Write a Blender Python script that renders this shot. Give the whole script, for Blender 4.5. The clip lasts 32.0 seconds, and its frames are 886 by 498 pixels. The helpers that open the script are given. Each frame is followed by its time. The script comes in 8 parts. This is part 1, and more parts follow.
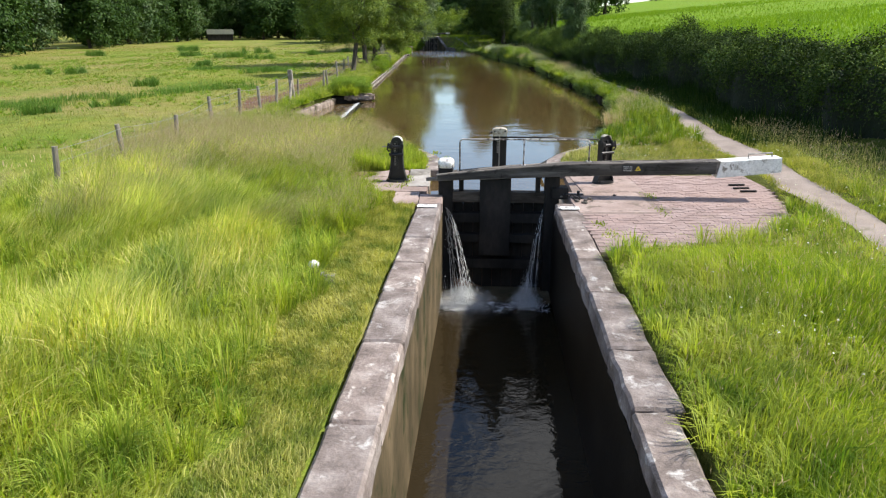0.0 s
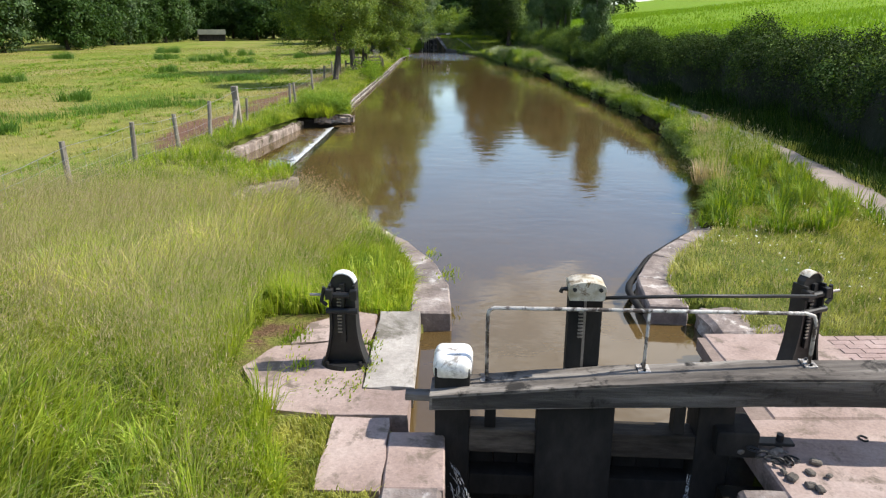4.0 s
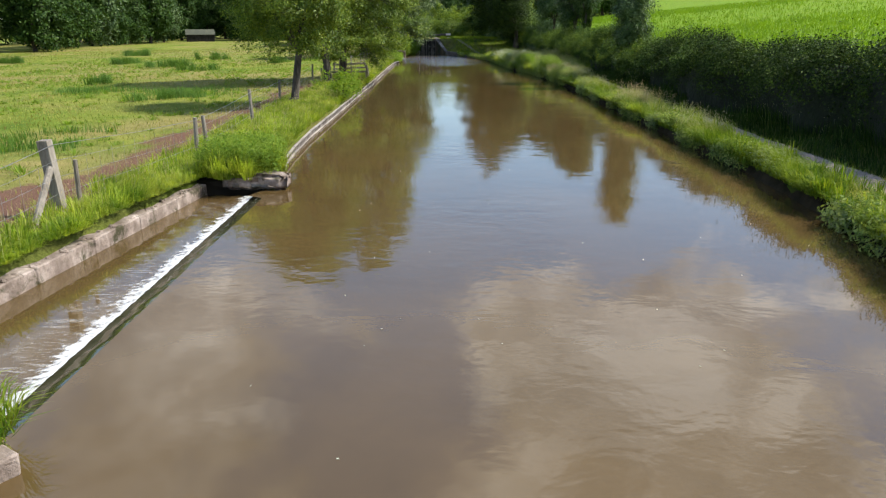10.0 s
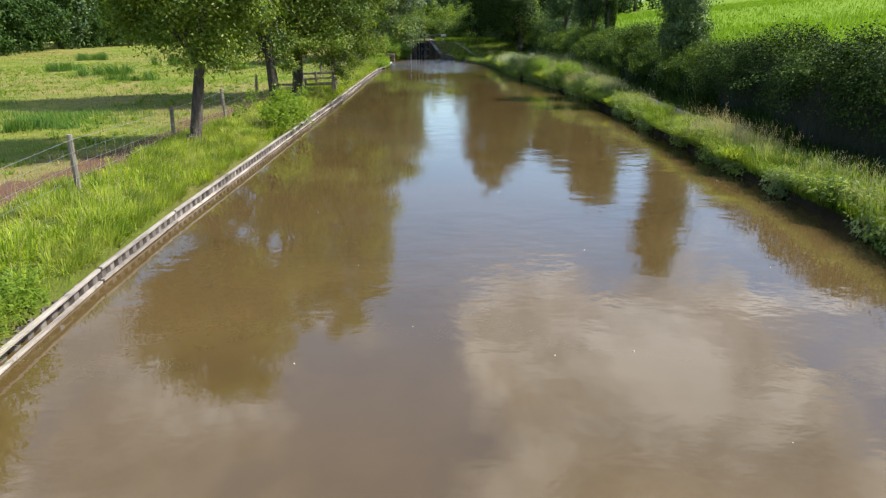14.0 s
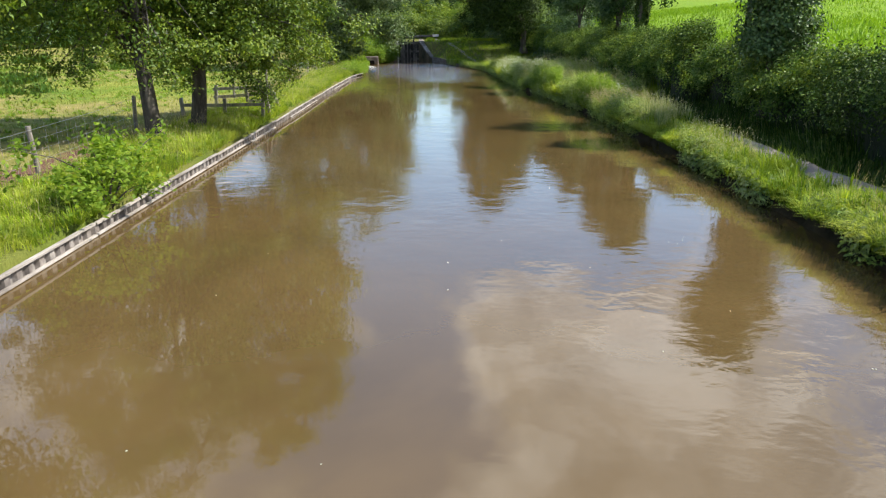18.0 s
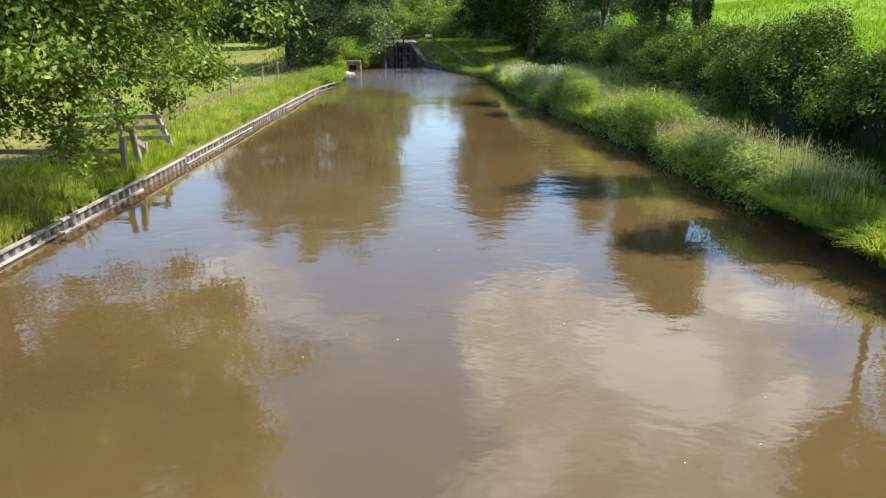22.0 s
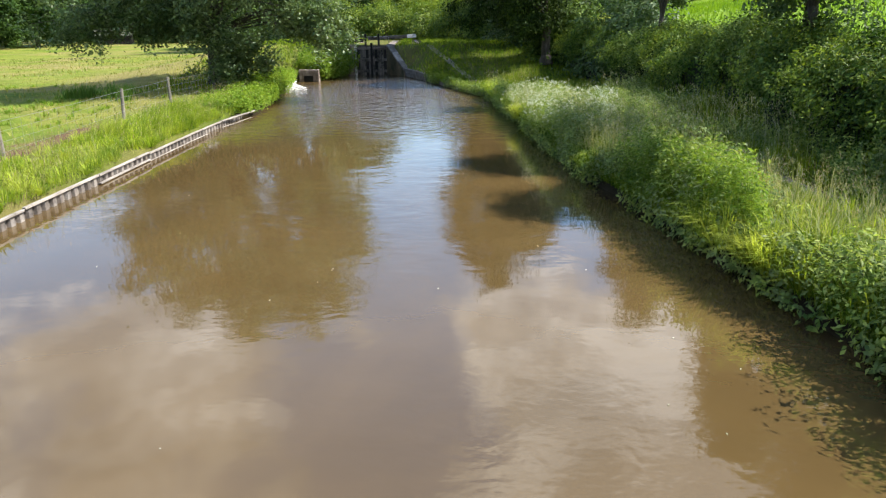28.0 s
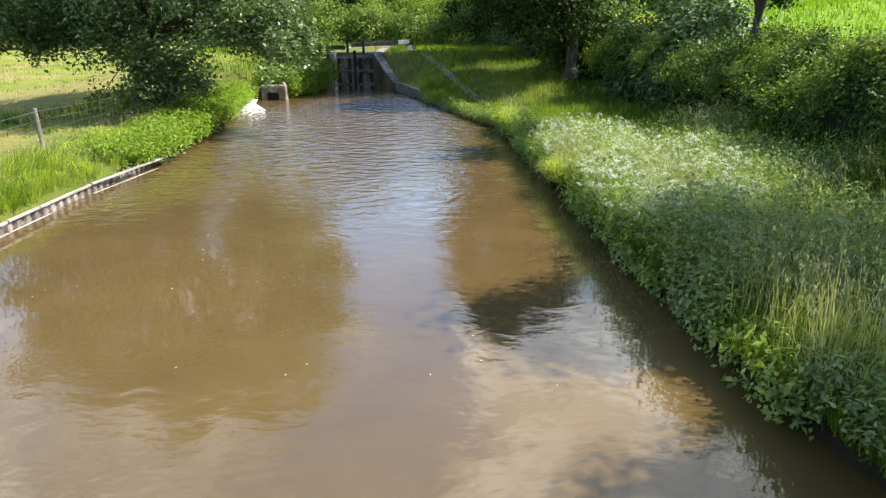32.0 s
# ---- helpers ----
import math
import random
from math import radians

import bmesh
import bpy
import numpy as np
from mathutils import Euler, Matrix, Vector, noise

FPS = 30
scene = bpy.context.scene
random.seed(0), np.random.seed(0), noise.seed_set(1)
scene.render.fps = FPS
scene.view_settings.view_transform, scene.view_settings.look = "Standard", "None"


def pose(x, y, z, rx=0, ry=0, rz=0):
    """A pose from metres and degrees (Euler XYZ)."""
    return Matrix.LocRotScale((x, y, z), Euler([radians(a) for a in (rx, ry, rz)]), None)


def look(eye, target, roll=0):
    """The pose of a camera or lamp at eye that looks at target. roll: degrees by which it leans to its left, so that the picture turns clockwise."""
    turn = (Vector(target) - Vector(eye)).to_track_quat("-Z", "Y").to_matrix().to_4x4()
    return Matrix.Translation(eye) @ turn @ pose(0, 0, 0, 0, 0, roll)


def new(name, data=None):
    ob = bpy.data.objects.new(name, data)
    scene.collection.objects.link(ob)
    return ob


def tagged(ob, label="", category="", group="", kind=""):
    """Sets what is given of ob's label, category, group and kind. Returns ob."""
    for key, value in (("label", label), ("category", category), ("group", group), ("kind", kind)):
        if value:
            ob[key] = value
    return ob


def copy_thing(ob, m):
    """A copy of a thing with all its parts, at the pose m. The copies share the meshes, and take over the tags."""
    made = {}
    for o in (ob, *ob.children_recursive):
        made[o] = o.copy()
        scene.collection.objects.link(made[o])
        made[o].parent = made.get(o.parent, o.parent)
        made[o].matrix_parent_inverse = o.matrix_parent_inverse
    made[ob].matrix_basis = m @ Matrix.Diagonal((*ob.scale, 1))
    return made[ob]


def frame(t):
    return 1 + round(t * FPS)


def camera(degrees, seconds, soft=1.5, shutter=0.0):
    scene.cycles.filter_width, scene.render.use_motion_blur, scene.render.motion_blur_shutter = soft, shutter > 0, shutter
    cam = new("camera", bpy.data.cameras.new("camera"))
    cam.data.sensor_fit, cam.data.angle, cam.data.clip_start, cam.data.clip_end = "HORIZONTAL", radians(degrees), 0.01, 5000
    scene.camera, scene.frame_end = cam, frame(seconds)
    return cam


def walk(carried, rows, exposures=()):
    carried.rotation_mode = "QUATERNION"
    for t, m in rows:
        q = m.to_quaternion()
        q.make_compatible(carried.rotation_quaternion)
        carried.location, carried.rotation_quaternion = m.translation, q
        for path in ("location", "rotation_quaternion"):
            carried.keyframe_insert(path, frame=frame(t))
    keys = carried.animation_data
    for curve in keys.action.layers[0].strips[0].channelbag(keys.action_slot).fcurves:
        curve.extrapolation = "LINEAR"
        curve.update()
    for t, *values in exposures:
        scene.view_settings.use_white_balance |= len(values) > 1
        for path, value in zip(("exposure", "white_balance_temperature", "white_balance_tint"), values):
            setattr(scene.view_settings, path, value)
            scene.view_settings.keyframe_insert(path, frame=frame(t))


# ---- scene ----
# ---------- camera ----------
cam = camera(65.0, 32.0, soft=1.25)
METRES, EYE, TILT, LEAN, TURN = 53.0, 3.13, -17.65, 0.0, 0.0
ROWS = [
    (0.0, 0.0, 0.0, 0.0, 0.0, 0.0, -0.0),
    (0.5, 0.0007, 0.0178, 0.0058, -0.0, 0.0, 0.0),
    (1.0, 0.001, 0.0371, 0.0119, -0.007, -0.007, 0.01),
    (1.5, 0.0014, 0.0579, 0.0184, -0.014, -0.014, -0.01),
    (2.0, 0.0015, 0.078, 0.0248, -0.007, -0.014, -0.0),
    (2.5, 0.0009, 0.098, 0.0313, -0.0, -0.0, 0.02),
    (3.0, 0.0004, 0.1159, 0.0374, 0.0, -0.014, 0.02),
    (3.5, -0.0002, 0.1338, 0.0431, 0.0, -0.0, 0.01),
    (4.0, -0.0004, 0.1508, 0.0485, 0.007, -0.007, 0.01),
    (4.5, -0.0006, 0.1676, 0.0541, 0.0, 0.007, -0.02),
    (6.5, 0.0009, 0.2294, 0.0747, -0.0, -0.027, 0.05),
    (7.0, 0.0011, 0.2456, 0.0799, 0.007, -0.02, 0.04),
    (7.5, 0.0015, 0.2606, 0.0846, 0.02, -0.041, 0.03),
    (8.0, 0.0022, 0.275, 0.0892, 0.027, -0.041, 0.03),
    (8.5, 0.0031, 0.2904, 0.094, 0.027, -0.034, -0.0),
    (9.0, 0.0032, 0.3056, 0.0987, 0.034, -0.041, -0.01),
    (9.5, 0.003, 0.3227, 0.1043, 0.061, -0.041, 0.01),
    (10.0, 0.0034, 0.3401, 0.1101, 0.075, -0.047, 0.0),
    (10.5, 0.0035, 0.36, 0.1163, 0.081, -0.047, 0.03),
    (11.0, 0.0033, 0.3831, 0.1232, 0.088, -0.027, 0.04),
    (11.5, 0.0037, 0.4076, 0.1308, 0.081, -0.027, 0.07),
    (12.0, 0.0046, 0.4322, 0.1386, 0.068, -0.014, 0.08),
    (12.5, 0.0066, 0.4555, 0.1456, 0.068, -0.007, 0.09),
    (13.0, 0.008, 0.4816, 0.1535, 0.047, -0.0, 0.13),
    (13.5, 0.0099, 0.5079, 0.1615, 0.034, 0.014, 0.14),
    (14.0, 0.0123, 0.534, 0.1698, 0.014, 0.027, 0.15),
    (14.5, 0.0142, 0.5597, 0.1776, 0.0, 0.014, 0.16),
    (16.5, 0.0207, 0.6581, 0.2079, -0.041, 0.0, -0.01),
    (17.0, 0.023, 0.6813, 0.2151, -0.047, 0.02, 0.02),
    (17.5, 0.0251, 0.704, 0.2219, -0.102, 0.027, -0.0),
    (18.0, 0.0271, 0.7274, 0.2296, -0.081, 0.027, -0.0),
    (18.5, 0.0292, 0.75, 0.2362, -0.095, 0.02, 0.02),
    (19.0, 0.0305, 0.7728, 0.2436, -0.088, -0.007, 0.05),
    (19.5, 0.0313, 0.7958, 0.2509, -0.081, 0.007, 0.07),
    (20.0, 0.0314, 0.8184, 0.2577, -0.102, 0.0, 0.1),
    (20.5, 0.0329, 0.8408, 0.2648, -0.095, -0.014, 0.07),
    (21.0, 0.034, 0.8635, 0.2719, -0.115, -0.007, 0.09),
    (21.5, 0.0343, 0.886, 0.2787, -0.142, 0.0, 0.09),
    (22.0, 0.0353, 0.909, 0.2857, -0.136, 0.034, 0.1),
    (22.5, 0.0367, 0.9313, 0.2927, -0.136, 0.02, 0.1),
    (23.0, 0.0381, 0.9543, 0.3001, -0.142, 0.014, 0.16),
    (23.5, 0.0403, 0.9765, 0.3066, -0.163, 0.014, 0.11),
    (24.0, 0.0425, 0.9988, 0.3136, -0.163, 0.02, 0.11),
    (24.5, 0.0436, 1.0206, 0.3204, -0.183, 0.02, 0.09),
    (25.0, 0.0447, 1.0429, 0.327, -0.183, 0.027, 0.09),
    (25.5, 0.0454, 1.065, 0.334, -0.197, 0.02, 0.11),
    (27.5, 0.0516, 1.1493, 0.3628, -0.183, -0.156, 0.28),
    (28.0, 0.0516, 1.1701, 0.3692, -0.19, -0.142, 0.29),
    (28.5, 0.0522, 1.1898, 0.3755, -0.197, -0.156, 0.27),
    (29.0, 0.0527, 1.2099, 0.3816, -0.231, -0.129, 0.26),
    (29.5, 0.0536, 1.2302, 0.3878, -0.231, -0.122, 0.25),
    (30.0, 0.0543, 1.2504, 0.3942, -0.224, -0.095, 0.24),
    (30.5, 0.0545, 1.2706, 0.4008, -0.237, -0.115, 0.25),
    (31.0, 0.0544, 1.2909, 0.4082, -0.217, -0.095, 0.23),
    (31.5, 0.0537, 1.3108, 0.4158, -0.237, -0.081, 0.23),
    (32.0, 0.0533, 1.3307, 0.4235, -0.258, -0.068, 0.21),
]
walk(cam, [(t, pose(0, 0, EYE, TILT, LEAN, TURN) @ pose(METRES * x, METRES * y, METRES * z, 90 + pitch, roll, yaw)) for t, x, y, z, yaw, pitch, roll in ROWS],
     [(0.0, 0.6), (4.5, 0.58), (9.0, 0.55), (14.0, 0.72), (19.0, 0.95), (25.0, 1.06), (28.0, 1.1), (32.0, 1.33)])

# ---------- light ----------
SUN_EL, SUN_AZ = radians(49), math.atan2(0.98, 0.08)  # azimuth clockwise from +y
sun_dir = Vector((math.cos(SUN_EL) * math.sin(SUN_AZ), math.cos(SUN_EL) * math.cos(SUN_AZ), math.sin(SUN_EL)))
sun = new("sun", bpy.data.lights.new("sun", "SUN"))
sun.data.energy, sun.data.angle, sun.data.color = 5.0, radians(0.53), (1.0, 0.95, 0.86)
sun.matrix_world = look(sun_dir * 50, (0, 0, 0))


def link(nt, a, b):
    nt.links.new(a, b)


def nd(nt, kind, ins=None):
    """A node with its inputs set: a value, or a socket to link."""
    n = nt.nodes.new(kind)
    for k, v in (ins or {}).items():
        if isinstance(v, bpy.types.NodeSocket):
            nt.links.new(v, n.inputs[k])
        else:
            n.inputs[k].default_value = v
    return n


def math_node(nt, op, a, b=0.0, clamp=False):
    n = nd(nt, "ShaderNodeMath", {0: a, 1: b})
    n.operation, n.use_clamp = op, clamp
    return n.outputs[0]


def mix_col(nt, f, a, b, kind="MIX"):
    n = nt.nodes.new("ShaderNodeMix")
    n.data_type, n.blend_type = "RGBA", kind
    for i, v in ((0, f), (6, a), (7, b)):
        if isinstance(v, bpy.types.NodeSocket):
            nt.links.new(v, n.inputs[i])
        elif i == 0:
            n.inputs[0].default_value = v
        else:
            n.inputs[i].default_value = (*v, 1)
    return n.outputs[2]


def ramp(nt, f, stops):
    n = nd(nt, "ShaderNodeValToRGB", {0: f})
    el = n.color_ramp.elements
    while len(el) < len(stops):
        el.new(0.5)
    for e, (p, c) in zip(el, stops):
        e.position, e.color = p, (*c, 1) if len(c) == 3 else c
    return n.outputs[0]


def noise_node(nt, vec, scale, detail=4.0, rough=0.55, dist=0.0):
    return nd(nt, "ShaderNodeTexNoise", {"Vector": vec, "Scale": scale, "Detail": detail, "Roughness": rough, "Distortion": dist}).outputs[0]


world = bpy.data.worlds.new("sky")
scene.world = world
world.use_nodes = True
wt = world.node_tree
wt.nodes.clear()
sky = wt.nodes.new("ShaderNodeTexSky")
sky.sky_type, sky.sun_disc = "NISHITA", False
sky.sun_elevation, sky.sun_rotation = SUN_EL, SUN_AZ
sky.air_density, sky.dust_density, sky.ozone_density = 1.1, 0.1, 2.2
wc = nd(wt, "ShaderNodeTexCoord").outputs["Generated"]
# cumulus: noise over the sky dome, flattened towards the horizon
sep = nd(wt, "ShaderNodeSeparateXYZ", {0: wc})
den = math_node(wt, "ADD", math_node(wt, "ABSOLUTE", sep.outputs[2]), 0.22)
cu = math_node(wt, "DIVIDE", sep.outputs[0], den)
cv = math_node(wt, "DIVIDE", sep.outputs[1], den)
cvec = nd(wt, "ShaderNodeCombineXYZ", {0: cu, 1: cv, 2: 0.37}).outputs[0]
big = noise_node(wt, cvec, 1.0, 9.0, 0.6, 0.25)
# two fields of cumulus to the north with a lane of open blue between them, thinning to blue low down
drift = math_node(wt, "MULTIPLY", math_node(wt, "SUBTRACT", noise_node(wt, cvec, 2.2, 4.0, 0.55), 0.5), 0.75)
lane = math_node(wt, "MULTIPLY", math_node(wt, "ADD", math_node(wt, "ADD", cu, drift), 0.12), 7.0)
lane = math_node(wt, "POWER", 2.718, math_node(wt, "MULTIPLY", math_node(wt, "MULTIPLY", lane, lane), -1.0))
low = nd(wt, "ShaderNodeMapRange", {0: cv, 1: 1.5, 2: 1.85, 3: 0.035, 4: -0.025}).outputs[0]
field = math_node(wt, "SUBTRACT", low, math_node(wt, "MULTIPLY", lane, nd(wt, "ShaderNodeMapRange", {0: cv, 1: 0.5, 2: 0.8, 3: 0.0, 4: 0.12}).outputs[0]))
field = math_node(wt, "MULTIPLY", field, nd(wt, "ShaderNodeMapRange", {0: cv, 1: 0.2, 2: 0.6}).outputs[0])
field = math_node(wt, "ADD", field, nd(wt, "ShaderNodeMapRange", {0: sep.outputs[2], 1: 0.66, 2: 0.82, 3: 0.0, 4: -0.09}).outputs[0])
cover = nd(wt, "ShaderNodeMapRange", {0: math_node(wt, "ADD", big, field), 1: 0.50, 2: 0.575}).outputs[0]
thick = noise_node(wt, cvec, 3.1, 6.0, 0.62, 0.3)
shade = ramp(wt, thick, [(0.36, (2.5, 2.7, 3.2)), (0.5, (4.6, 4.7, 5.0)), (0.62, (8.2, 8.2, 8.3))])
blue = mix_col(wt, 1.0, sky.outputs[0], (0.93, 1.0, 1.07), "MULTIPLY")
skyc = mix_col(wt, cover, blue, shade)
wbg = nd(wt, "ShaderNodeBackground", {0: skyc, 1: 0.14})
wout = wt.nodes.new("ShaderNodeOutputWorld")
link(wt, wbg.outputs[0], wout.inputs[0])


# ---------- materials ----------
def material(name):
    m = bpy.data.materials.new(name)
    m.use_nodes = True
    m.node_tree.nodes.clear()
    nt = m.node_tree
    out = nt.nodes.new("ShaderNodeOutputMaterial")
    return m, nt, out


def bump_node(nt, h, strength, dist):
    return nd(nt, "ShaderNodeBump", {"Height": h, "Strength": strength, "Distance": dist}).outputs[0]


def surface(name, cols, scale=3.0, rough=0.8, metal=0.0, bump=0.4, bscale=30.0, bdist=0.01, stain=None, stain_at=0.6, stain_scale=1.2, stretch=(1, 1, 1), piece=0.0, spec=0.5):
    """A rough solid: colours over a noise, fine grain, stains of their own shape, bump."""
    m, nt, out = material(name)
    pos = nd(nt, "ShaderNodeNewGeometry").outputs["Position"]
    sv = nd(nt, "ShaderNodeVectorMath", {0: pos, 1: stretch})
    sv.operation = "MULTIPLY"
    v = sv.outputs[0]
    a = noise_node(nt, v, scale, 6.0, 0.62)
    k = len(cols)
    col = ramp(nt, a, [(0.3 + 0.4 * i / max(1, k - 1), c) for i, c in enumerate(cols)])
    g = noise_node(nt, v, bscale, 5.0, 0.65)
    col = mix_col(nt, 0.35, col, ramp(nt, g, [(0.3, (0.45, 0.45, 0.45)), (0.7, (1.45, 1.45, 1.45))]), "MULTIPLY")
    if stain:
        s = noise_node(nt, pos, stain_scale, 7.0, 0.7, 0.4)
        f = nd(nt, "ShaderNodeMapRange", {0: s, 1: stain_at - 0.04, 2: stain_at + 0.06}).outputs[0]
        col = mix_col(nt, f, col, stain)
    if piece:
        r = nd(nt, "ShaderNodeObjectInfo").outputs["Random"]
        col = mix_col(nt, piece, col, ramp(nt, r, [(0.0, (0.55, 0.55, 0.58)), (0.5, (1.0, 0.98, 0.95)), (1.0, (1.4, 1.3, 1.22))]), "MULTIPLY")
    b = nd(nt, "ShaderNodeBsdfPrincipled", {"Base Color": col, "Roughness": rough, "Metallic": metal, "Specular IOR Level": spec, "Normal": bump_node(nt, g, bump, bdist)})
    link(nt, b.outputs[0], out.inputs[0])
    return m


def leafy(name, cols, trans=0.35, rough=0.5, patch=None, patch_scale=0.4, vary=0.0, spec=0.12):
    """Foliage: each leaf takes its own colour, light shines through, slight gloss."""
    m, nt, out = material(name)
    geo = nd(nt, "ShaderNodeNewGeometry")
    r = geo.outputs["Random Per Island"]
    k = len(cols)
    col = ramp(nt, r, [(i / max(1, k - 1), c) for i, c in enumerate(cols)])
    if patch:
        p = noise_node(nt, geo.outputs["Position"], patch_scale, 4.0, 0.6)
        f = nd(nt, "ShaderNodeMapRange", {0: p, 1: 0.47, 2: 0.62}).outputs[0]
        col = mix_col(nt, math_node(nt, "MULTIPLY", f, 0.75), col, patch)
    if vary:
        c = noise_node(nt, geo.outputs["Position"], vary, 3.0, 0.6)
        col = mix_col(nt, 1.0, col, ramp(nt, c, [(0.33, (0.45, 0.62, 0.5)), (0.5, (0.98, 1.0, 0.95)), (0.66, (1.3, 1.32, 1.2))]), "MULTIPLY")
    b = nd(nt, "ShaderNodeBsdfPrincipled", {"Base Color": col, "Roughness": rough, "Specular IOR Level": spec})
    t = nd(nt, "ShaderNodeBsdfTranslucent", {"Color": mix_col(nt, 1.0, col, (1.35, 1.35, 0.65), "MULTIPLY")})
    mx = nd(nt, "ShaderNodeMixShader", {0: trans, 1: b.outputs[0], 2: t.outputs[0]})
    link(nt, mx.outputs[0], out.inputs[0])
    return m


def water_material(name, mud, ripple=0.05, scale=1.6, gloss=1.62):
    m, nt, out = material(name)
    pos = nd(nt, "ShaderNodeNewGeometry").outputs["Position"]
    sv = nd(nt, "ShaderNodeVectorMath", {0: pos, 1: (0.9, 1.15, 1.0)})
    sv.operation = "MULTIPLY"
    a = noise_node(nt, sv.outputs[0], scale, 3.0, 0.5, 0.3)
    fine = noise_node(nt, sv.outputs[0], scale * 5, 2.0, 0.5)
    calm = nd(nt, "ShaderNodeMapRange", {0: noise_node(nt, pos, 0.12, 2.0), 1: 0.42, 2: 0.62}).outputs[0]
    ysep = nd(nt, "ShaderNodeSeparateXYZ", {0: pos}).outputs[1]
    lively = nd(nt, "ShaderNodeMapRange", {0: ysep, 1: 84.0, 2: 102.0, 3: 0.0, 4: 14.0}).outputs[0]
    h = math_node(nt, "ADD", a, math_node(nt, "MULTIPLY", fine, 0.12))
    h = math_node(nt, "MULTIPLY", h, math_node(nt, "ADD", calm, 0.2))
    wavelets = noise_node(nt, sv.outputs[0], scale * 1.7, 3.0, 0.5, 0.3)
    h = math_node(nt, "ADD", h, math_node(nt, "MULTIPLY", wavelets, lively))
    sed = noise_node(nt, pos, 0.35, 4.0, 0.6, 0.5)
    col = ramp(nt, sed, [(0.3, tuple(c * 0.82 for c in mud)), (0.7, tuple(c * 1.12 for c in mud))])
    b = nd(nt, "ShaderNodeBsdfPrincipled", {"Base Color": col, "Roughness": 0.03, "IOR": gloss, "Normal": bump_node(nt, h, 1.0, ripple)})
    link(nt, b.outputs[0], out.inputs[0])
    return m


def foam_material(name, cut=0.5, scale=9.0, stretch=(1, 1, 1), most=1.0, fade=None):
    """fade: (axis, thick at, gone at), where the foam thins out along the ground."""
    m, nt, out = material(name)
    pos = nd(nt, "ShaderNodeNewGeometry").outputs["Position"]
    sv = nd(nt, "ShaderNodeVectorMath", {0: pos, 1: stretch})
    sv.operation = "MULTIPLY"
    a = noise_node(nt, sv.outputs[0], scale, 5.0, 0.65, 0.3)
    if fade:
        along = nd(nt, "ShaderNodeSeparateXYZ", {0: pos}).outputs[fade[0]]
        a = math_node(nt, "ADD", a, nd(nt, "ShaderNodeMapRange", {0: along, 1: fade[1], 2: fade[2], 3: 0.2, 4: -0.22}).outputs[0])
    f = nd(nt, "ShaderNodeMapRange", {0: a, 1: cut - 0.08, 2: cut + 0.1, 3: 0.0, 4: most}).outputs[0]
    b = nd(nt, "ShaderNodeBsdfPrincipled", {"Base Color": (0.85, 0.86, 0.85, 1), "Roughness": 0.35, "Normal": bump_node(nt, a, 0.6, 0.02)})
    mx = nd(nt, "ShaderNodeMixShader", {0: f, 1: nd(nt, "ShaderNodeBsdfTransparent").outputs[0], 2: b.outputs[0]})
    link(nt, mx.outputs[0], out.inputs[0])
    return m


M_WATER = water_material("canal water", (0.0935, 0.0605, 0.0232), 0.0105)
# mud far darker than the canal's, to carry the chamber's shade
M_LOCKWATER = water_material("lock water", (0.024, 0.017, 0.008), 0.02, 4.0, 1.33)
# darker and greener mud than the canal water
M_SLIDE = water_material("thin dark green water", (0.04, 0.042, 0.02), 0.02, 5.0, 1.4)
M_DROPS = surface("white water", [(0.72, 0.74, 0.75), (0.84, 0.85, 0.86)], 9, 0.4)
M_SPRAY = foam_material("falling water", 0.55, 6.0, (9, 9, 0.8))
M_COPING = surface("weathered coping", [(0.10, 0.078, 0.068), (0.21, 0.17, 0.152), (0.36, 0.315, 0.29)], 2.6, 0.9, bump=0.8, bscale=22, bdist=0.02, stain=(0.52, 0.49, 0.46), stain_at=0.6, stain_scale=3.2, piece=0.35)
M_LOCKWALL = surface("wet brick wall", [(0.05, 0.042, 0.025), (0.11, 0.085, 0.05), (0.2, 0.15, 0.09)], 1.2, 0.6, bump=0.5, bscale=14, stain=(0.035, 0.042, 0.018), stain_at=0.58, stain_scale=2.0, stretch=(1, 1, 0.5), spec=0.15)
# near-black copy of the wall, its shade put into the colour
M_SHADEWALL = surface("shade-black wall", [(0.005, 0.0045, 0.0035), (0.011, 0.0095, 0.007), (0.022, 0.019, 0.014)], 1.2, 0.5, bump=0.5, bscale=14, spec=0.15)
M_SLAB = surface("worn sandstone slab", [(0.23, 0.165, 0.14), (0.32, 0.24, 0.21), (0.40, 0.32, 0.285)], 1.4, 0.92, bump=0.45, bscale=40, bdist=0.006, stain=(0.15, 0.115, 0.09), stain_at=0.57, stain_scale=3.2, piece=0.12)
M_BRICK = surface("pink paving brick", [(0.23, 0.165, 0.148), (0.29, 0.21, 0.19), (0.35, 0.265, 0.243)], 2.5, 0.92, bump=0.35, bscale=60, bdist=0.004, stain=(0.24, 0.18, 0.15), stain_at=0.62, piece=0.22)
M_JOINT = surface("sandy joint", [(0.17, 0.125, 0.105), (0.25, 0.19, 0.16)], 8, 0.95)
M_OAK = surface("grey weathered oak", [(0.035, 0.03, 0.026), (0.13, 0.113, 0.098), (0.29, 0.262, 0.23)], 2.6, 0.9, bump=0.8, bscale=14, bdist=0.012, stretch=(0.25, 2.2, 2.2), stain=(0.028, 0.025, 0.022), stain_at=0.57, stain_scale=4.5, spec=0.2)
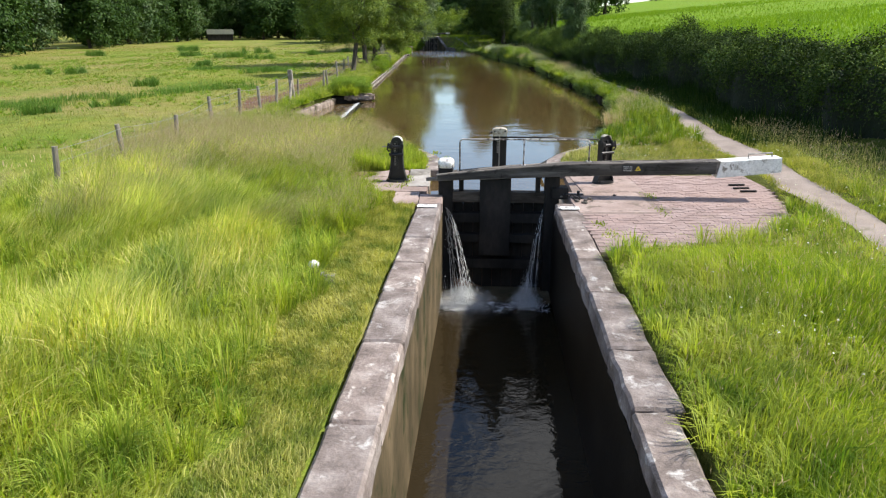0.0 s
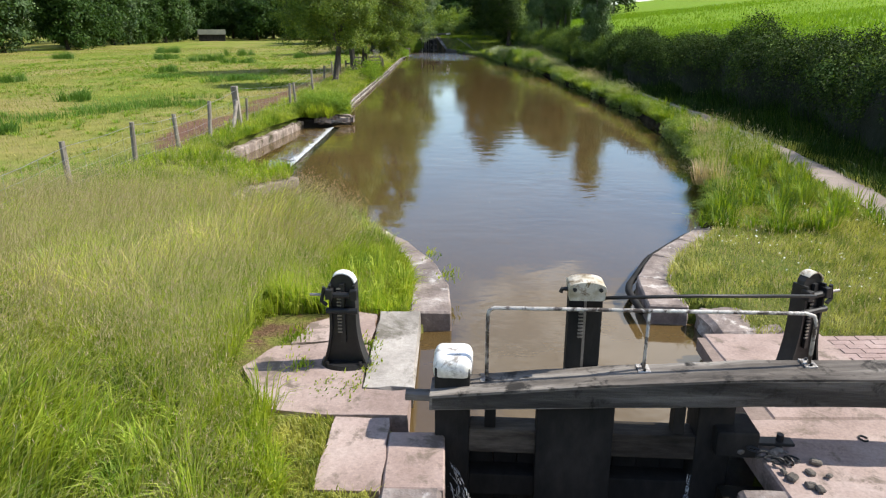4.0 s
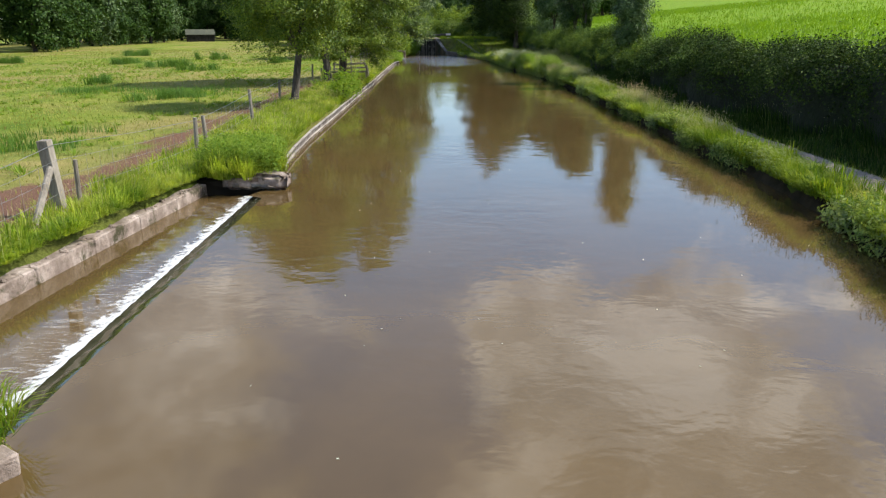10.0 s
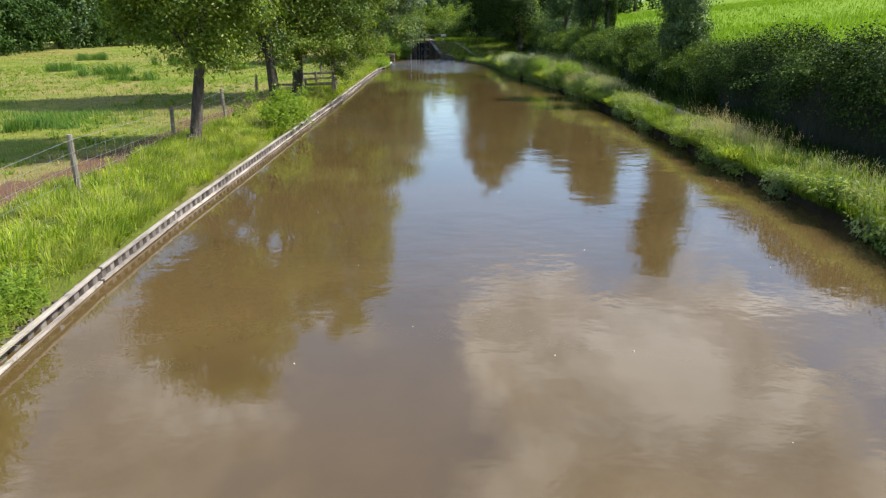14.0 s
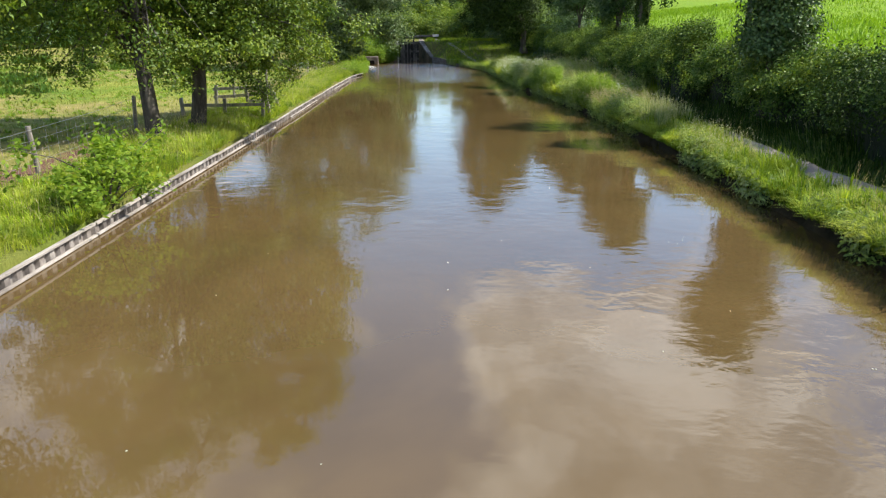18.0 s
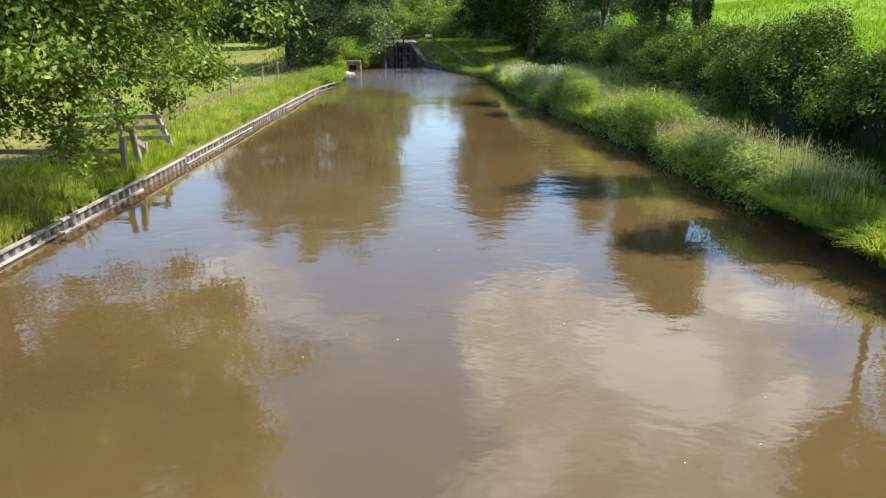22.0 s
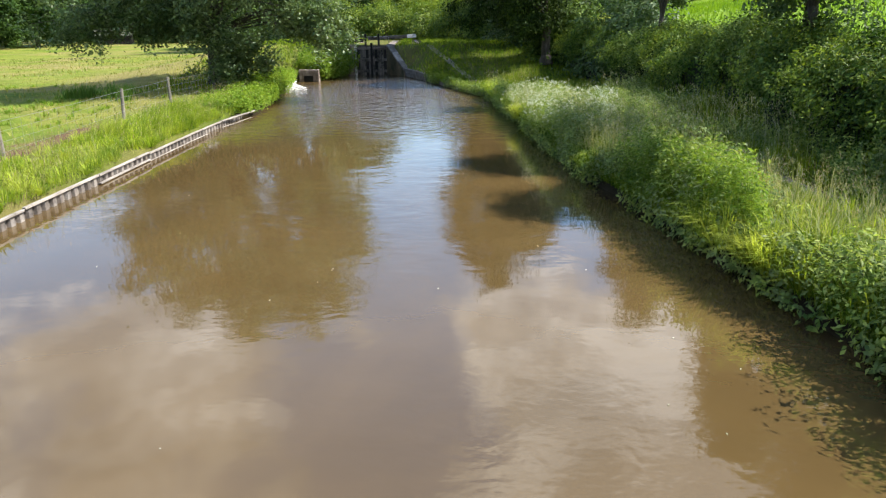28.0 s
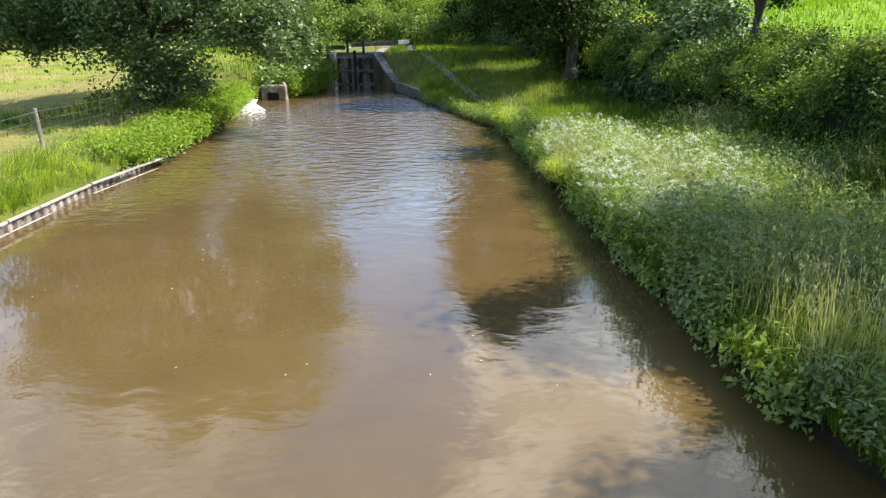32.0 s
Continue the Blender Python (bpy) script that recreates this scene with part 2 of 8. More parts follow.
M_TAR = surface("tarred black timber", [(0.008, 0.008, 0.008), (0.018, 0.017, 0.016), (0.036, 0.032, 0.028)], 2.0, 0.75, bump=0.6, bscale=18, bdist=0.01, stretch=(1, 1, 0.4), spec=0.15)
# grey paint made darker to carry the shade of the beam's front
M_BEAMFRONT = surface("shade-dark grey beam paint", [(0.022, 0.02, 0.018), (0.07, 0.064, 0.057), (0.15, 0.14, 0.126)], 3.4, 0.85, bump=1.0, bscale=26, bdist=0.012, stretch=(0.16, 2.2, 2.2), stain=(0.02, 0.018, 0.015), stain_at=0.6, stain_scale=3.0, spec=0.2)
# timber darkened to imitate the shade below the balance beam
M_SHADEOAK = surface("shade-dark timber", [(0.014, 0.012, 0.009), (0.05, 0.041, 0.033), (0.125, 0.108, 0.088)], 2.0, 0.7, bump=0.7, bscale=16, stretch=(0.4, 2, 2), spec=0.15)
M_DAMP = surface("grey damp planking", [(0.05, 0.045, 0.038), (0.12, 0.11, 0.095), (0.2, 0.185, 0.165)], 2.0, 0.8, bump=0.6, bscale=16, stretch=(3, 1, 0.3), stain=(0.012, 0.011, 0.010), stain_at=0.55, stain_scale=1.2)
M_CHANNEL = surface("crumbling brown concrete", [(0.11, 0.082, 0.064), (0.24, 0.19, 0.16), (0.43, 0.365, 0.325)], 2.6, 0.95, bump=0.9, bscale=11, bdist=0.03, stain=(0.05, 0.045, 0.02), stain_at=0.56, stain_scale=2.4)
M_IRON = surface("black cast iron", [(0.008, 0.008, 0.009), (0.016, 0.016, 0.017), (0.03, 0.028, 0.026)], 4, 0.5, 0.2, bump=0.3, bscale=40, bdist=0.003)
M_STEEL = surface("worn steel", [(0.22, 0.2, 0.18), (0.35, 0.33, 0.31)], 8, 0.45, 0.7, bump=0.2)
M_WHITE = surface("flaking white paint", [(0.62, 0.61, 0.58), (0.78, 0.77, 0.74), (0.82, 0.81, 0.79)], 3, 0.7, bump=0.4, bscale=30, stain=(0.26, 0.23, 0.2), stain_at=0.58, stain_scale=7)
M_PIPE = surface("chipped white pipe", [(0.36, 0.33, 0.3), (0.62, 0.59, 0.55)], 6, 0.55, bump=0.3, stain=(0.06, 0.045, 0.036), stain_at=0.51, stain_scale=9)
M_CREAM = surface("stained cream paint", [(0.30, 0.25, 0.16), (0.48, 0.44, 0.36), (0.6, 0.57, 0.5)], 7, 0.75, bump=0.4, stain=(0.16, 0.11, 0.06), stain_at=0.55, stain_scale=9)
M_LETTER = surface("black lettering", [(0.02, 0.02, 0.02), (0.03, 0.03, 0.03)], 5, 0.7)
M_YELLOW = surface("yellow sign paint", [(0.6, 0.42, 0.03), (0.7, 0.5, 0.05)], 5, 0.6)
M_POST = surface("fence post wood", [(0.11, 0.095, 0.078), (0.22, 0.195, 0.16), (0.32, 0.29, 0.245)], 3, 0.9, bump=0.6, bscale=24, stretch=(2, 2, 0.3))
M_WIRE = surface("galvanised wire", [(0.25, 0.25, 0.25), (0.4, 0.4, 0.4)], 5, 0.5, 0.8)
M_PILE = surface("rusted sheet pile", [(0.05, 0.042, 0.036), (0.15, 0.13, 0.115), (0.32, 0.295, 0.27)], 3, 0.8, bump=0.5, bscale=18, piece=0.3)
M_WALE = surface("bleached waling timber", [(0.15, 0.13, 0.112), (0.30, 0.27, 0.24), (0.46, 0.43, 0.395)], 2.2, 0.9, bump=0.6, bscale=16, stretch=(2, 0.3, 2), stain=(0.12, 0.10, 0.08), stain_at=0.6, stain_scale=2.2, piece=0.25)
M_CONC = surface("stained concrete", [(0.20, 0.18, 0.155), (0.32, 0.29, 0.26), (0.42, 0.385, 0.345)], 1.5, 0.9, bump=0.5, bscale=26, stain=(0.13, 0.115, 0.09), stain_at=0.55)
M_ROCK = surface("dark boulder", [(0.06, 0.05, 0.042), (0.14, 0.12, 0.10), (0.26, 0.23, 0.2)], 2.4, 0.9, bump=0.9, bscale=9, bdist=0.03)
M_PATH = surface("gravel towpath", [(0.2, 0.158, 0.13), (0.27, 0.218, 0.185), (0.34, 0.28, 0.242)], 1.2, 0.95, bump=0.6, bscale=70, bdist=0.01, stain=(0.17, 0.15, 0.09), stain_at=0.62)
M_BARK = surface("tree bark", [(0.028, 0.023, 0.018), (0.06, 0.05, 0.041), (0.12, 0.105, 0.086)], 3, 0.95, bump=1.0, bscale=12, bdist=0.03, stretch=(2, 2, 0.5))
M_SHED = surface("shed roof", [(0.045, 0.052, 0.034), (0.08, 0.085, 0.055)], 0.6, 0.8)
M_EARTH = surface("dark wet bank earth", [(0.018, 0.015, 0.009), (0.045, 0.036, 0.022)], 2, 0.95, bump=0.8, bscale=8, bdist=0.05, spec=0.08)

L_LUSH = leafy("lush grass", [(0.115, 0.19, 0.02), (0.29, 0.375, 0.05), (0.5, 0.5, 0.12), (0.2, 0.3, 0.028), (0.43, 0.48, 0.085)], 0.45, patch=(0.31, 0.355, 0.038), patch_scale=0.9, vary=1.7)
L_TALL = leafy("tall meadow grass", [(0.2, 0.275, 0.035), (0.43, 0.47, 0.085), (0.62, 0.565, 0.20), (0.31, 0.39, 0.045), (0.72, 0.61, 0.32), (0.51, 0.52, 0.115)], 0.45, patch=(0.44, 0.475, 0.115), patch_scale=0.6, vary=1.3)
L_MOWN = leafy("trodden grass", [(0.18, 0.22, 0.03), (0.32, 0.325, 0.07), (0.46, 0.42, 0.16), (0.23, 0.28, 0.04)], 0.35, patch=(0.42, 0.39, 0.15), patch_scale=1.3, vary=2.6)
L_SEED = leafy("seed heads", [(0.45, 0.366, 0.225), (0.525, 0.415, 0.288), (0.438, 0.317, 0.237)], 0.3)
L_PLUME = leafy("pale plumes", [(0.36, 0.37, 0.25), (0.47, 0.46, 0.34), (0.41, 0.38, 0.27)], 0.3)
L_DRY = leafy("dry stalks", [(0.414, 0.392, 0.187), (0.322, 0.347, 0.11)], 0.35)
L_FIELD = leafy("pasture grass", [(0.18, 0.2, 0.042), (0.27, 0.265, 0.072), (0.38, 0.33, 0.13)], 0.42, patch=(0.135, 0.21, 0.036), patch_scale=0.3)
L_CROP = leafy("young crop", [(0.142, 0.25, 0.016), (0.195, 0.302, 0.023)], 0.4)
L_BANK = leafy("rank bank grass", [(0.05, 0.105, 0.009), (0.10, 0.175, 0.014), (0.21, 0.27, 0.024), (0.075, 0.14, 0.011), (0.30, 0.33, 0.035)], 0.4, patch=(0.21, 0.27, 0.028), patch_scale=0.35, vary=1.5)
L_STRIP = leafy("bankside grass", [(0.098, 0.172, 0.014), (0.23, 0.315, 0.027), (0.41, 0.445, 0.06), (0.15, 0.245, 0.018), (0.33, 0.385, 0.04)], 0.44, patch=(0.37, 0.395, 0.085), patch_scale=0.5, vary=1.6)
L_RUSH = leafy("rushes", [(0.08, 0.17, 0.03), (0.13, 0.22, 0.045)], 0.4)
L_GREY = leafy("grey-green seeding grass", [(0.11, 0.16, 0.05), (0.20, 0.25, 0.085), (0.32, 0.35, 0.15), (0.40, 0.38, 0.23)], 0.35)
# verge grass with the hedge's shade put into its colour
L_VERGESHADE = leafy("shade-dark verge grass", [(0.012, 0.03, 0.005), (0.026, 0.054, 0.008), (0.055, 0.095, 0.013)], 0.25, vary=0.7)
# near hedge leaf, darkened to carry the shade of the west face
L_SHADELEAF = leafy("shade-dark leaf", [(0.012, 0.026, 0.004), (0.021, 0.042, 0.006), (0.037, 0.064, 0.009), (0.075, 0.11, 0.017)], 0.1, 0.65, vary=1.0)
# far hedge leaf, kept paler where the hedge looks sunlit
L_HAZEL = leafy("paler hazel and bramble leaf", [(0.034, 0.066, 0.013), (0.06, 0.106, 0.019), (0.1, 0.155, 0.03), (0.165, 0.222, 0.052)], 0.2, 0.6, vary=1.0)
L_TREE = leafy("tree leaf", [(0.068, 0.12, 0.014), (0.12, 0.18, 0.021), (0.235, 0.285, 0.038)], 0.36, 0.5, vary=0.9, spec=0.3)
L_OAK = leafy("oak leaf", [(0.034, 0.066, 0.021), (0.064, 0.112, 0.036), (0.125, 0.18, 0.068)], 0.22, 0.5, vary=0.8, spec=0.25)
L_OAKTREE = leafy("grey-green oak leaf", [(0.05, 0.085, 0.034), (0.105, 0.155, 0.065), (0.20, 0.255, 0.125)], 0.3, 0.45, vary=0.8, spec=0.35)
L_WOOD = leafy("far wood leaf", [(0.018, 0.045, 0.010), (0.035, 0.075, 0.014), (0.06, 0.11, 0.02)], 0.25, 0.5)
L_WEED = leafy("bank weeds", [(0.105, 0.19, 0.022), (0.165, 0.262, 0.03), (0.24, 0.32, 0.045)], 0.45)
L_NETTLE = leafy("nettle leaf", [(0.09, 0.15, 0.036), (0.18, 0.25, 0.058), (0.28, 0.345, 0.085), (0.40, 0.45, 0.13)], 0.4, patch=(0.235, 0.27, 0.145), patch_scale=0.9, vary=1.6)
L_FLOWER = leafy("white umbels", [(0.42, 0.47, 0.33), (0.62, 0.64, 0.54), (0.74, 0.75, 0.68)], 0.2)
# near-black, so the core reads as the shade inside the hedge
L_CORE = surface("shaded hedge core", [(0.006, 0.011, 0.003), (0.012, 0.021, 0.005)], 2, 0.95, bump=1.0, bscale=5, bdist=0.1)


# ---------- builders ----------
def part(name, bm, mat, parent=None, label="", smooth=False):
    me = bpy.data.meshes.new(name)
    bmesh.ops.recalc_face_normals(bm, faces=bm.faces)
    bm.to_mesh(me)
    bm.free()
    me.materials.append(mat)
    if smooth:
        me.shade_smooth()
    ob = new(name, me)
    if parent:
        ob.parent = parent
    return tagged(ob, label)


def empty(name, m=None, label="", category="", group="", kind=""):
    ob = new(name)
    ob.empty_display_size = 0.1
    if m is not None:
        ob.matrix_world = m
    return tagged(ob, label, category, group, kind)


def box(bm, lo, hi, m=None, bevel=0.0):
    """A box from corner to corner, edges rounded, turned by m."""
    lo, hi = Vector(lo), Vector(hi)
    r = bmesh.ops.create_cube(bm, size=1.0, matrix=Matrix.Translation((lo + hi) / 2) @ Matrix.Diagonal((*(hi - lo), 1)))
    vs = r["verts"]
    if bevel:
        es = {e for v in vs for e in v.link_edges}
        r = bmesh.ops.bevel(bm, geom=list(es), offset=bevel, segments=2, affect="EDGES", profile=0.6)
        vs = {v for f in r["faces"] for v in f.verts} | {v for v in vs if v.is_valid}
    if m is not None:
        bmesh.ops.transform(bm, matrix=m, verts=list(vs))
    return list(vs)


def boxm(lo, hi, m=None, bevel=0.0):
    bm = bmesh.new()
    box(bm, lo, hi, m, bevel)
    return bm


def tube(bm, pts, radii, seg=8):
    """A round bar along points, with a radius at each."""
    pts = [Vector([float(q) for q in p]) for p in pts]
    radii = [float(r) for r in radii] if isinstance(radii, (list, tuple)) else [float(radii)] * len(pts)
    up = None
    rings = []
    for i, p in enumerate(pts):
        d = (pts[min(i + 1, len(pts) - 1)] - pts[max(i - 1, 0)]).normalized()
        if up is None:
            up = d.orthogonal().normalized()
        up = (up - d * up.dot(d)).normalized()
        w = d.cross(up)
        rings.append([bm.verts.new(p + radii[i] * (math.cos(6.28319 * k / seg) * up + math.sin(6.28319 * k / seg) * w)) for k in range(seg)])
    for a, b in zip(rings, rings[1:]):
        for k in range(seg):
            bm.faces.new((a[k], a[(k + 1) % seg], b[(k + 1) % seg], b[k]))
    bm.faces.new(rings[0][::-1])
    bm.faces.new(rings[-1])
    return bm


def tubem(pts, radii, seg=8):
    return tube(bmesh.new(), pts, radii, seg)


def prism(outline, lo, hi, axis="y"):
    """An outline (a, b) drawn out along an axis from lo to hi. y: (x, z); z: (x, y); x: (y, z)."""
    bm = bmesh.new()

    def at(a, b, c):
        return {"y": (a, c, b), "z": (a, b, c), "x": (c, a, b)}[axis]
    lo_v = [bm.verts.new(at(a, b, lo)) for a, b in outline]
    hi_v = [bm.verts.new(at(a, b, hi)) for a, b in outline]
    n = len(outline)
    for i in range(n):
        bm.faces.new((lo_v[i], lo_v[(i + 1) % n], hi_v[(i + 1) % n], hi_v[i]))
    bm.faces.new(lo_v[::-1])
    bm.faces.new(hi_v)
    return bm


def soften(bm, w=0.01):
    es = [e for e in bm.edges if len(e.link_faces) == 2 and e.calc_face_angle(0) > 0.5]
    bmesh.ops.bevel(bm, geom=es, offset=w, segments=2, affect="EDGES", profile=0.6)
    return bm


def rough_up(bm, amount, scale=3.0, seed=0.0):
    for v in bm.verts:
        v.co += Vector(noise.noise_vector(v.co * scale + Vector((seed, seed * 1.7, 0)))) * amount
    return bm


def stone(lo, hi, amount=0.012, bevel=0.025, cuts=2, seed=0.0, m=None):
    """A worn stone block: rounded, uneven."""
    bm = bmesh.new()
    box(bm, lo, hi)
    bmesh.ops.subdivide_edges(bm, edges=list(bm.edges), cuts=cuts, use_grid_fill=True)
    if bevel:
        es = [e for e in bm.edges if len(e.link_faces) == 2 and e.calc_face_angle(0) > 0.8]
        bmesh.ops.bevel(bm, geom=es, offset=bevel, segments=1, affect="EDGES")
    rough_up(bm, amount, 4.0, seed)
    if m is not None:
        bmesh.ops.transform(bm, matrix=m, verts=list(bm.verts))
    return bm


def fast_mesh(name, verts, faces, mat, parent=None, smooth=False):
    """A mesh straight from arrays: verts (n, 3), faces a list of (m, 3) or (m, 4) arrays."""
    me = bpy.data.meshes.new(name)
    verts = np.asarray(verts, dtype=np.float32)
    loops = np.concatenate([f.ravel() for f in faces]).astype(np.int32)
    sizes = np.concatenate([np.full(len(f), f.shape[1]) for f in faces]).astype(np.int32)
    starts = np.concatenate(([0], np.cumsum(sizes)[:-1])).astype(np.int32)
    me.vertices.add(len(verts))
    me.vertices.foreach_set("co", verts.ravel())
    me.loops.add(len(loops))
    me.loops.foreach_set("vertex_index", loops)
    me.polygons.add(len(sizes))
    me.polygons.foreach_set("loop_start", starts)
    if smooth:
        me.polygons.foreach_set("use_smooth", np.ones(len(sizes), dtype=bool))
    me.update(calc_edges=True)
    me.materials.append(mat)
    ob = new(name, me)
    if parent:
        ob.parent = parent
    return ob


# ---------- the lie of the land ----------
WATER, LOW_WATER = -0.25, -2.0


def sstep(a, b, v):
    t = np.clip((v - a) / (b - a), 0, 1)
    return t * t * (3 - 2 * t)


def left_edge(y):
    return np.interp(y, [13.0, 15.85, 15.9, 16.7, 17.8, 18.6, 19.6, 19.8, 20.05, 20.3, 22.2, 22.9, 23.5, 24.1, 24.6, 33.3, 34.3, 35.0, 36.2, 42, 64, 85, 91, 92, 99.5, 108.4, 108.6, 112, 116],
                     [-0.25, -0.25, 0.08, 0.08, -0.15, -0.5, -1.1, -1.7, -3.1, -3.9, -4.25, -3.97, -3.27, -3.3, -3.9, -3.9, -3.5, -3.6, -4.1, -4.3, -4.42, -4.72, -4.65, -4.3, -4.9, -6.3, -4.7, -4.1, -3.1])


def right_edge(y):
    return np.interp(y, [13.0, 14.5, 14.6, 15.3, 16.05, 16.1, 16.9, 18.1, 19.9, 21.2, 22.4, 23.5, 25.7, 28.2, 31.5, 36.5, 60, 66, 71, 75, 80, 86, 94, 98.6, 101.6, 106.4, 113.3, 116],
                     [2.25, 2.35, 2.75, 2.95, 2.95, 2.43, 2.45, 3.05, 4.5, 5.14, 5.48, 5.75, 6.38, 6.95, 7.45, 7.75, 7.7, 7.5, 7.1, 6.7, 5.95, 5.55, 5.25, 4.86, 3.9, 2.55, 0.35, -0.95])


def weir_wall(y):
    return np.interp(y, [25.6, 26.2, 34.4], [-6.1, -6.0, -5.15])


def path_mid(y):
    return np.interp(y, [-40, 4, 10, 16, 20, 29, 40, 70, 80, 90, 100, 104, 107.3, 109.3, 112.3, 115, 119, 140], [6.0, 6.2, 6.75, 7.5, 7.75, 8.85, 9.15, 9.45, 8.9, 7.3, 5.5, 4.65, 3.85, 3.35, 2.55, 1.9, 1.0, 0.2])


def in_canal(x, y, margin=0.0):
    pool = (x > left_edge(y) + margin) & (x < right_edge(y) - margin) & (y > 13.2) & (y < 115.6)
    u = x - 0.064 * (y - 13.3)
    lock = (u > -0.1 + margin) & (u < 2.25 - margin) & (y <= 13.5) & (y > -12)
    weir = (x > weir_wall(y) + margin) & (x < -3.7) & (y > 24.5 + margin + (-3.5 - x) * 0.64) & (y < 34.2 - margin)
    return pool, lock, weir


def ground_z(x, y):
    x, y = np.asarray(x, float), np.asarray(y, float)
    wob = 0.05 * np.sin(x * 0.9 + 1.3 * np.sin(y * 0.31)) + 0.04 * np.sin(y * 0.7 + x * 0.3)
    left = 0.10 * sstep(-4.6, -6.2, x) - 0.017 * np.clip(-7.5 - x, 0, 45) + 0.12 * sstep(-8, -20, x) * np.sin(x * 0.11) * np.sin(y * 0.07)
    right = 0.12 * sstep(2.5, 9, x) + 0.55 * sstep(9.8, 12.2, x) + 0.5 * sstep(12, 15, x) + 0.115 * np.clip(x - 13, 0, 300) + 0.6 * sstep(20, 60, x) * np.sin(y * 0.03 + 0.8)
    rise = 1.72 * sstep(101, 116, y) * sstep(-22, -9, x)
    edge = np.maximum(x - right_edge(y), left_edge(y) - x)
    rise = rise * (0.1 + 0.9 * np.maximum(sstep(0.1, 2.3, edge), sstep(113.2, 115.2, y)))
    far = 0.012 * np.clip(y - 130, 0, 200) * sstep(-30, 10, x)
    flat = sstep(0, 0.8, np.maximum(left_edge(y) - x, x - right_edge(y)))
    return left + right + rise + far + wob * flat * 0.8 * np.where((y < 15.5) & (x > -2.2) & (x < 7), 0.0, 1.0)


def spaced(*spans):
    return np.concatenate([np.arange(a, b, s) for a, b, s in spans])


gx = spaced((-420, -100, 16), (-100, -20, 4), (-20, -7.4, 0.9), (-7.4, 9.4, 0.17), (9.4, 16, 0.5), (16, 60, 3), (60, 180, 10), (180, 460, 28))
gy = spaced((-60, -12, 4), (-12, 124, 0.34), (124, 180, 4), (180, 620, 20))
X, Y = np.meshgrid(gx, gy)
Z = ground_z(X, Y)
pool, lock, weir = in_canal(X, Y, -0.12)
UL = X - 0.064 * (Y - 13.3)
lock = (UL > -0.36) & (UL < 2.52) & (Y < 13.45) & (Y > -11.5)
U = X - 0.064 * (Y - 13.3)
sunk = ((U > -0.50) & (U < 2.66) & (Y < 13.7)) | ((X > -0.5) & (X < 0.3) & (Y > 12.6) & (Y < 15.98)) | ((X > 2.3) & (X < 6.7) & (Y < 15.2) & (Y > 9.4 + 0.25 * np.clip(X - 2.5, 0, 2.4) + 1.6 * np.clip(X - 5.0, 0, 2)))
sunk |= (Y > 15.7) & (Y < 20.2) & (X < 2) & (X > left_edge(Y) - 0.44)
sunk |= (Y > 14.4) & (Y < 19.4) & (X > 2) & (X < right_edge(Y) + 0.44)
sunk |= (Y > 25.3) & (Y < 34.6) & (X > weir_wall(Y) - 0.3) & (X < -3.3)
sunk |= (Y > 20.4) & (Y < 24.1) & (X > left_edge(Y) - 0.28) & (X < left_edge(Y) + 0.5)
Z = np.where((X > -2.4) & (X < -0.4) & (Y > 12.5) & (Y < 16.0), -0.03, Z)
Z = np.where(sunk, np.minimum(Z, 0) - 0.14, Z)
Z = np.where(pool, -1.7, Z)
Z = np.where(weir, -0.9, Z)
Z = np.where(lock, -3.4, Z)
nx, ny = len(gx), len(gy)
idx = np.arange(nx * ny).reshape(ny, nx)
quads = np.stack([idx[:-1, :-1], idx[:-1, 1:], idx[1:, 1:], idx[1:, :-1]], -1).reshape(-1, 4)


